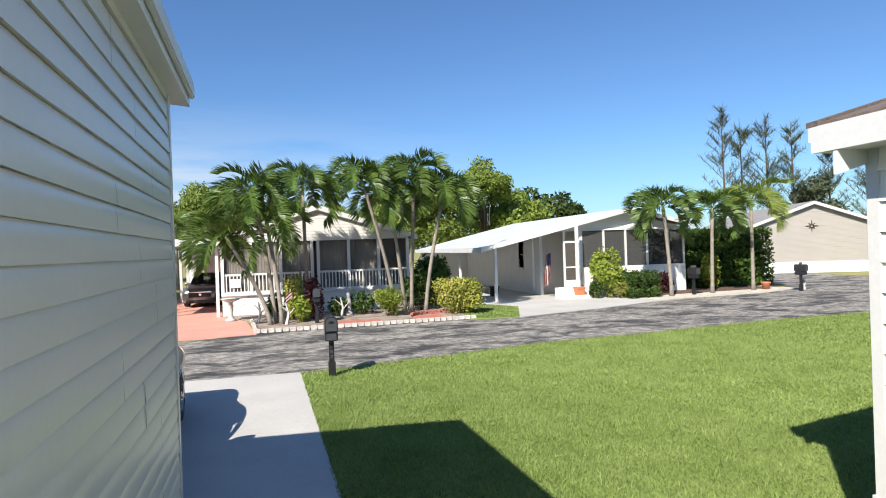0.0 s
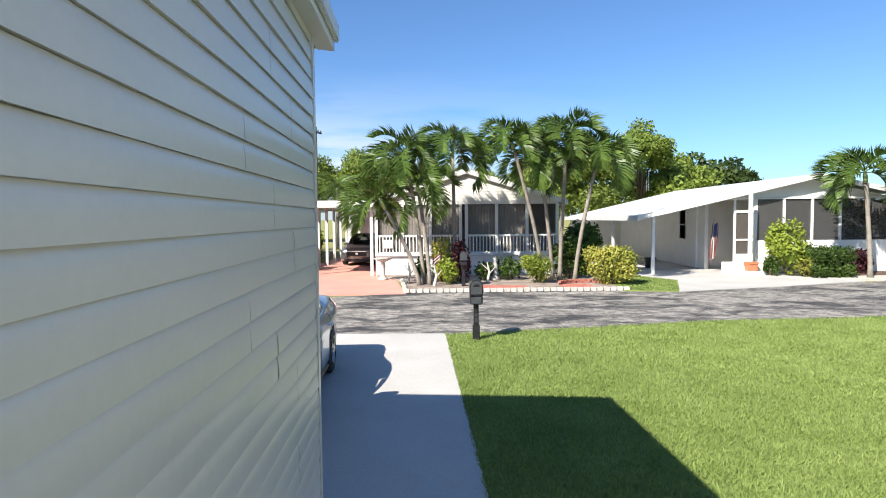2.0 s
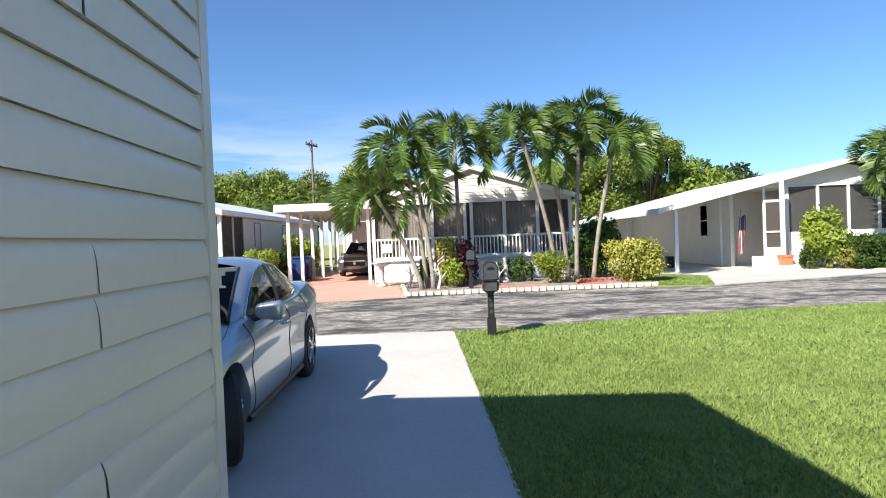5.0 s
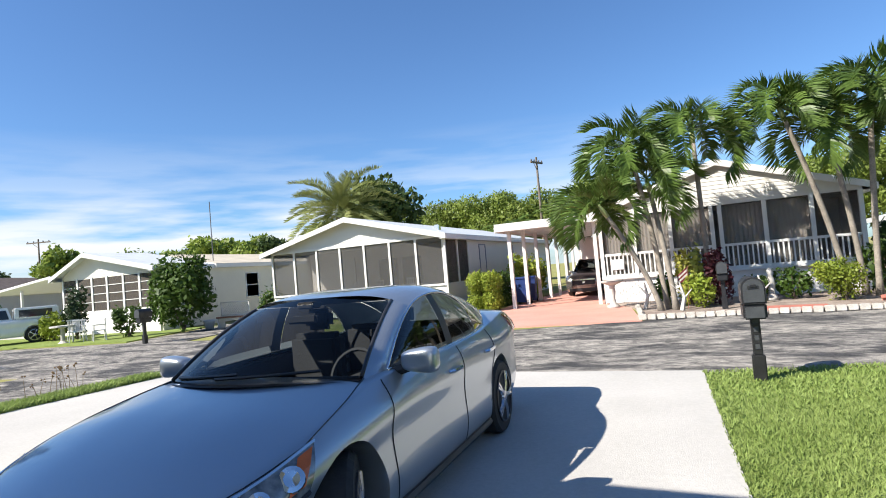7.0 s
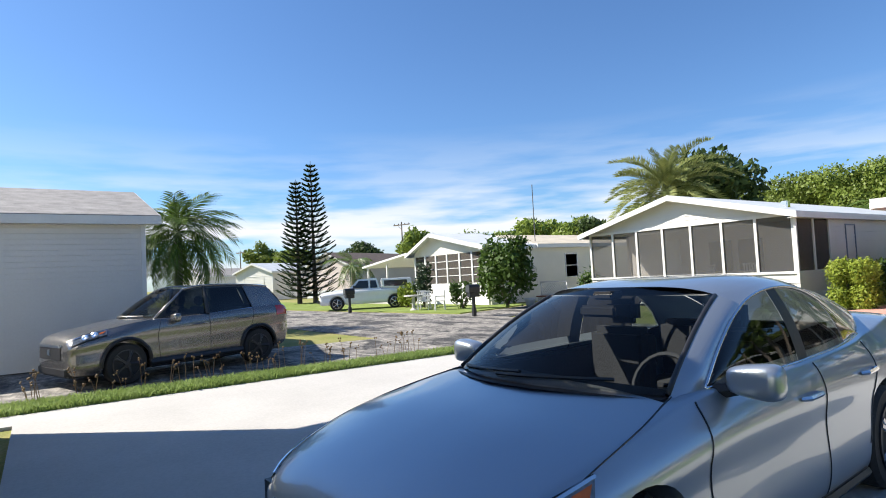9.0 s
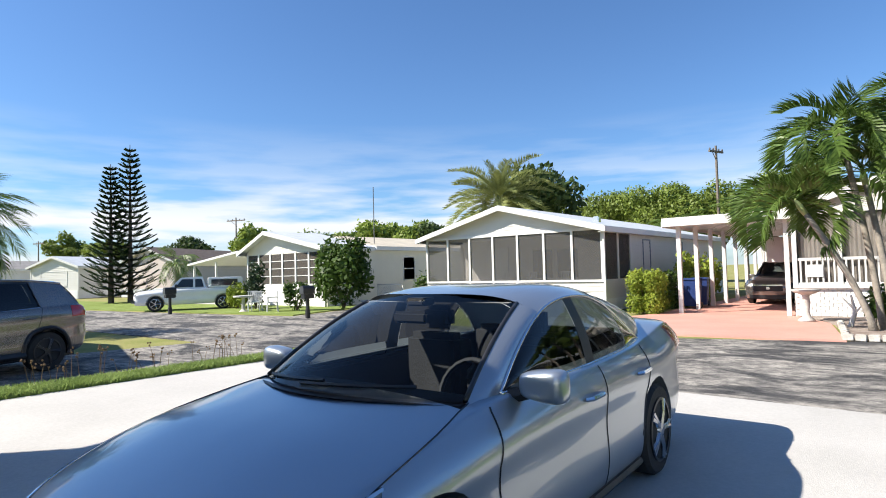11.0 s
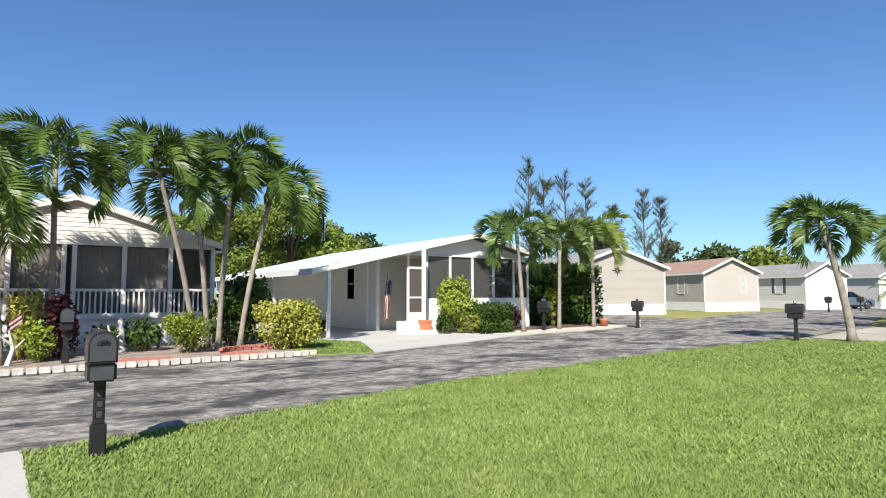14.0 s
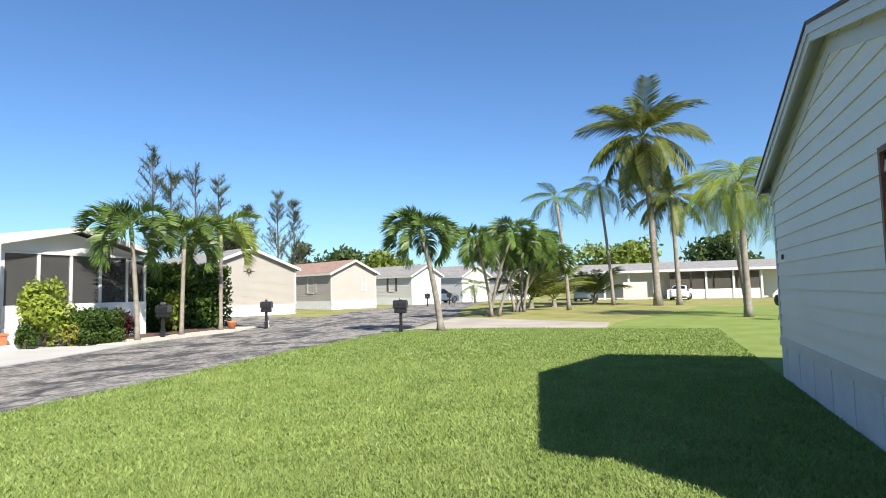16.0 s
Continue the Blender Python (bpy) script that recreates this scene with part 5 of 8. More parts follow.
palm((61, 19.5, 0), (60.6, 19.5, 1.6), "tall", 10, 0.1, 0.08, "small palm before the white homes", 86, 0.8, -0.2, 1.1, 0.3)
# palms to the other side
palm((-21.3, 4.4, 0), (-21.2, 4.4, 3.3), "tall", 40, 0.16, 0.12, "bushy palm with a dark rounded crown", 90, 0.85, -0.75, 1.3, 0.3)
palm((-24.2, 37.4, 0), (-24.2, 37.4, 6.5), "date", 50, 0.38, 0.36, "broad date palm with a thick crown", 91, 1.12, -0.1, 1.45, 0.3, name="date_palm")
palm((-8.6, 44.0, 0), (-8.6, 44.0, 4.6), "tall", 14, 0.16, 0.12, "palm among the trees behind the carport", 92, 1.0, -0.4, 1.2, 0.4)
palm((-11.5, 40.0, 0), (-11.5, 40.0, 3.6), "tall", 14, 0.16, 0.12, "palm among the trees behind the carport", 93, 1.0, -0.4, 1.2, 0.4)
palm((-38.5, 19.5, 0), (-38.2, 19.3, 2.6), "tall", 11, 0.18, 0.12, "small palm drooping beside the pink home", 94, 0.8, -0.6, 1.0, 0.3)

# trees beyond the roofs
tree(-24.0, 43.5, 10.4, 4.6, M_LEAF_DARK, "dark dense broadleaf tree behind the roofs", 101, 5000, 0.30)
for i, (x, y, hh, rad) in enumerate(((-22.5, 57, 9.2, 4.2), (-18, 58, 9.6, 4.3), (-13.5, 58, 9.4, 4.2), (-9.5, 60, 10.2, 3.8), (-5, 60, 9.0, 4.0), (-1, 58, 8.0, 4.0), (4, 56, 7.6, 3.8), (9, 50, 8.0, 4.0), (13.6, 48, 8.6, 4.2), (-27, 60, 8.6, 4.4))):
    tree(x, y, hh, rad, M_LEAF, "light green broadleaf tree in the distance", 110 + i, 13000, 0.17)
tree(17.6, 48, 11.0, 3.2, M_LEAF, "tall light green tree behind the white roofs", 125, 11000, 0.16)
tree(21.5, 50, 8.2, 3.6, M_LEAF, "broadleaf tree behind the white roofs", 126, 5500, 0.23)
for i, (x, y, hh, rad) in enumerate(((35, 78, 11.5, 3.4), (41, 80, 11.0, 4.0), (30, 82, 9.0, 4))):
    tree(x, y, hh, rad, M_LEAF_DARK, "far dark tree on the skyline", 130 + i, 2400, 0.4)
for i, (x, y, hh, rad) in enumerate(((-46, 55, 7.6, 4), (-52, 60, 8.8, 4), (-40, 56, 8.4, 3.6), (-35, 56, 9.6, 4.2), (-58, 52, 7.0, 4), (-72, 46, 9.0, 3.2), (-90, 46, 8.4, 4), (-105, 40, 8.4, 3.6), (-112, 36, 10.2, 3.2), (-96, 52, 7.5, 5), (-44, 62, 9.5, 5), (-50, 52, 7.8, 4.5), (-62, 60, 9, 5), (-68, 56, 8, 5), (-80, 54, 8.5, 5), (-38, 64, 10, 5), (-31, 62, 10, 5))):
    tree(x, y, hh, rad, M_LEAF if i % 3 else M_LEAF_DARK, "far green tree above the roofs", 140 + i, 3400, 0.32)
for i, (x, y, hh, rad) in enumerate(((92, 52, 9.0, 6), (100, 48, 8.5, 6), (98, 20, 8.0, 5), (96, 6, 8.0, 6), (96, -8, 8.5, 6), (90, -22, 8, 6))):
    tree(x, y, hh, rad, M_LEAF if i % 2 else M_LEAF_DARK, "far green tree closing the view", 160 + i, 2200, 0.5)
for i, (x, y, hh) in enumerate(((40.6, 43.5, 15.2), (42.4, 43.2, 14.2), (44.2, 42.0, 14.6), (46.2, 41.0, 13.4), (52.6, 38.8, 12.4), (55.0, 38.4, 11.8), (51.0, 41.5, 11.0))):
    wispy_pine(x, y, hh, 200 + i)
tree(49.5, 41.0, 8.6, 2.6, M_LEAF_PINE, "rounded olive-green pine behind the beige home", 210, 3000, 0.25)
tree(63.0, 43.0, 8.2, 2.2, M_LEAF_PINE, "olive-green pine behind the reddish roof", 211, 1600, 0.3)
norfolk_pine(-42.9, 17.0, 9.7, 220)
norfolk_pine(-42.2, 18.0, 11.1, 221)

# shrubs
bush(6.35, 16.5, 1.15, 0.75, 1.35, M_YELLOW, "yellow variegated shrub on the bed's corner", 301, 5600, 0.058)
bush(5.2, 18.4, 0.9, 0.6, 1.5, M_HEDGE, "dark green shrub behind the variegated one", 302, 1500, 0.08)
bush(3.85, 17.0, 0.66, 0.6, 1.1, M_HEDGE2, "round yellow-green shrub in the gravel bed", 303, 3000, 0.045)
bush(0.62, 16.75, 0.42, 0.4, 0.95, M_HEDGE2, "small green shrub by the mailbox", 304, 1000, 0.06)
bush(0.35, 17.6, 0.45, 0.4, 1.75, M_YELLOW, "spiky yellow-green bromeliad clump", 305, 500, 0.11)
bush(1.05, 17.5, 0.4, 0.4, 1.6, M_REDLEAF, "dark red-leaved shrub by the bed's mailbox", 306, 800, 0.08)
bush(1.9, 17.9, 0.45, 0.4, 0.8, M_HEDGE, "low green garden plant", 307, 600, 0.07)
bush(2.9, 18.1, 0.55, 0.4, 0.95, M_HEDGE, "low green garden plant", 308, 700, 0.07)
bush(-0.4, 18.3, 0.4, 0.4, 1.0, M_HEDGE, "low green garden plant", 309, 500, 0.07)
bush(6.1, 20.5, 0.9, 1.4, 2.3, M_HEDGE, "dark shrubs between the two homes", 310, 1600, 0.13)
bush(-6.72, 20.1, 0.58, 0.55, 1.42, M_HEDGE2, "clipped yellow-green hedge block by the carport", 311, 7000, 0.05, True, "hedge")
bush(-6.95, 22.5, 0.5, 1.6, 1.35, M_HEDGE, "clipped hedge running beside the carport", 312, 2600, 0.07, True, "hedge")
bush(-7.1, 27.5, 0.7, 3.2, 2.2, M_HEDGE2, "leafy shrubs behind the carport posts", 313, 2600, 0.10)
bush(13.95, 19.15, 0.95, 0.75, 2.3, M_HEDGE2, "tall light green shrub beside the porch", 320, 2400, 0.085)
bush(14.35, 18.6, 0.4, 0.4, 0.8, M_YELLOW, "small yellow shrub beside the porch", 321, 700, 0.06)
bush(15.1, 18.45, 0.8, 0.6, 1.15, M_HEDGE, "clipped round green hedge beside the porch", 322, 6500, 0.055, True, "hedge")
bush(17.0, 19.4, 0.6, 0.5, 1.0, M_REDLEAF, "dark red-leaved plant by the porch", 323, 900, 0.08)
bush(13.35, 19.2, 0.35, 0.4, 0.8, M_HEDGE, "low green shrub by the steps", 324, 800, 0.06)
bush(21.5, 21.8, 3.2, 0.9, 3.0, M_HEDGE, "tall dark clipped hedge", 325, 26000, 0.10, True, "hedge")
bush(20.2, 20.2, 0.5, 0.4, 1.9, M_HEDGE2, "light green palm seedling before the hedge", 326, 500, 0.14)
bush(-19.3, 17.6, 1.4, 1.2, 3.3, M_HEDGE, "big rounded dark green shrub", 330, 3600, 0.12)
bush(-21.3, 16.6, 0.7, 0.6, 1.3, M_HEDGE, "low shrub with pale flowers", 331, 900, 0.09)
bush(-26.2, 16.6, 0.9, 0.6, 1.3, M_HEDGE2, "low leafy shrub on the lawn", 332, 1000, 0.1)
bush(-27.4, 16.9, 0.8, 0.6, 1.1, M_YELLOW, "low yellowish shrub on the lawn", 333, 800, 0.1)
bush(-24.6, 16.6, 0.6, 0.5, 2.4, M_LEAF_NORFOLK, "small dark conifer by the louvred porch", 334, 900, 0.1)
bush(-17.9, 21.5, 0.8, 0.7, 1.6, M_HEDGE, "dark shrubs by the cream wall", 335, 900, 0.1)
bush(-13.9, 0.9, 0.4, 0.4, 0.85, M_REDLEAF, "dark plants at the foot of the white wall", 336, 700, 0.09)


# ---- vehicles ----
def catmull(rows, n):
    """Rows of numbers, resampled smoothly to n steps a span."""
    R = np.array(rows, float)
    out = []
    for i in range(len(R) - 1):
        p0, p1, p2, p3 = R[max(i - 1, 0)], R[i], R[i + 1], R[min(i + 2, len(R) - 1)]
        for k in range(n):
            t = k / n
            out.append(0.5 * ((2 * p1) + (p2 - p0) * t + (2 * p0 - 5 * p1 + 4 * p2 - p3) * t * t + (3 * p1 - p0 - 3 * p2 + p3) * t ** 3))
    out.append(R[-1])
    return np.array(out)


class Shell:
    """A car's lower body: stations along y of (y, bottom, top, widest, top width, crown)."""

    def __init__(self, stations):
        self.st = catmull(stations, 6)

    def section(self, y):
        q = [np.interp(y, self.st[:, 0], self.st[:, k]) for k in range(1, 6)]
        zb, zt, w, wt, cr = q
        h = zt - zb
        pts = [(0, zb), (w - 0.16, zb), (w - 0.05, zb + 0.05), (w - 0.010, zb + 0.26 * h), (w - 0.020, zb + 0.56 * h), (w - 0.004, zb + 0.79 * h), (wt + 0.05, zt - 0.035), (wt - 0.03, zt), (wt * 0.5, zt + cr * 0.8), (0, zt + cr)]
        return pts

    def at(self, y, u, off=0.0):
        s = catmull(self.section(y), 8)
        x = np.interp(u * 8, range(len(s)), s[:, 0]); z = np.interp(u * 8, range(len(s)), s[:, 1])
        if off:
            x2 = np.interp(u * 8 + 0.5, range(len(s)), s[:, 0]); z2 = np.interp(u * 8 + 0.5, range(len(s)), s[:, 1])
            x1 = np.interp(u * 8 - 0.5, range(len(s)), s[:, 0]); z1 = np.interp(u * 8 - 0.5, range(len(s)), s[:, 1])
            d = Vector((z2 - z1, 0, -(x2 - x1)))
            d.normalize()
            return Vector((x, y, z)) + d * off
        return Vector((x, y, z))

    def mesh(self, open_top=None):
        bm = bmesh.new()
        ys = self.st[:, 0]
        rows = []
        for y in ys:
            s = catmull(self.section(y), 5)
            half = [(p[0], y, p[1]) for p in s]
            full = half + [(-p[0], p[1], p[2]) for p in half[-2:0:-1]]
            rows.append([bm.verts.new(p) for p in full])
        n = len(rows[0])
        for a, b in zip(rows, rows[1:]):
            for k in range(n):
                bm.faces.new((a[k], a[(k + 1) % n], b[(k + 1) % n], b[k]))
        bm.faces.new(rows[0][::-1]); bm.faces.new(rows[-1])
        return bm


def cut_arches(me, axles, r, half_w):
    """Wheel openings cut through the body sides."""
    ob = new("cut_body", me)
    bm = bmesh.new()
    for y in axles:
        for sx in (-1, 1):
            bmesh.ops.create_cone(bm, cap_ends=True, segments=36, radius1=r, radius2=r, depth=0.5, matrix=Matrix.Translation((sx * (half_w - 0.02), y, r - 0.03)) @ pose(0, 0, 0, 0, 90, 0))
    cm = bpy.data.meshes.new("cutter")
    bm.to_mesh(cm); bm.free()
    cut = new("cutter", cm)
    md = ob.modifiers.new("arches", "BOOLEAN")
    md.object, md.operation, md.solver = cut, "DIFFERENCE", "EXACT"
    dg = bpy.context.evaluated_depsgraph_get()
    res = bpy.data.meshes.new_from_object(ob.evaluated_get(dg))
    bpy.data.objects.remove(ob); bpy.data.objects.remove(cut)
    for p in res.polygons:
        p.use_smooth = True
    res.set_sharp_from_angle(angle=radians(38))
    return res


def wheel(parent, x, y, r, width, spokes, rim_mat, side, steer=0.0, barrel=None):
    w = new("wheel"); w.parent = parent
    w.matrix_basis = pose(x, y, r, 0, 0, (0 if side > 0 else 180) + steer)
    prof = [(r * 0.66, -width / 2), (r * 0.93, -width / 2), (r, -width / 2 + 0.03), (r, width / 2 - 0.03), (r * 0.93, width / 2), (r * 0.66, width / 2)]
    bm = lathe(prof, 32)
    bmesh.ops.transform(bm, matrix=pose(0, 0, 0, 0, 90, 0), verts=bm.verts)
    part("tyre", bm, M_TYRE, w, smooth=False)
    bm = bmesh.new()
    for k in range(spokes):
        a = 2 * math.pi * k / spokes
        for d in (-0.10, 0.10):
            c, s = math.cos(a + d), math.sin(a + d)
            c2, s2 = math.cos(a + d * 0.4), math.sin(a + d * 0.4)
            tube(bm, [(width / 2 + 0.004, 0.045 * c, 0.045 * s), (width / 2 + 0.012, r * 0.4 * c2, r * 0.4 * s2), (width / 2 + 0.004, r * 0.68 * c, r * 0.68 * s)], [0.022, 0.018, 0.02], 5)
    part("spokes", bm, rim_mat, w)
    bm = lathe([(r * 0.70, -0.02), (r * 0.70, 0.012), (r * 0.645, 0.014), (r * 0.645, -0.02)], 32)
    bmesh.ops.transform(bm, matrix=Matrix.Translation((width / 2, 0, 0)) @ pose(0, 0, 0, 0, 90, 0), verts=bm.verts)
    part("rim", bm, barrel or rim_mat, w, smooth=False)
    bm = lathe([(0.06, 0.0), (0.055, 0.02), (0.01, 0.024)], 16)
    bmesh.ops.transform(bm, matrix=Matrix.Translation((width / 2, 0, 0)) @ pose(0, 0, 0, 0, 90, 0), verts=bm.verts)
    part("hub_cap", bm, rim_mat, w)
    bm = lathe([(r * 0.66, -0.06), (r * 0.66, -0.05), (0.01, -0.05)], 24)
    bmesh.ops.transform(bm, matrix=Matrix.Translation((width / 2, 0, 0)) @ pose(0, 0, 0, 0, 90, 0), verts=bm.verts)
    part("brake_disc", bm, M_RIMDARK, w)


def bow(a, b, c, d, n=6, bulge=(0, 0, 0)):
    """Bilinear patch a-b (lower) to d-c (upper), bowed outward in the middle."""
    a, b, c, d, g = map(Vector, (a, b, c, d, bulge))
    rows = []
    for j in range(n + 1):
        t = j / n
        rows.append([a.lerp(b, i / n).lerp(d.lerp(c, i / n), t) + g * (4 * (i / n) * (1 - i / n)) * (0.5 + 2 * t * (1 - t)) for i in range(n + 1)])
    return rows


def mx(p):
    return (-p[0], p[1], p[2])


def open_cabin(me, span):
    """Take away the body's lid under the glass."""
    bm = bmesh.new()
    bm.from_mesh(me)
    gone = []
    for f in bm.faces:
        c = f.calc_center_median()
        if span[0] < c.y < span[1] and abs(c.x) < span[2] and c.z > 0.85:
            gone.append(f)
    bmesh.ops.delete(bm, geom=gone, context="FACES")
    bm.to_mesh(me)
    bm.free()


def arched_cabin(v, cfg, paint, n):
    """Roof, pillars and side glass under one arched window line."""
    arc = [Vector(p) for p in catmull(cfg["arc"], 8)]
    belt = [Vector(p) for p in catmull(cfg["belt"], 8)]
    g = cfg["green"]
    W1, w0, w1, R1, r0, r1 = [Vector(g[k]) for k in "W1 w0 w1 R1 r0 r1".split()]

    def on(line, u):
        u = max(0.0, min(0.9999, u)) * (len(line) - 1)
        k = int(u)
        return line[k].lerp(line[min(k + 1, len(line) - 1)], u - k)

    def at_y(line, y):
        for a, b in zip(line, line[1:]):
            if a.y <= y <= b.y:
                return a.lerp(b, (y - a.y) / (b.y - a.y))
        return line[0] if y < line[0].y else line[-1]

    u0, u1 = 0.30, 0.72
    rows = []
    for j in range(17):
        t = j / 16
        e, mid = on(arc, u0 + (u1 - u0) * t), w0.lerp(r0, t)
        mid.z += cfg["crown"] * 4 * t * (1 - t)
        row = []
        for i in range(-n - 4, n + 5):
            s = abs(i) / (n + 4)
            row.append(Vector((math.copysign(e.x * (s ** 0.92), i), mid.y + (e.y - mid.y) * s * s, mid.z + (e.z - mid.z) * s ** 4.2)))
        rows.append(row)
    part("roof", sheet(rows), paint, v, smooth=True)
    for sx in (1, -1):
        P = lambda p, o=0.0: Vector((p.x * sx + o * sx, p.y, p.z))
        rows = []
        for j in range(13):
            t = j / 12
            a, b = W1.lerp(w1, t), on(arc, u0 * t)
            a = a + Vector((0.012, 0.0, 0.035 * 4 * t * (1 - t)))
            if j == 0:
                a, b = a + Vector((0, -0.05, -0.05)), b + Vector((0, 0, -0.05))
            rows.append([P(a.lerp(b, i / 6), 0.018 * math.sin(math.pi * i / 6)) for i in range(7)])
        part("a_pillar", sheet(rows), paint, v, smooth=True)
        rows = []
        for j in range(13):
            t = j / 12
            a, b = on(arc, u1 + (1 - u1) * t), r1.lerp(R1, t)
            b = b + Vector((0, 0, 0.03 * 4 * t * (1 - t)))
            if j == 12:
                a, b = a + Vector((0, 0, -0.06)), b + Vector((0, 0, -0.06))
            rows.append([P(a.lerp(b, i / 6), 0.03 * math.sin(math.pi * i / 6)) for i in range(7)])
        part("c_pillar", sheet(rows), paint, v, smooth=True)
        # side glass, three lights under the arch
        for nm, ya, yb, label in (("front_side_window", cfg["arc"][0][1], 0.27, "dark tinted side window"), ("rear_side_window", 0.40, 1.04, "dark tinted side window"), ("quarter_window", 1.065, cfg["arc"][-1][1], "small dark quarter window")):
            rows = []
            for i in range(15):
                y = ya + (yb - ya) * i / 14
                lo, hi = at_y(belt, y), at_y(arc, y)
                rows.append([P(lo.lerp(hi, k / 6), 0.022 * math.sin(math.pi * k / 6) - 0.006) for k in range(7)])
            part(nm, sheet(rows), M_SIDEGLASS, v, label, smooth=True).visible_shadow = False
        for nm, ya, yb in (("b_pillar", 0.27, 0.40), ("window_divider", 1.04, 1.065)):
            rows = []
            for y in (ya, (ya + yb) / 2, yb):
                lo, hi = at_y(belt, y), at_y(arc, y)
                rows.append([P(lo.lerp(hi, k / 6), 0.022 * math.sin(math.pi * k / 6) - 0.003) for k in range(7)])
            part(nm, sheet(rows), M_BLACK, v, smooth=True)
        rows = []
        for i in range(7):
            y = cfg["arc"][0][1] + 0.26 * i / 6
            lo, hi = at_y(belt, y), at_y(arc, y)
            hi = lo.lerp(hi, min(1.0, 1.15 - i / 6))
            rows.append([P(lo.lerp(hi, k / 3), 0.010) for k in range(4)])
        part("mirror_sail", sheet(rows), M_BLACK, v, "black triangular mirror mount")
        part("window_trim", tube(bmesh.new(), [P(p, 0.004) for p in arc], 0.009, 6), M_CHROME, v, "chrome window surround", smooth=True)
        part("belt_trim", tube(bmesh.new(), [P(p, 0.008) for p in belt], 0.010, 6), M_CHROME, v, smooth=True)
        edge = [W1.lerp(w1, t) + Vector((0, 0, 0.035 * 4 * t * (1 - t))) for t in [k / 10 for k in range(11)]]
        part("windscreen_seal", tube(bmesh.new(), [P(p) for p in edge], 0.014, 6), M_BLACK, v, smooth=True)
        part("door_card", boxes((min(sx * 0.70, sx * 0.80), max(sx * 0.70, sx * 0.80), -0.8, 1.3, 0.35, 0.95), bevel=0.02), M_SEAT, v)
    part("parcel_shelf", boxes((-0.66, 0.66, 1.32, 1.95, 0.96, 1.0)), M_SEAT, v)
    part("headliner", sheet([[Vector((x * 0.56, w0.y + 0.06 + (r0.y - w0.y - 0.12) * t, 1.37 + 0.03 * math.sin(math.pi * t))) for x in (-1, -0.5, 0, 0.5, 1)] for t in (0, 0.25, 0.5, 0.75, 1)]), M_HEADLINER, v)


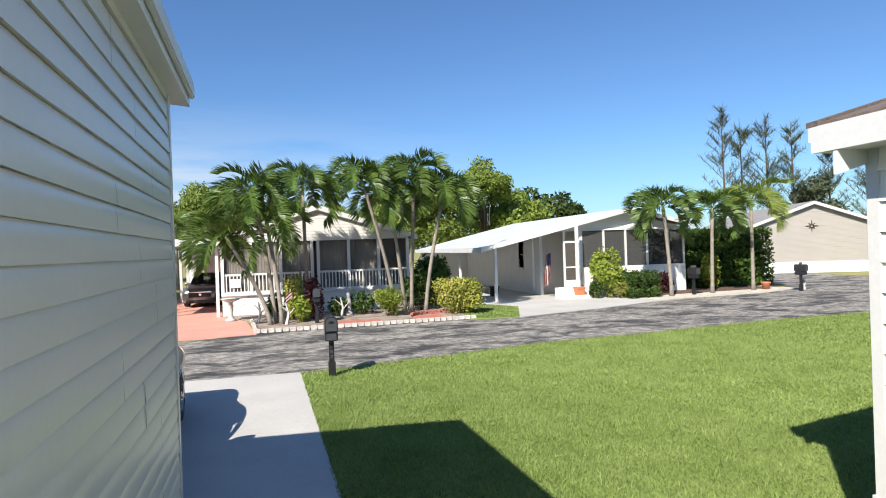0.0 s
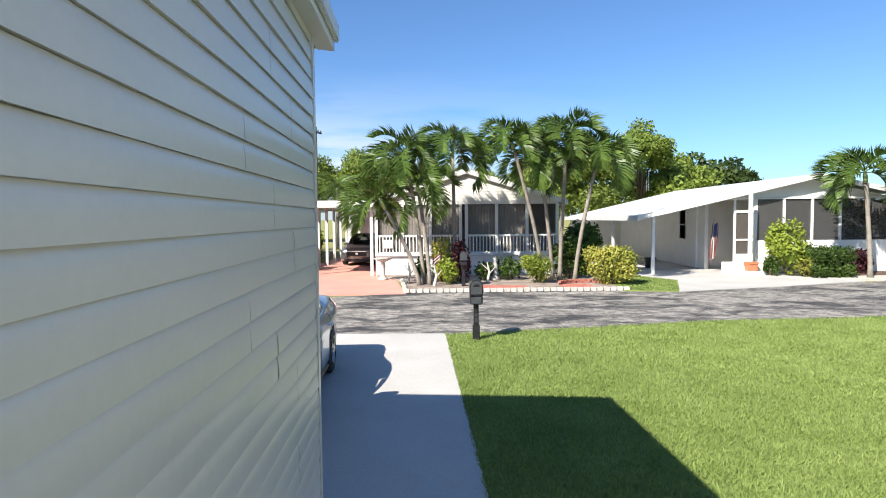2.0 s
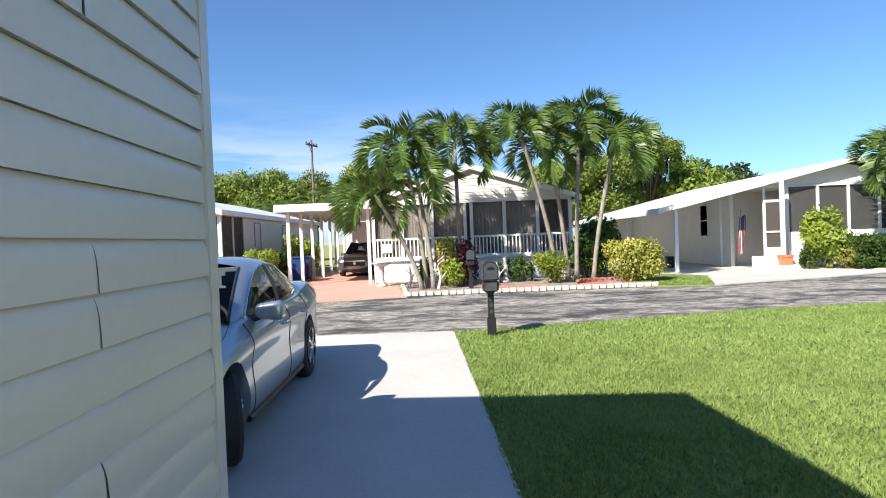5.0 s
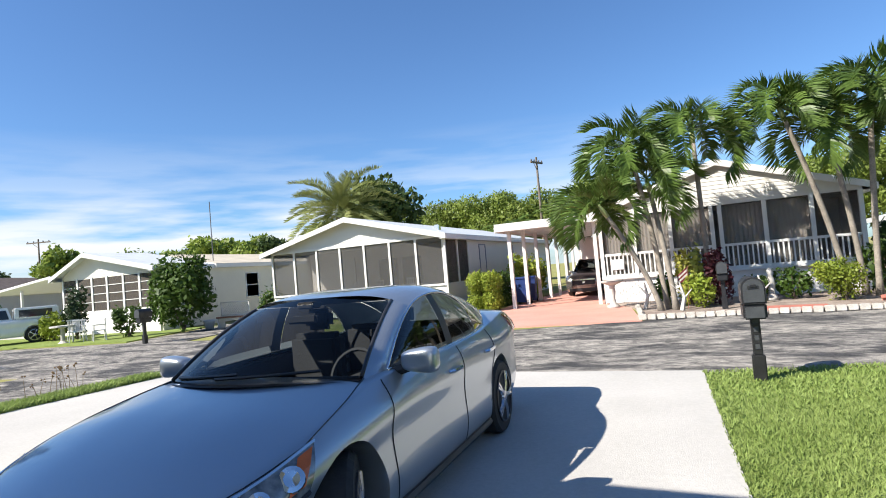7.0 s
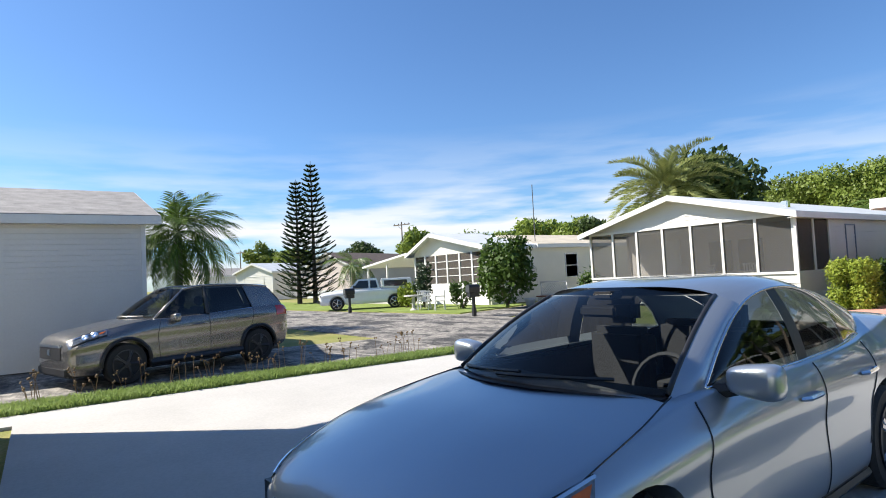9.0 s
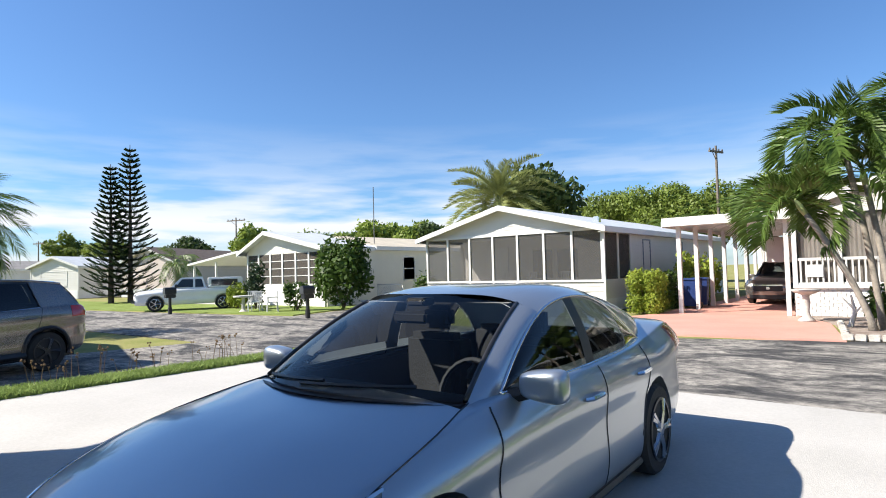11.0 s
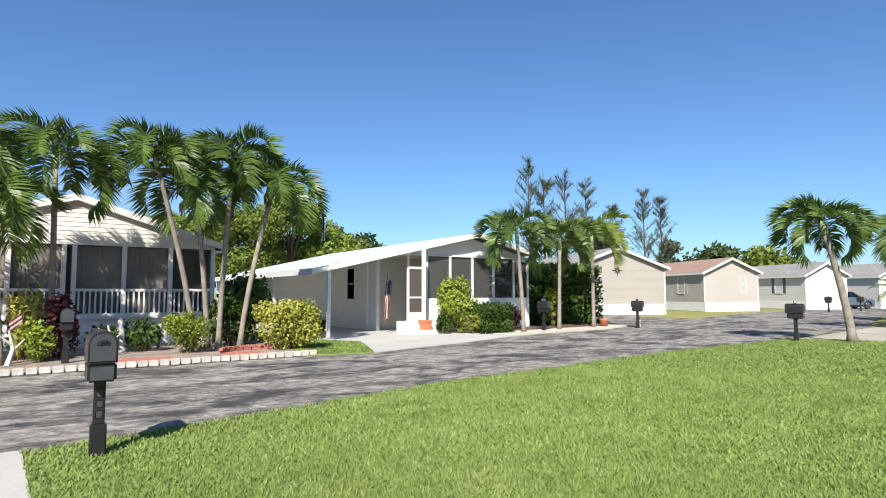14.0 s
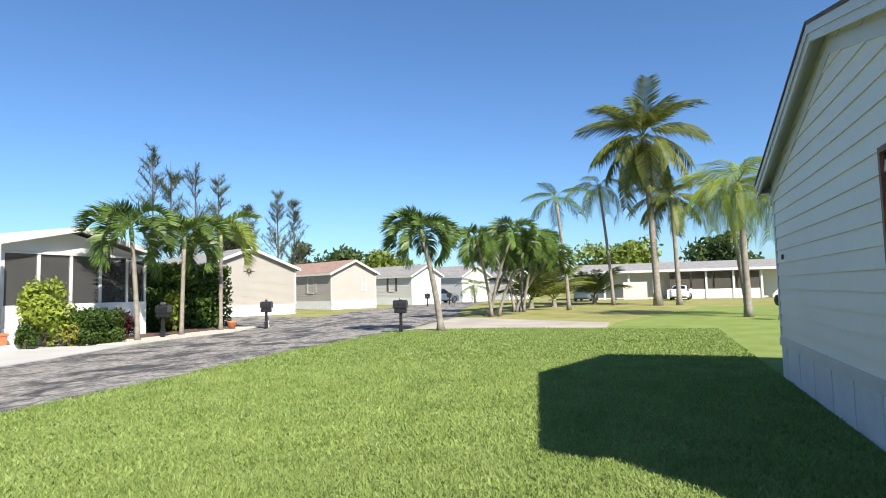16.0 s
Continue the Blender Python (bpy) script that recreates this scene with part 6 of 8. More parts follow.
def car(name, m, label, paint, cfg, rim=M_RIM, spokes=5, glass=M_GLASS, detail=True):
    v = thing(name, m, label, "car")
    sh = Shell(cfg["stations"])
    fa, ra, wr, tw = cfg["front_axle"], cfg["rear_axle"], cfg["wheel"], cfg["half"]
    me = mesh_of(sh.mesh(), "body")
    me = cut_arches(me, (fa, ra), wr * 1.13, tw)
    me.materials.clear(); me.materials.append(paint)
    if "arc" in cfg:
        open_cabin(me, cfg["cabin"])
    part("body", me, paint, v)
    part("underbody", boxes((-tw + 0.28, tw - 0.28, cfg["stations"][1][0], cfg["stations"][-2][0], 0.2, 0.6)), M_BLACK, v)
    for y in (fa, ra):
        for sx in (-1, 1):
            wheel(v, sx * (tw - 0.125), y, wr, 0.22, spokes, rim, sx, cfg.get("steer", 0) if y == fa else 0, M_RIMDARK if detail else None)
    g = cfg["green"]
    W0, W1, w0, w1, B, b, C, c, R1, r1, R0, r0 = [g[k] for k in "W0 W1 w0 w1 B b C c R1 r1 R0 r0".split()]
    # windscreen and rear window, each one bowed sheet across the car
    n = 12
    def across(low_mid, low_edge, up_mid, up_edge):
        rows = []
        for j in range(9):
            t = j / 8
            row = []
            for i in range(-n, n + 1):
                s = abs(i) / n
                lo = Vector(low_mid).lerp(Vector(low_edge), s); up = Vector(up_mid).lerp(Vector(up_edge), s)
                k = s * s
                lo.y = low_mid[1] + (low_edge[1] - low_mid[1]) * k; up.y = up_mid[1] + (up_edge[1] - up_mid[1]) * k
                lo.z = low_mid[2] + (low_edge[2] - low_mid[2]) * k; up.z = up_mid[2] + (up_edge[2] - up_mid[2]) * k
                p = lo.lerp(up, t)
                p.z += 0.035 * 4 * t * (1 - t)
                p.x *= 1 if i >= 0 else -1
                row.append(p)
            rows.append(row)
        return rows
    part("windscreen", sheet(across(W0, W1, w0, w1)), glass, v, "clear windscreen", smooth=True).visible_shadow = False
    part("rear_window", sheet(across(R0, R1, r0, r1)), cfg.get("rear_glass", M_TINT), v, "tinted rear window", smooth=True).visible_shadow = False
    if "arc" in cfg:
        arched_cabin(v, cfg, paint, n)
    else:
        # roof skin
        rows = []
        for j in range(13):
            t = j / 12
            row = []
            for i in range(-n, n + 1):
                s = abs(i) / n
                e = Vector(w1).lerp(Vector(r1), t); mdl = Vector(w0).lerp(Vector(r0), t)
                e.x += cfg["roof_bulge"] * 4 * t * (1 - t); e.z += 0.02 * 4 * t * (1 - t)
                mdl.z += cfg["crown"] * 4 * t * (1 - t)
                x = e.x * s
                k = s ** 2.4
                p = Vector((x if i >= 0 else -x, mdl.y + (e.y - mdl.y) * s * s, mdl.z + (e.z - mdl.z) * k))
                row.append(p)
            rows.append(row)
        bm = sheet(rows)
        part("roof", bm, paint, v, smooth=True)
    for sx in (1, -1):
        q = (lambda p: p) if sx > 0 else mx
        o = Vector((0.012 * sx, 0, 0))
        if "arc" not in cfg:
            rails = [Vector(q(w1)), Vector(q(b)), Vector(q(c))]
            for nm, lo_a, lo_b, up_b, up_a in (("front_side_window", W1, B, b, w1), ("rear_side_window", B, C, c, b)):
                part(nm, sheet(bow(q(lo_a), q(lo_b), q(up_b), q(up_a), 6, (0.03 * sx, 0, 0))), M_TINT, v, "dark tinted side window", smooth=True).visible_shadow = False
            part("a_pillar", tube(bmesh.new(), [Vector(q(W1)) + Vector((0, -0.06, -0.03)), Vector(q(W1)).lerp(Vector(q(w1)), 0.5) + Vector((0.012 * sx, 0, 0.02)), Vector(q(w1)) + Vector((0, 0.0, 0.0))], [0.030, 0.024, 0.022], 8), paint, v, smooth=True)
            part("roof_rail", tube(bmesh.new(), [tuple(p) for p in catmull([tuple(Vector(q(w1))), tuple(Vector(q(b)) + Vector((0.0, 0, 0.01))), tuple(Vector(q(c))), tuple(Vector(q(r1)))], 5)], 0.022, 8), paint, v, smooth=True)
            part("b_pillar", tube(bmesh.new(), [Vector(q(B)) + Vector((0.028 * sx, 0, 0)), Vector(q(b)) + Vector((0.02 * sx, 0, -0.02))], [0.045, 0.035], 6), M_BLACK, v)
            part("c_pillar", sheet(bow(q(C), q(R1), q(r1), q(c), 6, (0.03 * sx, 0, 0.0))), paint, v, smooth=True)
            belt = [tuple(Vector(q(p)) + Vector((0.012 * sx, 0, -0.005))) for p in (W1, B, C)]
            part("belt_trim", tube(bmesh.new(), [tuple(p) for p in catmull(belt, 5)], 0.011, 6), M_CHROME, v)
            part("window_trim", tube(bmesh.new(), [Vector(q(p)) + Vector((0.026 * sx, 0, -0.022)) for p in (w1, b, c, C)], 0.008, 6), M_CHROME if detail else M_BLACK, v)
        # mirror
        mp = Vector(q(cfg["mirror"])) if "mirror" in cfg else Vector(q(W1)) + Vector((0.20 * sx, 0.30, 0.03))
        bm = bmesh.new()
        box(bm, -0.5, 0.5, -0.5, 0.5, -0.5, 0.5, bevel=0.0)
        bmesh.ops.subdivide_edges(bm, edges=bm.edges[:], cuts=5, use_grid_fill=True)
        for vv in bm.verts:
            cc = vv.co * 2
            k = (abs(cc.x) ** 4 + abs(cc.y) ** 4 + abs(cc.z) ** 4) ** -0.25 if cc.length > 0 else 1
            cc = cc * k * 0.5
            vv.co = Vector((cc.x * 0.24, cc.y * (0.17 if cc.y < 0 else 0.08), cc.z * 0.15 * (1 + 0.35 * cc.x * sx) - 0.02)) + mp
        mir = part("side_mirror", bm, paint, v, smooth=True)
        part("mirror_arm", tube(bmesh.new(), [mp + Vector((-0.03 * sx, 0, -0.05)), Vector(q(W1)) + Vector((0.02 * sx, 0.26, -0.03))], [0.03, 0.045], 6), M_BLACK, v)
        # seams, handles and sill
        def line(pairs, r=0.0045, nm="door_seam", mt=M_BLACK):
            pts = []
            for (ya, ua), (yb, ub) in zip(pairs, pairs[1:]):
                for k in range(9):
                    pts.append(sh.at(ya + (yb - ya) * k / 8, ua + (ub - ua) * k / 8, 0.001))
            part(nm, tube(bmesh.new(), [q(p) for p in pts], r, 5), mt, v)
        line([(W1[1] + 0.05, 6.2), (W1[1] - 0.02, 4.5), (W1[1] + 0.02, 2.2)])
        line([(B[1], 6.2), (B[1] + 0.02, 4.0), (B[1], 2.2)])
        line([(C[1] + 0.02, 6.2), (C[1] - 0.06, 4.3), (ra - wr * 1.2, 3.0)])
        line([(W1[1], 2.15), (ra - wr * 1.25, 2.15)])
        for yy in (B[1] - 0.22, C[1] - 0.22):
            hp = [sh.at(yy + d, 5.05, o2) for d, o2 in ((-0.11, 0.004), (-0.08, 0.035), (0.08, 0.035), (0.11, 0.004))]
            part("door_handle", tube(bmesh.new(), [q(p) for p in hp], [0.012, 0.015, 0.015, 0.012], 6), M_CHROME if detail else paint, v)
        part("side_skirt", tube(bmesh.new(), [q(sh.at(fa + wr * 1.2 + (ra - fa - wr * 2.4) * k / 8, 1.9, 0.012)) for k in range(9)], 0.03, 6), M_BLACK if cfg.get("dark_sill") else paint, v)
        if cfg.get("cladding"):
            for ax in (fa, ra):
                arc = []
                for k in range(17):
                    a = math.pi * (k / 16) * 1.06 - 0.09
                    y, z = ax + wr * 1.16 * math.cos(a), wr * 1.08 + wr * 1.16 * math.sin(a)
                    us = [u / 10 for u in range(12, 60)]
                    ub = min(us, key=lambda u: abs(sh.at(y, u).z - z))
                    arc.append(q(sh.at(y, ub, 0.006)))
                part("arch_cladding", tube(bmesh.new(), arc, 0.035, 6), M_BLACK, v, "black plastic wheel-arch cladding")
            part("sill_cladding", tube(bmesh.new(), [q(sh.at(fa + wr * 1.1 + (ra - fa - wr * 2.2) * k / 8, 2.35, 0.0)) for k in range(9)], 0.075, 8), M_BLACK, v)
        # headlamp and tail lamp
        y0 = cfg["stations"][0][0]; y1 = cfg["stations"][-1][0]
        rows = []
        hl = cfg["headlamp"]
        for j in range(6):
            t = j / 5
            if "arc" in cfg:
                rows.append([q(sh.at(hl[0] + (hl[1] - 0.13 * (1 - t) - hl[0]) * s, hl[2] + 0.25 * s + (hl[3] - hl[2] - 0.25 * s) * t, 0.007)) for s in [k / 12 for k in range(13)]])
                continue
            rows.append([q(sh.at((hl[0] + (hl[1] - hl[0]) * s) + 0.05 * t, hl[2] + (hl[3] - hl[2]) * t + 0.5 * s * hl[4], 0.007)) for s in [k / 8 for k in range(9)]])
        lamp = part("headlamp", sheet(rows), M_LENS, v, "clear headlamp lens", smooth=True)
        part("lamp_trim", tube(bmesh.new(), [Vector(p) for p in rows[-1]], 0.010, 5), M_CHROME, v)
        part("lamp_trim", tube(bmesh.new(), [Vector(p) for p in rows[0]], 0.012, 5), M_BLACK, v)
        rows2 = [[q(sh.at(hl[1] - 0.13 * (1 - t) - 0.03 - 0.10 * (1 - s), hl[2] + 0.55 + (hl[3] - hl[2] - 0.70) * t, 0.011)) for s in (0, 0.5, 1)] for t in (0, 0.5, 1)] if "arc" in cfg else [[q(sh.at((hl[1] - 0.11 + 0.08 * s) + 0.05 * t, hl[2] + 0.35 + (hl[3] - hl[2] - 0.65) * t + 0.5 * hl[4] * (0.85 + 0.15 * s), 0.011)) for s in (0, 0.5, 1)] for t in (0, 0.5, 1)]
        part("side_marker", sheet(rows2), M_AMBER, v, "amber side marker")
        for cy, rad in ((0.35, 0.055), (0.62, 0.06)):
            pc = sh.at(hl[0] + (hl[1] - hl[0]) * cy + 0.02, (hl[2] + hl[3]) / 2 + 0.5 * cy * hl[4], 0.012)
            bm = lathe([(rad, 0), (rad * 0.95, 0.012), (rad * 0.6, 0.016), (0.005, 0.012)], 16)
            nrm = (sh.at(pc.y, hl[3], 0.1) - sh.at(pc.y, hl[3])).normalized() + Vector((0, -0.9, 0))
            nrm = Vector((nrm.x * sx, nrm.y, nrm.z))
            bmesh.ops.transform(bm, matrix=Matrix.Translation(q(pc)) @ nrm.to_track_quat("Z", "Y").to_matrix().to_4x4(), verts=bm.verts)
            part("lamp_reflector", bm, M_CHROME, v)
        tl = cfg["taillamp"]
        rows = [[q(sh.at(tl[0] + (tl[1] - tl[0]) * s, tl[2] + (tl[3] - tl[2]) * t, 0.008)) for s in [k / 6 for k in range(7)]] for t in (0, 0.33, 0.66, 1)]
        part("tail_lamp", sheet(rows), M_REDLENS, v, "red tail lamp", smooth=True)
    # bonnet edges, grille, plates, wipers
    for sx in (1, -1):
        pts = [Vector((sx * cfg["bonnet"][0] * (1 - 0.06 * k), 0, 0)) for k in range(2)]
        path = []
        for k in range(13):
            y = cfg["bonnet"][2] + (cfg["bonnet"][1] - cfg["bonnet"][2]) * k / 12
            p = sh.at(y, 7.05 - 1.02 * min(1, k / 7) ** 1.3 + 0.5 * max(0, k / 12 - 0.58) if "arc" in cfg else 6.55 + 0.30 * (k / 12) ** 2, 0.002)
            path.append((sx * p.x, p.y, p.z))
        part("bonnet_seam", tube(bmesh.new(), path, 0.0032, 5), M_BLACK, v)
    y0 = cfg["stations"][0][0]
    zt = cfg["stations"][0][2]
    gz0, gz1, gw = cfg["grille"]
    part("grille", boxes((-gw, gw, y0 - 0.012, y0 + 0.08, gz0, gz1), bevel=0.01), M_BLACK, v)
    part("grille_bar", boxes((-gw, gw, y0 - 0.03, y0 + 0.05, gz1 - 0.035, gz1 + 0.015), bevel=0.008), M_CHROME, v)
    part("emblem", boxes((-0.06, 0.06, y0 - 0.035, y0, gz0 + 0.5 * (gz1 - gz0) - 0.05, gz0 + 0.5 * (gz1 - gz0) + 0.05), bevel=0.01), M_CHROME, v)
    part("lower_intake", boxes((-gw * 1.3, gw * 1.3, y0 + 0.0, y0 + 0.1, 0.24, 0.36), bevel=0.01), M_BLACK, v)
    part("cowl", sheet([[(x * W1[0] / 4, W0[1] - 0.05 + (W1[1] - W0[1]) * (x / 4) ** 2 + dy, (W0[2] + (W1[2] - W0[2]) * (x / 4) ** 2) - 0.012) for x in range(-4, 5)] for dy in (0, 0.07)]), M_BLACK, v)
    for x0, x1 in ((-0.15, 0.5), (-0.6, 0.0)):
        part("wiper", tube(bmesh.new(), [(x, W0[1] + (W1[1] - W0[1]) * (x / W1[0]) ** 2 + 0.02 + 0.06 * abs(x - x0), W0[2] + (W1[2] - W0[2]) * (x / W1[0]) ** 2 + 0.022 + 0.035 * abs(x - x0)) for x in [x0 + (x1 - x0) * k / 6 for k in range(7)]], 0.010, 5), M_BLACK, v)
    # interior
    zf = 0.45
    part("cabin_floor", boxes((-tw + 0.2, tw - 0.2, W0[1] + 0.1, C[1] + 0.3, 0.3, zf)), M_SEAT, v)
    part("dashboard", boxes((-tw + 0.17, tw - 0.17, W0[1] + 0.12, W0[1] + 0.62, 0.6, W0[2] - 0.07), bevel=0.06), M_SEAT, v)
    for sx in (-0.38, 0.38):
        part("front_seat", boxes((sx - 0.25, sx + 0.25, B[1] - 0.55, B[1] + 0.0, zf, zf + 0.18), (sx - 0.24, sx + 0.24, B[1] - 0.08, B[1] + 0.1, zf + 0.15, W0[2] + 0.13), bevel=0.05), M_SEAT, v)
        part("headrest", boxes((sx - 0.13, sx + 0.13, B[1] + 0.0, B[1] + 0.11, W0[2] + 0.15, W0[2] + 0.33), bevel=0.04), M_SEAT, v)
    part("rear_seat", boxes((-0.65, 0.65, C[1] - 0.45, C[1] + 0.15, zf, zf + 0.18), (-0.65, 0.65, C[1] + 0.02, C[1] + 0.2, zf + 0.1, W0[2] + 0.1), bevel=0.05), M_SEAT, v)
    bm = bmesh.new()
    bmesh.ops.create_circle(bm, segments=20, radius=0.18)
    ring = [vv.co.copy() for vv in bm.verts]
    bm.free()
    bm = tube(bmesh.new(), [tuple(p) for p in ring] + [tuple(ring[0])], 0.016, 6, cap=False)
    bmesh.ops.transform(bm, matrix=pose(0.38, W0[1] + 0.78, W0[2] - 0.10, 65, 0, 0), verts=bm.verts)
    part("steering_wheel", bm, M_SEAT, v)
    part("rear_view_mirror", boxes((-0.13, 0.13, w0[1] - 0.16, w0[1] - 0.12, w0[2] - 0.17, w0[2] - 0.10), bevel=0.015), M_BLACK, v)
    part("sensor_housing", boxes((-0.07, 0.07, w0[1] - 0.10, w0[1] + 0.02, w0[2] - 0.07, w0[2] - 0.02), bevel=0.01), M_BLACK, v)
    return v


SEDAN = dict(
    stations=[(-2.30, 0.36, 0.59, 0.44, 0.36, 0.015), (-2.25, 0.25, 0.645, 0.62, 0.50, 0.03), (-2.12, 0.19, 0.70, 0.76, 0.63, 0.05), (-1.9, 0.17, 0.765, 0.865, 0.735, 0.065), (-1.6, 0.17, 0.84, 0.91, 0.79, 0.065), (-1.25, 0.17, 0.90, 0.92, 0.79, 0.055),
              (-0.92, 0.17, 0.95, 0.925, 0.785, 0.04), (-0.6, 0.17, 0.972, 0.928, 0.80, 0.01), (0.3, 0.17, 0.98, 0.93, 0.83, 0.01), (1.0, 0.17, 0.99, 0.93, 0.815, 0.01), (1.45, 0.18, 1.01, 0.925, 0.77, 0.02), (1.95, 0.22, 1.06, 0.90, 0.74, 0.035), (2.3, 0.28, 1.07, 0.84, 0.69, 0.03), (2.46, 0.34, 1.05, 0.76, 0.62, 0.01), (2.53, 0.45, 0.96, 0.66, 0.55, 0.0)],
    front_axle=-1.388, rear_axle=1.388, wheel=0.335, half=0.93, crown=0.055, roof_bulge=0.045, dark_sill=True, steer=26, mirror=(0.985, -0.60, 1.03), cabin=(-0.98, 1.5, 0.74),
    arc=[(0.790, -0.70, 0.968), (0.752, -0.47, 1.13), (0.712, -0.20, 1.27), (0.684, 0.06, 1.35), (0.672, 0.36, 1.382), (0.662, 0.70, 1.362), (0.662, 1.00, 1.285), (0.698, 1.24, 1.155), (0.752, 1.43, 1.0)],
    belt=[(0.790, -0.70, 0.968), (0.820, -0.30, 0.966), (0.828, 0.30, 0.972), (0.808, 0.95, 0.983), (0.752, 1.43, 1.0)],
    green=dict(W0=(0, -1.16, 0.985), W1=(0.725, -0.90, 0.962), w0=(0, -0.27, 1.425), w1=(0.595, -0.16, 1.366), B=(0.83, 0.33, 0.97), b=(0.67, 0.36, 1.38), C=(0.80, 1.22, 0.99), c=(0.66, 1.0, 1.28), R1=(0.56, 2.02, 1.09), r1=(0.50, 1.04, 1.368), R0=(0, 2.10, 1.10), r0=(0, 1.20, 1.405)),
    headlamp=(-2.22, -1.60, 4.35, 5.95, 0.6), taillamp=(2.02, 2.47, 4.9, 6.1), bonnet=(0.7, -2.19, -0.90), grille=(0.40, 0.57, 0.42))
SUV = dict(
    stations=[(-2.12, 0.38, 0.72, 0.60, 0.50, 0.02), (-2.05, 0.26, 0.82, 0.78, 0.62, 0.03), (-1.85, 0.22, 0.90, 0.86, 0.68, 0.04), (-1.4, 0.22, 0.98, 0.885, 0.72, 0.05), (-0.85, 0.22, 1.06, 0.89, 0.78, 0.04),
              (0.0, 0.22, 1.08, 0.89, 0.80, 0.03), (0.9, 0.22, 1.12, 0.89, 0.80, 0.03), (1.6, 0.25, 1.15, 0.885, 0.78, 0.03), (1.95, 0.32, 1.15, 0.84, 0.74, 0.02), (2.1, 0.42, 1.08, 0.74, 0.66, 0.01)],
    front_axle=-1.25, rear_axle=1.30, wheel=0.345, half=0.89, crown=0.03, roof_bulge=0.03, dark_sill=True, cladding=True, rear_glass=M_TINT,
    green=dict(W0=(0, -1.02, 1.09), W1=(0.72, -0.70, 1.05), w0=(0, -0.22, 1.60), w1=(0.56, -0.10, 1.56), B=(0.80, 0.25, 1.08), b=(0.62, 0.28, 1.61), C=(0.80, 1.22, 1.13), c=(0.62, 1.10, 1.60), R1=(0.72, 1.98, 1.15), r1=(0.58, 1.70, 1.54), R0=(0, 2.04, 1.16), r0=(0, 1.78, 1.60)),
    headlamp=(-2.05, -1.55, 5.2, 6.1, 0.4), taillamp=(1.75, 2.05, 4.8, 6.1), bonnet=(0.7, -1.95, -0.8), grille=(0.50, 0.74, 0.5))

sedan = car("sedan_car", pose(-2.003, 3.612, 0.012, 0, 0, 2.9), "silver-blue four-door sedan parked on the concrete driveway", M_SILVER, SEDAN)
suv = car("suv_car", pose(-12.08, 2.62, 0, 0, 0, 15.8), "grey-brown compact suv parked on the asphalt drive", M_BRONZE, SUV, rim=M_RIMDARK, detail=False)
suv2 = copy_thing(suv, pose(-4.0, 27.6, 0.01, 0, 0, -2))
tagged(suv2, "grey-brown suv parked nose-out under the white carport")
car("sedan_car", pose(64.5, -1.2, 0, 0, 0, 85), "white sedan parked before the far low home", M_CARWHITE, SEDAN, detail=False)
car("sedan_car", pose(64.8, 8.2, 0, 0, 0, 85), "blue-grey car parked under the far carport", M_CARGREY, SEDAN, detail=False)
car("suv_car", pose(64.0, 24.5, 0, 0, 0, 60), "small dark car parked down the lane", M_CARGREY, SUV, detail=False)


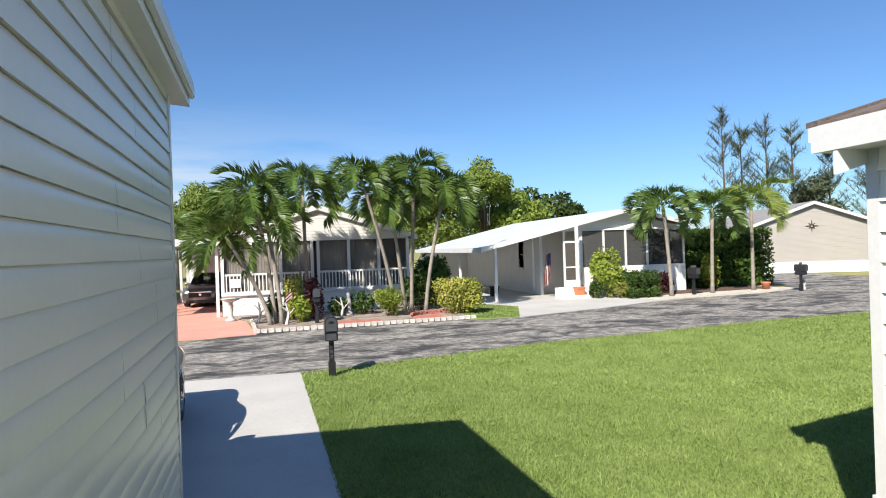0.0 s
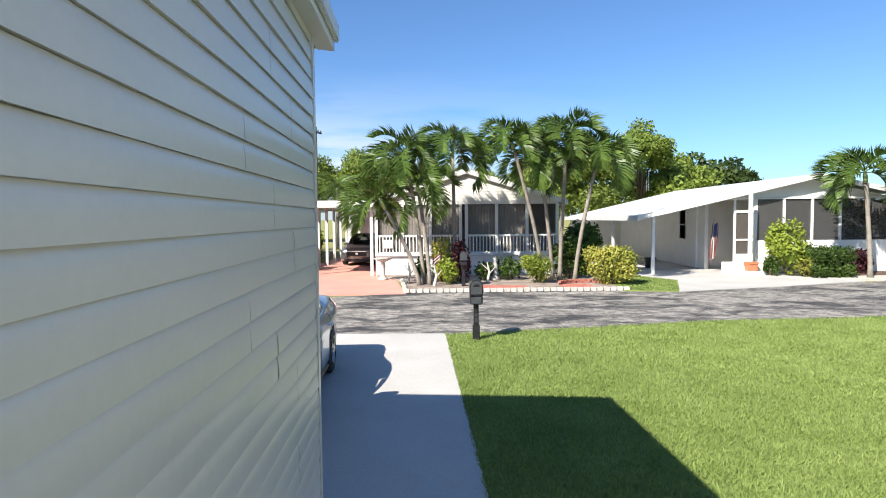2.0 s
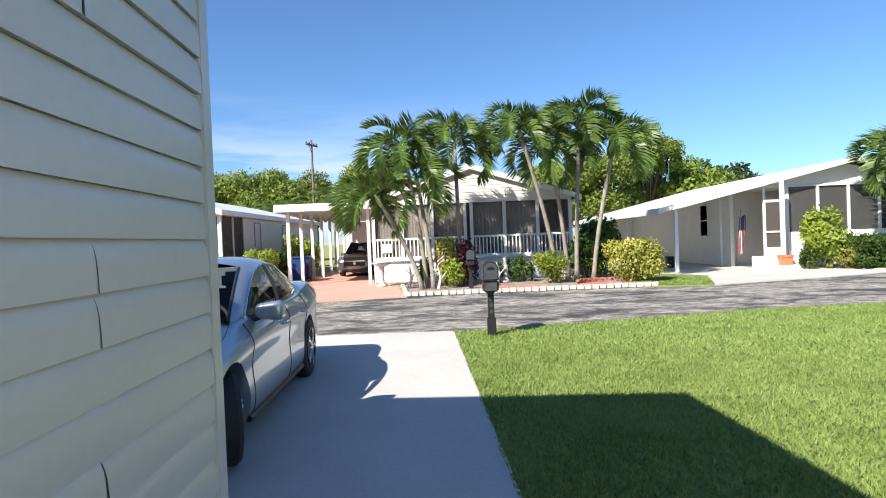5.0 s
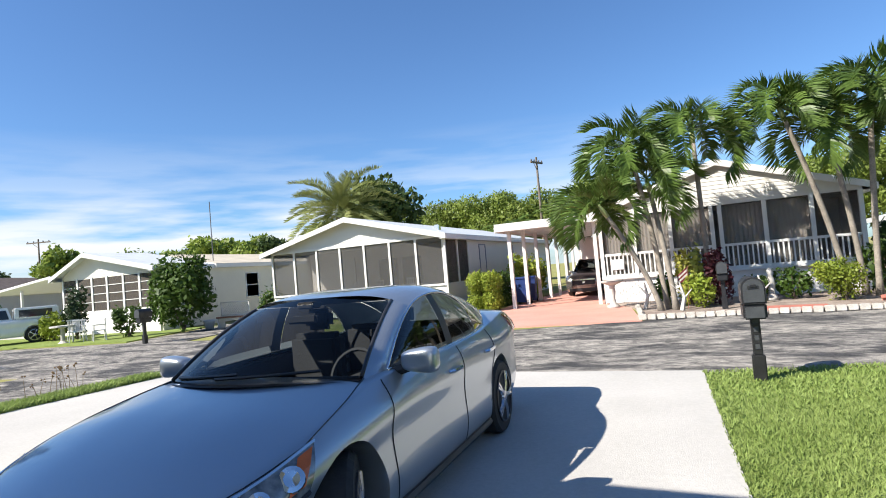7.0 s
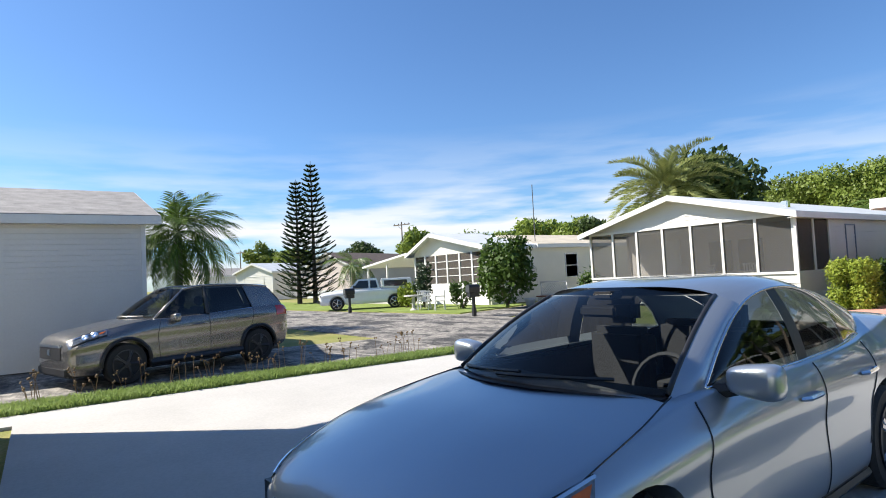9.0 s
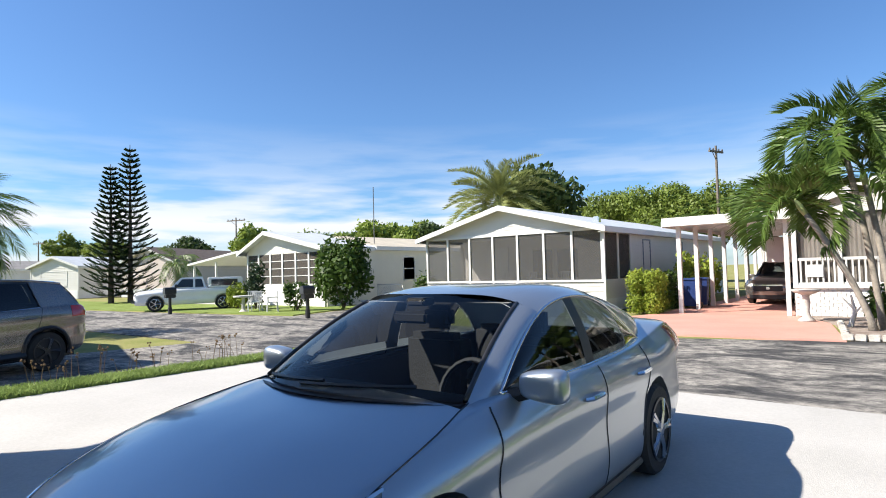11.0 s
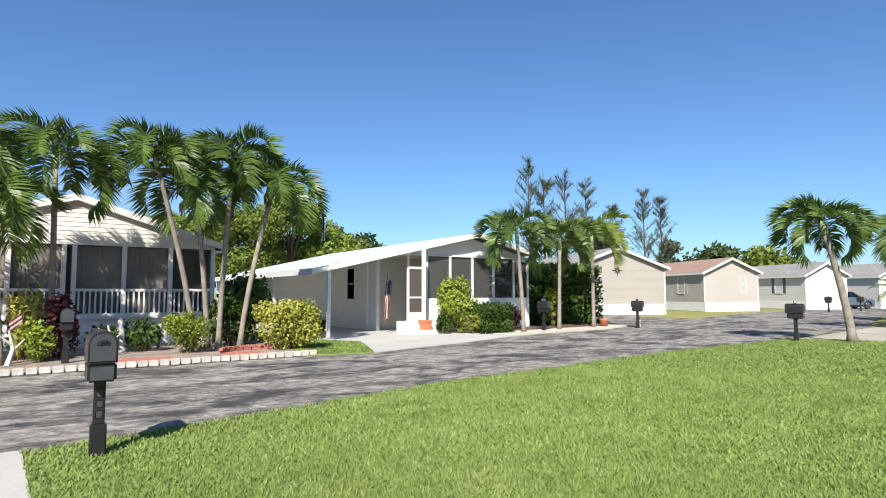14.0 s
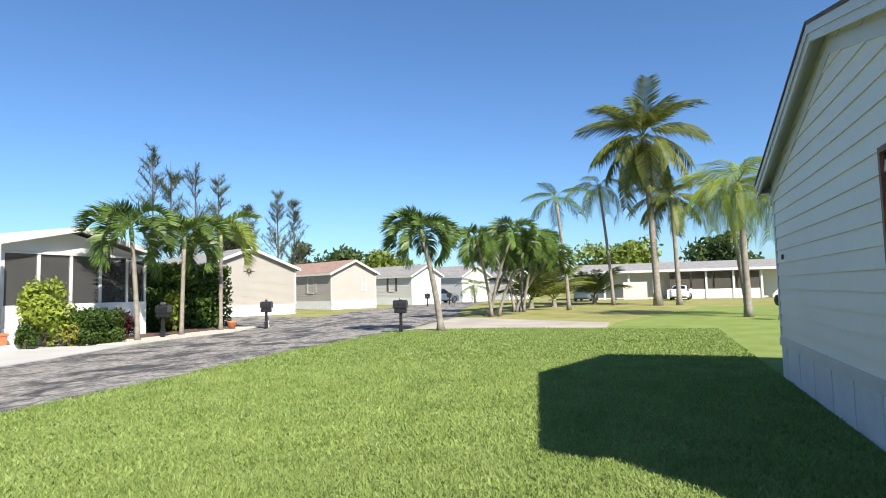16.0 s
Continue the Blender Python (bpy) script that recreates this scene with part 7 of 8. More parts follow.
def pickup(m):
    v = thing("pickup_truck", m, "white pickup truck with a matching bed topper", "truck")
    st = [(-2.55, 0.42, 0.80, 0.62, 0.56, 0.02), (-2.45, 0.32, 0.92, 0.80, 0.66, 0.03), (-2.1, 0.30, 0.98, 0.86, 0.70, 0.04), (-1.2, 0.30, 1.04, 0.87, 0.74, 0.04), (0, 0.30, 1.08, 0.87, 0.78, 0.02), (2.3, 0.34, 1.08, 0.87, 0.78, 0.02), (2.5, 0.40, 1.06, 0.85, 0.76, 0.02)]
    sh = Shell(st)
    me = cut_arches(mesh_of(sh.mesh(), "body"), (-1.6, 1.5), 0.41, 0.87)
    me.materials.clear(); me.materials.append(M_CARWHITE)
    part("body", me, M_CARWHITE, v)
    for y in (-1.6, 1.5):
        for sx in (-1, 1):
            wheel(v, sx * 0.76, y, 0.36, 0.22, 5, M_RIM, sx)
    bm = bmesh.new()
    prof = [(-1.0, 1.06), (-0.45, 1.62), (0.55, 1.66), (0.72, 1.08)]
    lo = [bm.verts.new((-0.66 if z > 1.3 else -0.76, y, z)) for y, z in prof]
    hi = [bm.verts.new((0.66 if z > 1.3 else 0.76, y, z)) for y, z in prof]
    bm.faces.new(lo); bm.faces.new(hi[::-1])
    for i in range(4):
        bm.faces.new((lo[i], lo[(i + 1) % 4], hi[(i + 1) % 4], hi[i]))
    part("cab", bm, M_CARWHITE, v)
    part("windscreen", sheet(bow((-0.68, -0.95, 1.13), (0.68, -0.95, 1.13), (0.58, -0.52, 1.57), (-0.58, -0.52, 1.57), 4)), M_DARKGLASS, v)
    for sx in (-1, 1):
        part("side_window", sheet(bow((sx * 0.765, -0.72, 1.14), (sx * 0.765, 0.10, 1.14), (sx * 0.69, 0.10, 1.54), (sx * 0.69, -0.40, 1.54), 2)), M_DARKGLASS, v)
        part("rear_quarter_window", sheet(bow((sx * 0.765, 0.2, 1.14), (sx * 0.765, 0.6, 1.14), (sx * 0.69, 0.5, 1.54), (sx * 0.69, 0.2, 1.54), 2)), M_DARKGLASS, v)
        part("topper_window", boxes((sx * 0.80 - 0.01, sx * 0.80 + 0.01, 0.95, 2.2, 1.18, 1.5)), M_DARKGLASS, v)
        part("side_mirror", boxes((sx * 0.95 - 0.09, sx * 0.95 + 0.09, -0.72, -0.62, 1.12, 1.3), bevel=0.02), M_BLACK, v)
        part("headlamp", boxes((sx * 0.66 - 0.13, sx * 0.66 + 0.13, -2.50, -2.40, 0.72, 0.86), bevel=0.02), M_LENS, v)
    part("topper", boxes((-0.80, 0.80, 0.78, 2.45, 1.05, 1.62), bevel=0.06), M_CARWHITE, v)
    part("grille", boxes((-0.5, 0.5, -2.58, -2.45, 0.66, 0.88), bevel=0.02), M_BLACK, v)
    part("bumper", boxes((-0.8, 0.8, -2.66, -2.5, 0.42, 0.60), bevel=0.03), M_CHROME, v)


pickup(pose(-28.4, 15.3, 0, 0, 0, -27))


# ---- smaller things ----
def mailbox(m, label, group="mailboxes", sign=False):
    v = thing("mailbox", m, label, "mailbox", group)
    part("sleeve", boxes((-0.07, 0.07, -0.07, 0.07, 0, 0.30), bevel=0.012), M_BLACK, v)
    bm = boxes((-0.05, 0.05, -0.05, 0.05, 0.30, 0.80), bevel=0.008)
    part("post", bm, M_BLACK, v)
    for k in range(4):
        part("post_inset", boxes((-0.03, 0.03, -0.058, -0.048, 0.36 + 0.1 * k, 0.43 + 0.1 * k), bevel=0.006), M_SLATE, v)
    # arched box
    def arch(w, z0, z1, y0, y1):
        bm = bmesh.new()
        pts = [(-w, z0), (w, z0), (w, z1 - w)] + [(w * math.cos(a), z1 - w + w * math.sin(a)) for a in [math.pi * k / 12 for k in range(1, 12)]] + [(-w, z1 - w)]
        lo = [bm.verts.new((x, y0, z)) for x, z in pts]; hi = [bm.verts.new((x, y1, z)) for x, z in pts]
        bm.faces.new(lo); bm.faces.new(hi[::-1])
        for i in range(len(pts)):
            j = (i + 1) % len(pts)
            bm.faces.new((lo[i], lo[j], hi[j], hi[i]))
        return bm
    part("box", arch(0.125, 0.90, 1.20, -0.24, 0.26), M_BLACK, v)
    part("back_plate", arch(0.106, 0.92, 1.178, -0.252, -0.235), M_SLATE, v)
    part("door", arch(0.118, 0.91, 1.19, 0.255, 0.27), M_SLATE, v)
    part("label_plate", boxes((-0.055, 0.055, -0.262, -0.25, 1.07, 1.105), bevel=0.004), M_RIMDARK, v)
    part("latch", boxes((-0.03, 0.03, -0.275, -0.25, 1.09, 1.12), bevel=0.004), M_BLACK, v)
    part("paper_box", boxes((-0.122, 0.122, -0.22, 0.22, 0.72, 0.895), bevel=0.02), M_BLACK, v)
    part("paper_box_face", boxes((-0.098, 0.098, -0.234, -0.215, 0.735, 0.865), bevel=0.006), M_SLATE, v)
    part("flag_arm", boxes((0.125, 0.137, -0.05, 0.10, 1.0, 1.04)), M_BLACK, v)
    if sign:
        part("number_sign", boxes((-0.15, 0.15, -0.012, 0.012, 1.20, 1.29), bevel=0.008), M_SHUTTER, v)
        for k in range(3):
            part("number_mark", boxes((-0.1 + 0.075 * k, -0.055 + 0.075 * k, -0.018, -0.011, 1.23, 1.28)), M_WHITE, v)
    return v


own_box = mailbox(pose(1.155, 7.42, 0), "black plastic mailbox with an arched top on a post")
mailbox(pose(1.12, 16.15, 0.03, 0, 0, 180), "black mailbox standing in the gravel bed")
mailbox(pose(17.6, 18.1, 0.03, 0, 0, 190), "black mailbox beside slim palms", sign=True)
mailbox(pose(22.6, 17.3, 0, 0, 0, 200), "black mailbox with a number sign by the lane", sign=True)
mailbox(pose(20.55, 9.75, 0, 0, 0, 10), "black mailbox with a number sign on the lawn edge", sign=True)
mailbox(pose(52.5, 21.6, 0, 0, 0, 190), "black mailbox far down the lane", sign=True)
mailbox(pose(57.0, 21.0, 0, 0, 0, 190), "black mailbox far down the lane", sign=True)
mailbox(pose(-17.0, 13.9, 0, 0, 0, 180), "dark mailbox by the side drive")
mailbox(pose(-25.6, 12.9, 0, 0, 0, 180), "black mailbox in front of the pickup")

# bed edging: pale blocks set on end
edging = thing("garden_edging", pose(0, 0, 0), "row of weathered concrete edging blocks along the bed", "edging")
BLOCK = mesh_of(boxes((-0.095, 0.095, -0.06, 0.06, 0.0, 0.13), bevel=0.012), "edging_block")
BLOCK.materials.append(M_KERB)
rr = random.Random(9)
for k in range(34):
    s = k / 33
    ob = new("edging_block", BLOCK)
    ob.parent = edging
    ob.matrix_basis = pose(-0.75 + 7.1 * s, 14.66 + 0.22 * s + rr.uniform(-0.015, 0.015), -0.005, rr.uniform(-4, 4), rr.uniform(-3, 3), rr.uniform(-8, 8))
for k in range(8):
    ob = new("edging_block", BLOCK)
    ob.parent = edging
    ob.matrix_basis = pose(-0.8 - 0.05 * k, 14.9 + 0.42 * k, -0.005, 0, 0, 90 + rr.uniform(-10, 10))
single("paving_patch", slab([(1.5, 15.1), (3.2, 15.15), (3.3, 16.1), (1.6, 16.3)], 0.0, 0.045), M_REDPAVE, pose(0, 0, 0), "patch of red painted paving in the bed", "paving")
single("paving_patch", slab([(4.4, 15.2), (5.6, 15.25), (5.4, 16.5), (4.5, 16.4)], 0.0, 0.045), M_REDPAVE, pose(0, 0, 0), "patch of red painted paving in the bed", "paving")
wall = thing("retaining_wall", pose(0, 0, 0), "low curved red brick planter wall in the bed", "planter wall")
BRICK = mesh_of(boxes((-0.1, 0.1, -0.05, 0.05, 0, 0.065), bevel=0.006), "brick")
BRICK.materials.append(M_REDPAVE)
for row in range(2):
    for k in range(9):
        a = 0.9 + 0.22 * (k + 0.5 * (row % 2))
        ob = new("brick", BRICK)
        ob.parent = wall
        ob.matrix_basis = pose(5.5 + 1.1 * math.cos(a), 16.6 + 0.9 * math.sin(a) - 0.6, 0.03 + 0.068 * row, 0, 0, math.degrees(a) + 90)

# white painted brick base of the railed home
house = [o for o in bpy.data.objects if o.name.startswith("house") and abs(o.location.x + 2.45) < 0.01][0]
WB = mesh_of(boxes((-0.098, 0.098, -0.05, 0.012, 0, 0.088), bevel=0.006), "brick")
WB.materials.append(M_STUCCO)
for row in range(9):
    for k in range(14):
        ob = new("brick", WB)
        ob.parent = house
        ob.matrix_basis = pose(0.13 + 0.206 * k + 0.1 * (row % 2), 0.05, 0.03 + 0.092 * row)

# bird bath, pots, statue
v = thing("bird_bath", pose(-1.95, 18.6, 0.01), "pale stone bird bath on a turned pedestal", "bird bath")
part("pedestal", lathe([(0.20, 0), (0.20, 0.05), (0.10, 0.12), (0.07, 0.3), (0.10, 0.5), (0.08, 0.66), (0.13, 0.72)], 18), M_STONE, v, smooth=True)
part("basin", lathe([(0.10, 0.70), (0.30, 0.78), (0.36, 0.84), (0.34, 0.85), (0.27, 0.80), (0.05, 0.77)], 22), M_STONE, v, smooth=True)
v = thing("flower_pot", pose(12.75, 19.55, 0.01) @ Matrix.Diagonal((0.7, 0.7, 0.92, 1)), "square terracotta pot on small feet", "flower pot")
part("pot", boxes((-0.27, 0.27, -0.27, 0.27, 0.08, 0.50), bevel=0.03), M_TERRA, v)
part("rim", boxes((-0.30, 0.30, -0.30, 0.30, 0.46, 0.56), bevel=0.015), M_TERRA, v)
for sx in (-0.18, 0.18):
    part("foot", boxes((sx - 0.05, sx + 0.05, -0.2, 0.2, 0, 0.08)), M_TERRA, v)
v = thing("flower_pot", pose(21.9, 18.6, 0.05), "small terracotta pot by the hedge", "flower pot")
part("pot", lathe([(0.14, 0), (0.2, 0.25), (0.22, 0.27), (0.22, 0.32), (0.18, 0.32), (0.16, 0.28)], 16), M_TERRA, v, smooth=True)
bm = lathe([(0.16, 0.0), (0.15, 0.1), (0.09, 0.2), (0.12, 0.45), (0.10, 0.6), (0.05, 0.7), (0.08, 0.8), (0.03, 0.9)], 14)
single("garden_statue", bm, M_STONE, pose(2.35, 18.0, 0.03), "pale carved stone garden ornament in the bed", "statue", smooth=True)
bm = lathe([(0.10, 0.0), (0.09, 0.1), (0.05, 0.18), (0.09, 0.32), (0.07, 0.42), (0.03, 0.5)], 12)
single("garden_statue", bm, M_STONE, pose(22.95, 17.5, 0.0), "small white goose-like lawn ornament", "statue", smooth=True)
for i, (x, y, a) in enumerate(((0.1, 16.2, 25), (-0.9, 17.2, -20), (2.0, 17.2, 15))):
    bm = bmesh.new()
    tube(bm, [(0, 0, 0), (0.1, 0.02, 0.35), (0.02, 0.05, 0.75)], [0.06, 0.045, 0.02], 6)
    tube(bm, [(0.08, 0.02, 0.3), (0.3, -0.02, 0.55)], [0.03, 0.012], 5)
    tube(bm, [(0.06, 0.02, 0.45), (-0.2, 0.06, 0.7)], [0.03, 0.01], 5)
    single("driftwood", bm, M_STONE, pose(x, y, 0.03, 0, 0, a), "bleached driftwood branch stood in the gravel", "driftwood", "driftwood pieces")

# furled flag by the steps and a small garden flag
v = thing("flag", pose(11.75, 21.0, 0.0) @ Matrix.Diagonal((0.7, 0.7, 1.0, 1)), "striped red and white flag hanging from a leaning pole", "flag")
part("pole", tube(bmesh.new(), [(0.05, 0, 0.35), (0.25, 0.05, 2.3)], 0.014, 6), M_WOOD, v)
for k in range(7):
    bm = bmesh.new()
    x = 0.0 + 0.055 * k
    rows = []
    for j in range(9):
        t = j / 8
        wob = 0.03 * math.sin(6 * t + k)
        rows.append([(x + wob + 0.03 * (1 - t) - 0.16 * t + 0.1, 0.03 * math.sin(k * 2 + 4 * t), 2.0 - 1.45 * t + 0.12 * abs(k - 3) * 0.2), (x + 0.05 + wob + 0.03 * (1 - t) - 0.16 * t + 0.1, 0.03 * math.cos(k * 2 + 4 * t), 2.0 - 1.45 * t)])
    part("stripe", sheet(rows), M_FLAGRED if k % 2 == 0 else M_FLAGWHITE, v)
part("canton", sheet([[(0.20, -0.05, 2.0), (0.42, -0.05, 2.1)], [(0.17, -0.05, 1.5), (0.36, -0.05, 1.5)]]), M_FLAGBLUE, v)
v = thing("garden_flag", pose(0.25, 16.75, 0.03), "small striped flag on a stick in the bed", "flag")
part("stick", tube(bmesh.new(), [(0, 0, 0), (0.08, 0, 1.15)], 0.008, 5), M_WOOD, v)
for k in range(5):
    part("stripe", sheet([[(0.05 - 0.26 * s, 0.01 * math.sin(8 * s), 1.12 - 0.055 * k - 0.22 * s) for s in (0, 0.33, 0.66, 1)], [(0.05 - 0.26 * s, 0.01 * math.sin(8 * s), 1.065 - 0.055 * k - 0.22 * s) for s in (0, 0.33, 0.66, 1)]]), M_FLAGRED if k % 2 == 0 else M_FLAGWHITE, v)

# white bicycle ornament by the porch
v = thing("bicycle_planter", pose(13.25, 19.7, 0.01), "white wire bicycle ornament by the porch", "ornament")
for cx, r in ((-0.32, 0.22), (0.3, 0.18)):
    ring = [(cx + r * math.cos(2 * math.pi * k / 20), 0, r + r * math.sin(2 * math.pi * k / 20)) for k in range(21)]
    part("ring", tube(bmesh.new(), ring, 0.010, 5, cap=False), M_WHITE, v)
part("frame", tube(bmesh.new(), [(-0.32, 0, 0.22), (-0.1, 0, 0.5), (0.2, 0, 0.48), (0.3, 0, 0.18)], 0.011, 5), M_WHITE, v)
part("handlebar", tube(bmesh.new(), [(-0.15, -0.15, 0.62), (-0.12, 0, 0.58), (-0.15, 0.15, 0.62)], 0.01, 5), M_WHITE, v)

# wheeled bins under the carport
for i, (x, y) in enumerate(((-6.1, 22.9), (-6.05, 23.8))):
    v = thing("wheeled_bin", pose(x, y, 0.01, 0, 0, 8 * i), "blue plastic wheeled bin beside the carport", "bin", "wheeled bins")
    bm = bmesh.new()
    lo = [bm.verts.new(p) for p in ((-0.24, -0.26, 0.08), (0.24, -0.26, 0.08), (0.24, 0.26, 0.08), (-0.24, 0.26, 0.08))]
    hi = [bm.verts.new(p) for p in ((-0.29, -0.34, 1.02), (0.29, -0.34, 1.02), (0.29, 0.34, 1.02), (-0.29, 0.34, 1.02))]
    bm.faces.new(lo[::-1]); bm.faces.new(hi)
    for k in range(4):
        bm.faces.new((lo[k], lo[(k + 1) % 4], hi[(k + 1) % 4], hi[k]))
    part("bin_body", bm, M_BLUE, v)
    part("lid", boxes((-0.31, 0.31, -0.38, 0.36, 1.02, 1.09), bevel=0.02), M_BLUE, v)
    for sx in (-0.25, 0.25):
        bm = lathe([(0.1, -0.03), (0.1, 0.03)], 14)
        bmesh.ops.transform(bm, matrix=Matrix.Translation((sx, 0.28, 0.1)) @ pose(0, 0, 0, 0, 90, 0), verts=bm.verts)
        part("bin_wheel", bm, M_BLACK, v)

# utility poles and lamp
def utility_pole(x, y, h, arm, a):
    v = thing("utility_pole", pose(x, y, 0, 0, 0, a), "weathered wooden utility pole with a crossarm", "utility pole", "utility poles")
    part("pole", tube(bmesh.new(), [(0, 0, 0), (0, 0, h)], [0.14, 0.08], 8), M_GREYWOOD, v)
    part("crossarm", boxes((-arm, arm, -0.06, 0.06, h - 0.5, h - 0.36)), M_GREYWOOD, v)
    part("brace", tube(bmesh.new(), [(-arm * 0.5, 0, h - 0.5), (0, 0, h - 1.1)], 0.03, 5), M_GREYWOOD, v)
    for k in (-0.9, -0.4, 0.4, 0.9):
        part("insulator", lathe([(0.05, h - 0.36), (0.07, h - 0.28), (0.04, h - 0.2)], 8), M_SHUTTER, v).location.x = k * arm


utility_pole(-10.6, 45.5, 10.2, 0.8, 70)
utility_pole(-72, 44, 9.8, 1.5, 20)
utility_pole(-112, 32, 8.4, 1.6, 10)
v = thing("street_lamp", pose(-22.8, 4.6, 0), "black post lamp with a lantern head", "street lamp")
part("lamp_post", tube(bmesh.new(), [(0, 0, 0), (0, 0, 0.9), (0, 0, 4.2)], [0.09, 0.06, 0.045], 10), M_BLACK, v)
part("lantern", lathe([(0.10, 4.2), (0.22, 4.62), (0.22, 4.64)], 8), M_PANE, v)
part("lantern_cap", lathe([(0.27, 4.64), (0.14, 4.8), (0.05, 4.84), (0.03, 4.98), (0.01, 5.0)], 8), M_BLACK, v)

# garden furniture before the cream home
def garden_chair(m):
    v = thing("garden_chair", m, "white moulded plastic garden chair", "chair", "white garden chairs")
    part("seat", boxes((-0.24, 0.24, -0.22, 0.24, 0.40, 0.44), bevel=0.012), M_WHITE, v)
    for k in range(5):
        part("back_slat", boxes((-0.22 + 0.095 * k, -0.16 + 0.095 * k, 0.22, 0.25, 0.44, 0.86), bevel=0.006), M_WHITE, v)
    part("back_rail", boxes((-0.25, 0.25, 0.21, 0.26, 0.84, 0.90), bevel=0.01), M_WHITE, v)
    for sx in (-0.23, 0.23):
        for sy in (-0.2, 0.22):
            part("leg", tube(bmesh.new(), [(sx * 1.1, sy * 1.1, 0), (sx, sy, 0.42)], 0.02, 6), M_WHITE, v)
        part("armrest", boxes((sx - 0.03, sx + 0.03, -0.2, 0.24, 0.62, 0.655), bevel=0.008), M_WHITE, v)
        part("arm_post", boxes((sx - 0.015, sx + 0.015, -0.19, -0.16, 0.44, 0.62)), M_WHITE, v)
    return v


garden_chair(pose(-22.9, 15.5, 0.01, 0, 0, 40))
garden_chair(pose(-21.9, 15.7, 0.01, 0, 0, -30))
garden_chair(pose(-23.9, 16.1, 0.01, 0, 0, 80))
v = thing("garden_table", pose(-23.4, 15.2, 0.01), "small grey stone-topped garden table", "table")
part("tabletop", lathe([(0.45, 0.66), (0.45, 0.72)], 20), M_STONE, v)
part("pedestal", lathe([(0.2, 0), (0.08, 0.1), (0.07, 0.6), (0.18, 0.66)], 12), M_STONE, v)
v = thing("lattice_bench", pose(-17.8, 19.0, 0), "white lattice-backed bench with planters against the cream wall", "bench")
part("bench_seat", boxes((-0.7, 0.7, -0.4, 0.0, 0.42, 0.48)), M_WOOD, v)
for sx in (-0.6, 0.6):
    part("leg", boxes((sx - 0.04, sx + 0.04, -0.38, -0.02, 0, 0.42)), M_WHITE, v)
bm = bmesh.new()
for k in range(14):
    a = -0.75 + 0.115 * k
    tube(bm, [(a, 0.02, 0.55), (min(a + 0.5, 0.78), 0.02, 0.55 + min(0.5, 0.78 - a))], 0.012, 4)
    tube(bm, [(-a, 0.035, 0.55), (max(-a - 0.5, -0.78), 0.035, 0.55 + min(0.5, 0.78 - a))], 0.012, 4)
part("lattice", bm, M_WHITE, v)
part("back_frame", boxes((-0.8, -0.75, 0, 0.05, 0, 1.1), (0.75, 0.8, 0, 0.05, 0, 1.1), (-0.8, 0.8, 0, 0.05, 1.05, 1.1), (-0.8, 0.8, 0, 0.05, 0.5, 0.55)), M_WHITE, v)
for i, (x, y) in enumerate(((-16.9, 19.3), (-18.9, 18.6))):
    v = thing("flower_pot", pose(x, y, 0.0), "pale round planter by the bench", "flower pot")
    part("pot", lathe([(0.16, 0), (0.24, 0.3), (0.26, 0.32), (0.26, 0.38), (0.2, 0.38)], 16), M_SKIRT, v, smooth=True)
# patio furniture dimly seen on the screened porch
for x, a in ((-13.3, 10), (-12.2, -15), (-10.6, 5)):
    garden_chair(pose(x, 21.6, 0.58, 0, 0, a))
v = thing("flower_pot", pose(-14.1, 0.9, 0), "dark plastic planter at the foot of the white wall", "flower pot")
part("pot", boxes((-0.3, 0.3, -0.3, 0.3, 0, 0.42), bevel=0.03), M_BLACK, v)
v = thing("planter", pose(9.9, 23.0, 0.01), "dark round pot on the carport slab", "flower pot")
part("pot", lathe([(0.2, 0), (0.26, 0.4), (0.28, 0.42), (0.28, 0.48), (0.2, 0.48)], 16), M_BLACK, v, smooth=True)
# kettle grill by the far corner
v = thing("kettle_grill", pose(28.2, -4.0, 0), "black covered grill standing by the house corner", "grill")
part("bowl", lathe([(0.05, 0.5), (0.3, 0.62), (0.36, 0.8), (0.30, 1.0), (0.05, 1.1)], 18), M_BLACK, v, smooth=True)
for k in range(3):
    a = 2.1 * k
    part("leg", tube(bmesh.new(), [(0.3 * math.cos(a), 0.3 * math.sin(a), 0), (0.15 * math.cos(a), 0.15 * math.sin(a), 0.62)], 0.015, 5), M_BLACK, v)

# ---- grass ----
def blades(name, pts, h0, h1, width, seed, label, mat=M_BLADE):
    rng = np.random.default_rng(seed)
    N = len(pts)
    a = rng.random(N) * 2 * np.pi
    u = np.stack([np.cos(a), np.sin(a), 0 * a], 1) * (width * (0.6 + 0.8 * rng.random(N)))[:, None] * 0.5
    b = np.concatenate([pts, np.full((N, 1), -0.004)], 1)
    h = h0 + (h1 - h0) * rng.random(N)
    la = rng.random(N) * 2 * np.pi
    lean = np.stack([np.cos(la), np.sin(la), 0 * la], 1) * (h * (0.2 + 0.9 * rng.random(N)))[:, None]
    up = np.stack([0 * h, 0 * h, h], 1)
    mid = b + up * 0.6 + lean * 0.35
    tip = b + up + lean
    V = np.stack([b - u, b + u, mid + u * 0.8, mid - u * 0.8, tip], 1).reshape(-1, 3)
    k = np.arange(N)[:, None] * 5
    F4 = (k + np.array([[0, 1, 2, 3]])).tolist()
    F3 = (k + np.array([[3, 2, 4]])).tolist()
    me = bpy.data.meshes.new(name)
    me.from_pydata(V.tolist(), [], F4 + F3)
    me.materials.append(mat)
    return single(name, me, mat, pose(0, 0, 0), label, "grass", kind="stuff")


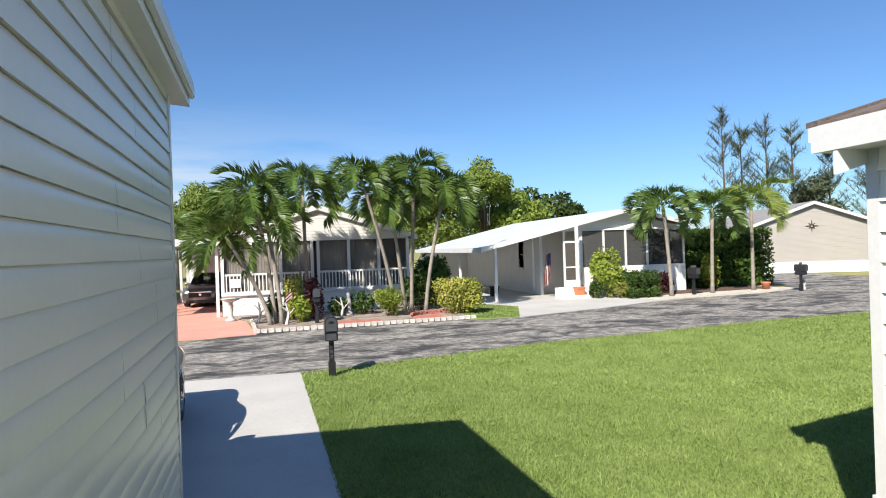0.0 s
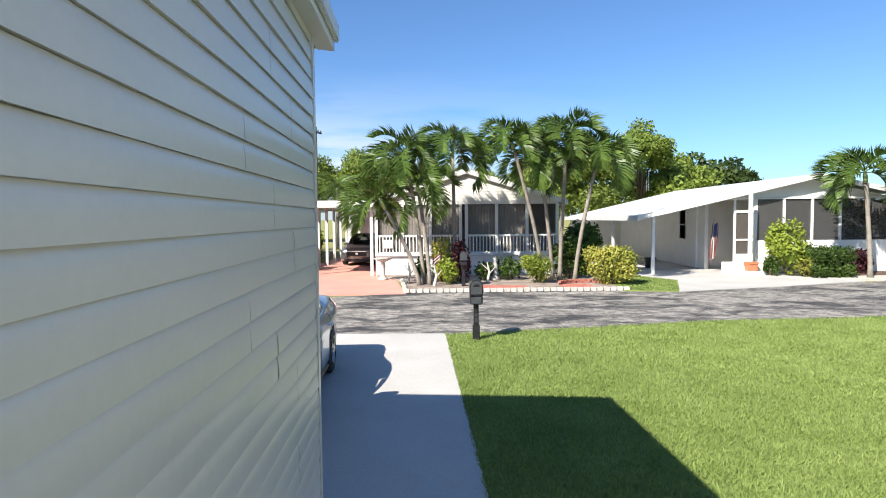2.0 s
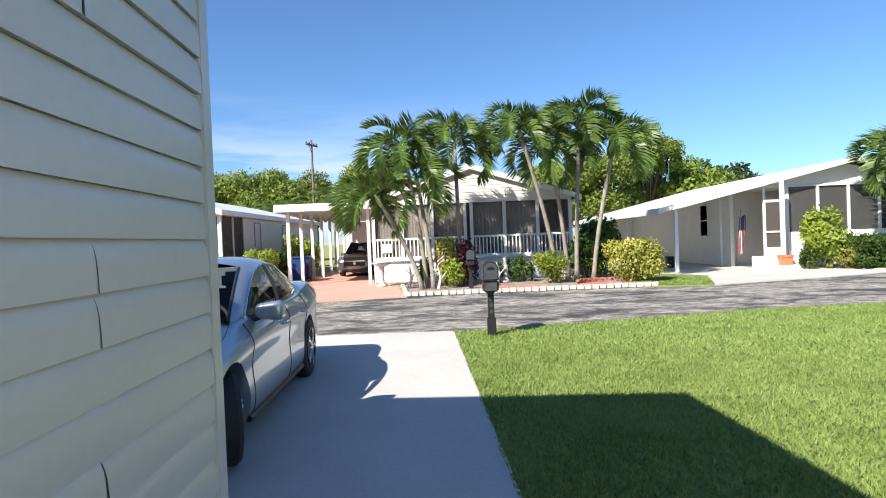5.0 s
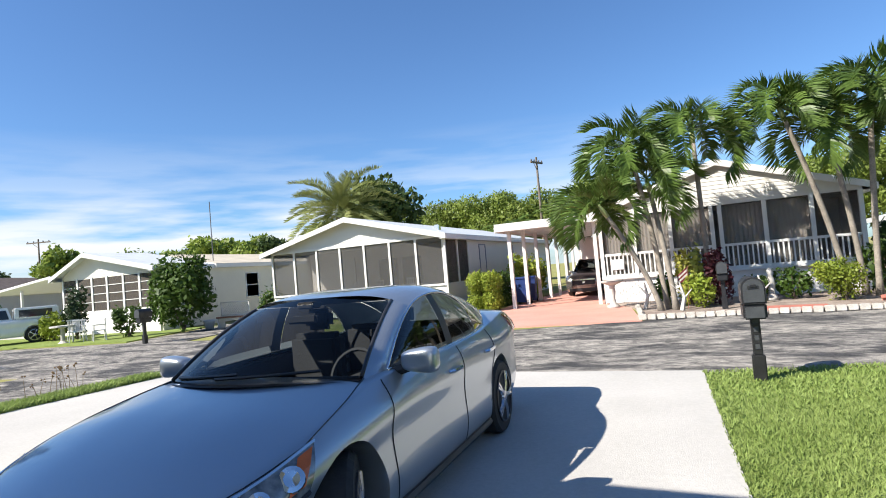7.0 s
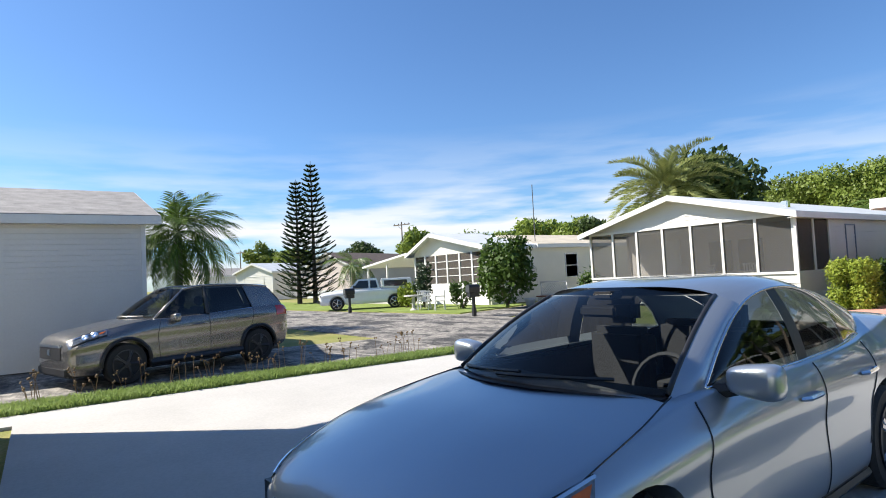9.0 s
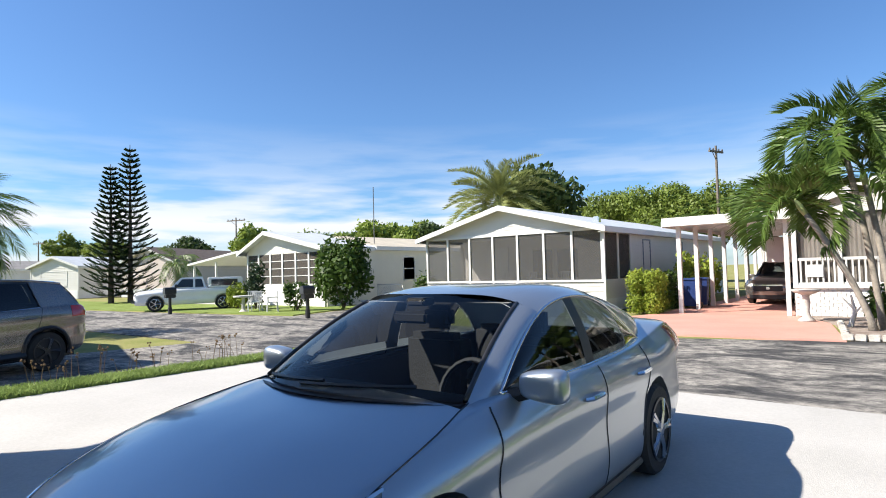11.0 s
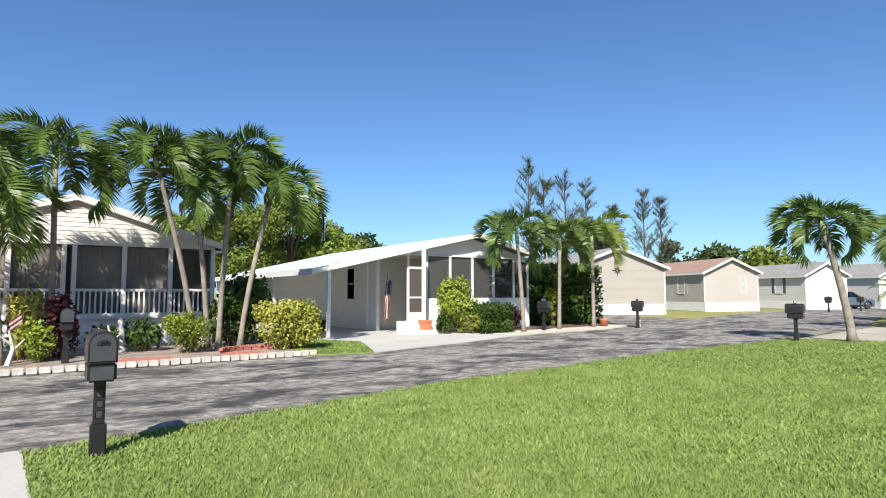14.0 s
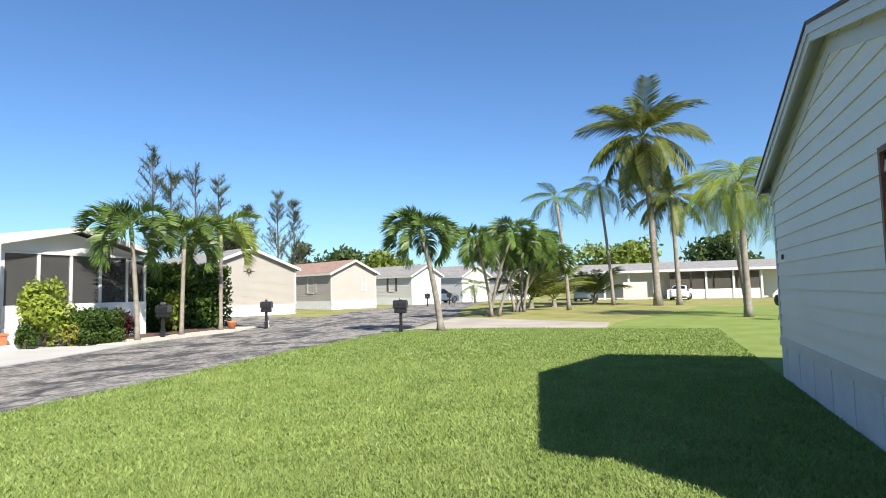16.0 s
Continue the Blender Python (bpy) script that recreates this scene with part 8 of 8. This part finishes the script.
def edge_y(x):
    xs = [p[0] for p in ROAD_NEAR]; ys = [p[1] for p in ROAD_NEAR]
    return np.interp(x, xs, ys)


rng = np.random.default_rng(77)
def lawn_points(n, x0, x1, y0, y1, dmin, dmax):
    x = x0 + (x1 - x0) * rng.random(n); y = y0 + (y1 - y0) * rng.random(n)
    d = np.hypot(x - 0.8, y - 0.5)
    left = np.interp(y, [-16, 0.5, 7.95], [0.95, 1.0, 0.56])
    ok = (x > left - 0.02) & (y < edge_y(x) - 0.02 + 0.05 * rng.random(n)) & ~((x > 4.38) & (y < -1.06)) & (d >= dmin) & (d < dmax)
    keep = rng.random(n) < np.clip(1.15 - 0.5 * (d - dmin) / (dmax - dmin), 0, 1)
    return np.stack([x, y], 1)[ok & keep]


blades("grass_blades", lawn_points(240000, 0.5, 7.0, -4.5, 7.0, 0.0, 6.0), 0.024, 0.055, 0.011, 1, "short bright green blades of lawn grass")
blades("grass_blades", lawn_points(250000, 0.5, 14.0, -5.0, 10.0, 6.0, 13.0), 0.025, 0.055, 0.016, 2, "short bright green blades of lawn grass")
blades("grass_blades", lawn_points(130000, 5.0, 23.0, -1.5, 10.5, 13.0, 23.0), 0.03, 0.06, 0.028, 3, "short bright green blades of lawn grass")
s = rng.random(26000)
yy = -0.8 + 8.7 * s
xx = np.interp(yy, [-1, 0, 7.9], [-10.15, -10.0, -9.5]) + (np.interp(yy, [-1, 7.9], [-9.3, -9.0]) - np.interp(yy, [-1, 0, 7.9], [-10.15, -10.0, -9.5])) * rng.random(26000)
blades("grass_blades", np.stack([xx, yy], 1), 0.05, 0.14, 0.02, 4, "taller uncut grass on the strip")
q = rng.random((16000, 2)); px = 6.3 + 2.9 * q[:, 0]; py = 14.6 + 4.8 * q[:, 1]
ok = (py > np.interp(px, [6.3, 7.9, 9.0], [14.85, 14.55, 17.4])) & (px < np.interp(py, [14.5, 17.5, 20], [7.9, 9.0, 7.6]))
blades("grass_blades", np.stack([px, py], 1)[ok], 0.04, 0.08, 0.03, 5, "short grass on the patch by the carport")
# dry weed stalks beside the asphalt drive
r2 = random.Random(31)
bm = bmesh.new()
for k in range(70):
    y = r2.uniform(0.2, 6.8)
    x = np.interp(y, [0, 7.9], [-10.1, -9.55]) - r2.uniform(0.0, 0.35)
    h = r2.uniform(0.2, 0.5)
    lx, ly = r2.uniform(-0.1, 0.1), r2.uniform(-0.1, 0.1)
    tube(bm, [(x, y, 0), (x + lx * 0.5, y + ly * 0.5, h * 0.6), (x + lx, y + ly, h)], [0.006, 0.004, 0.003], 4)
    for j in range(3):
        t = Vector((x + lx, y + ly, h)) + Vector((r2.uniform(-0.03, 0.03), r2.uniform(-0.03, 0.03), r2.uniform(-0.06, 0.03)))
        bmesh.ops.create_icosphere(bm, subdivisions=1, radius=r2.uniform(0.012, 0.022), matrix=Matrix.Translation(t))
single("weed_stalks", bm, M_DEAD, pose(0, 0, 0), "dry weed stalks with pale seed heads along the drive", "weeds", kind="stuff")
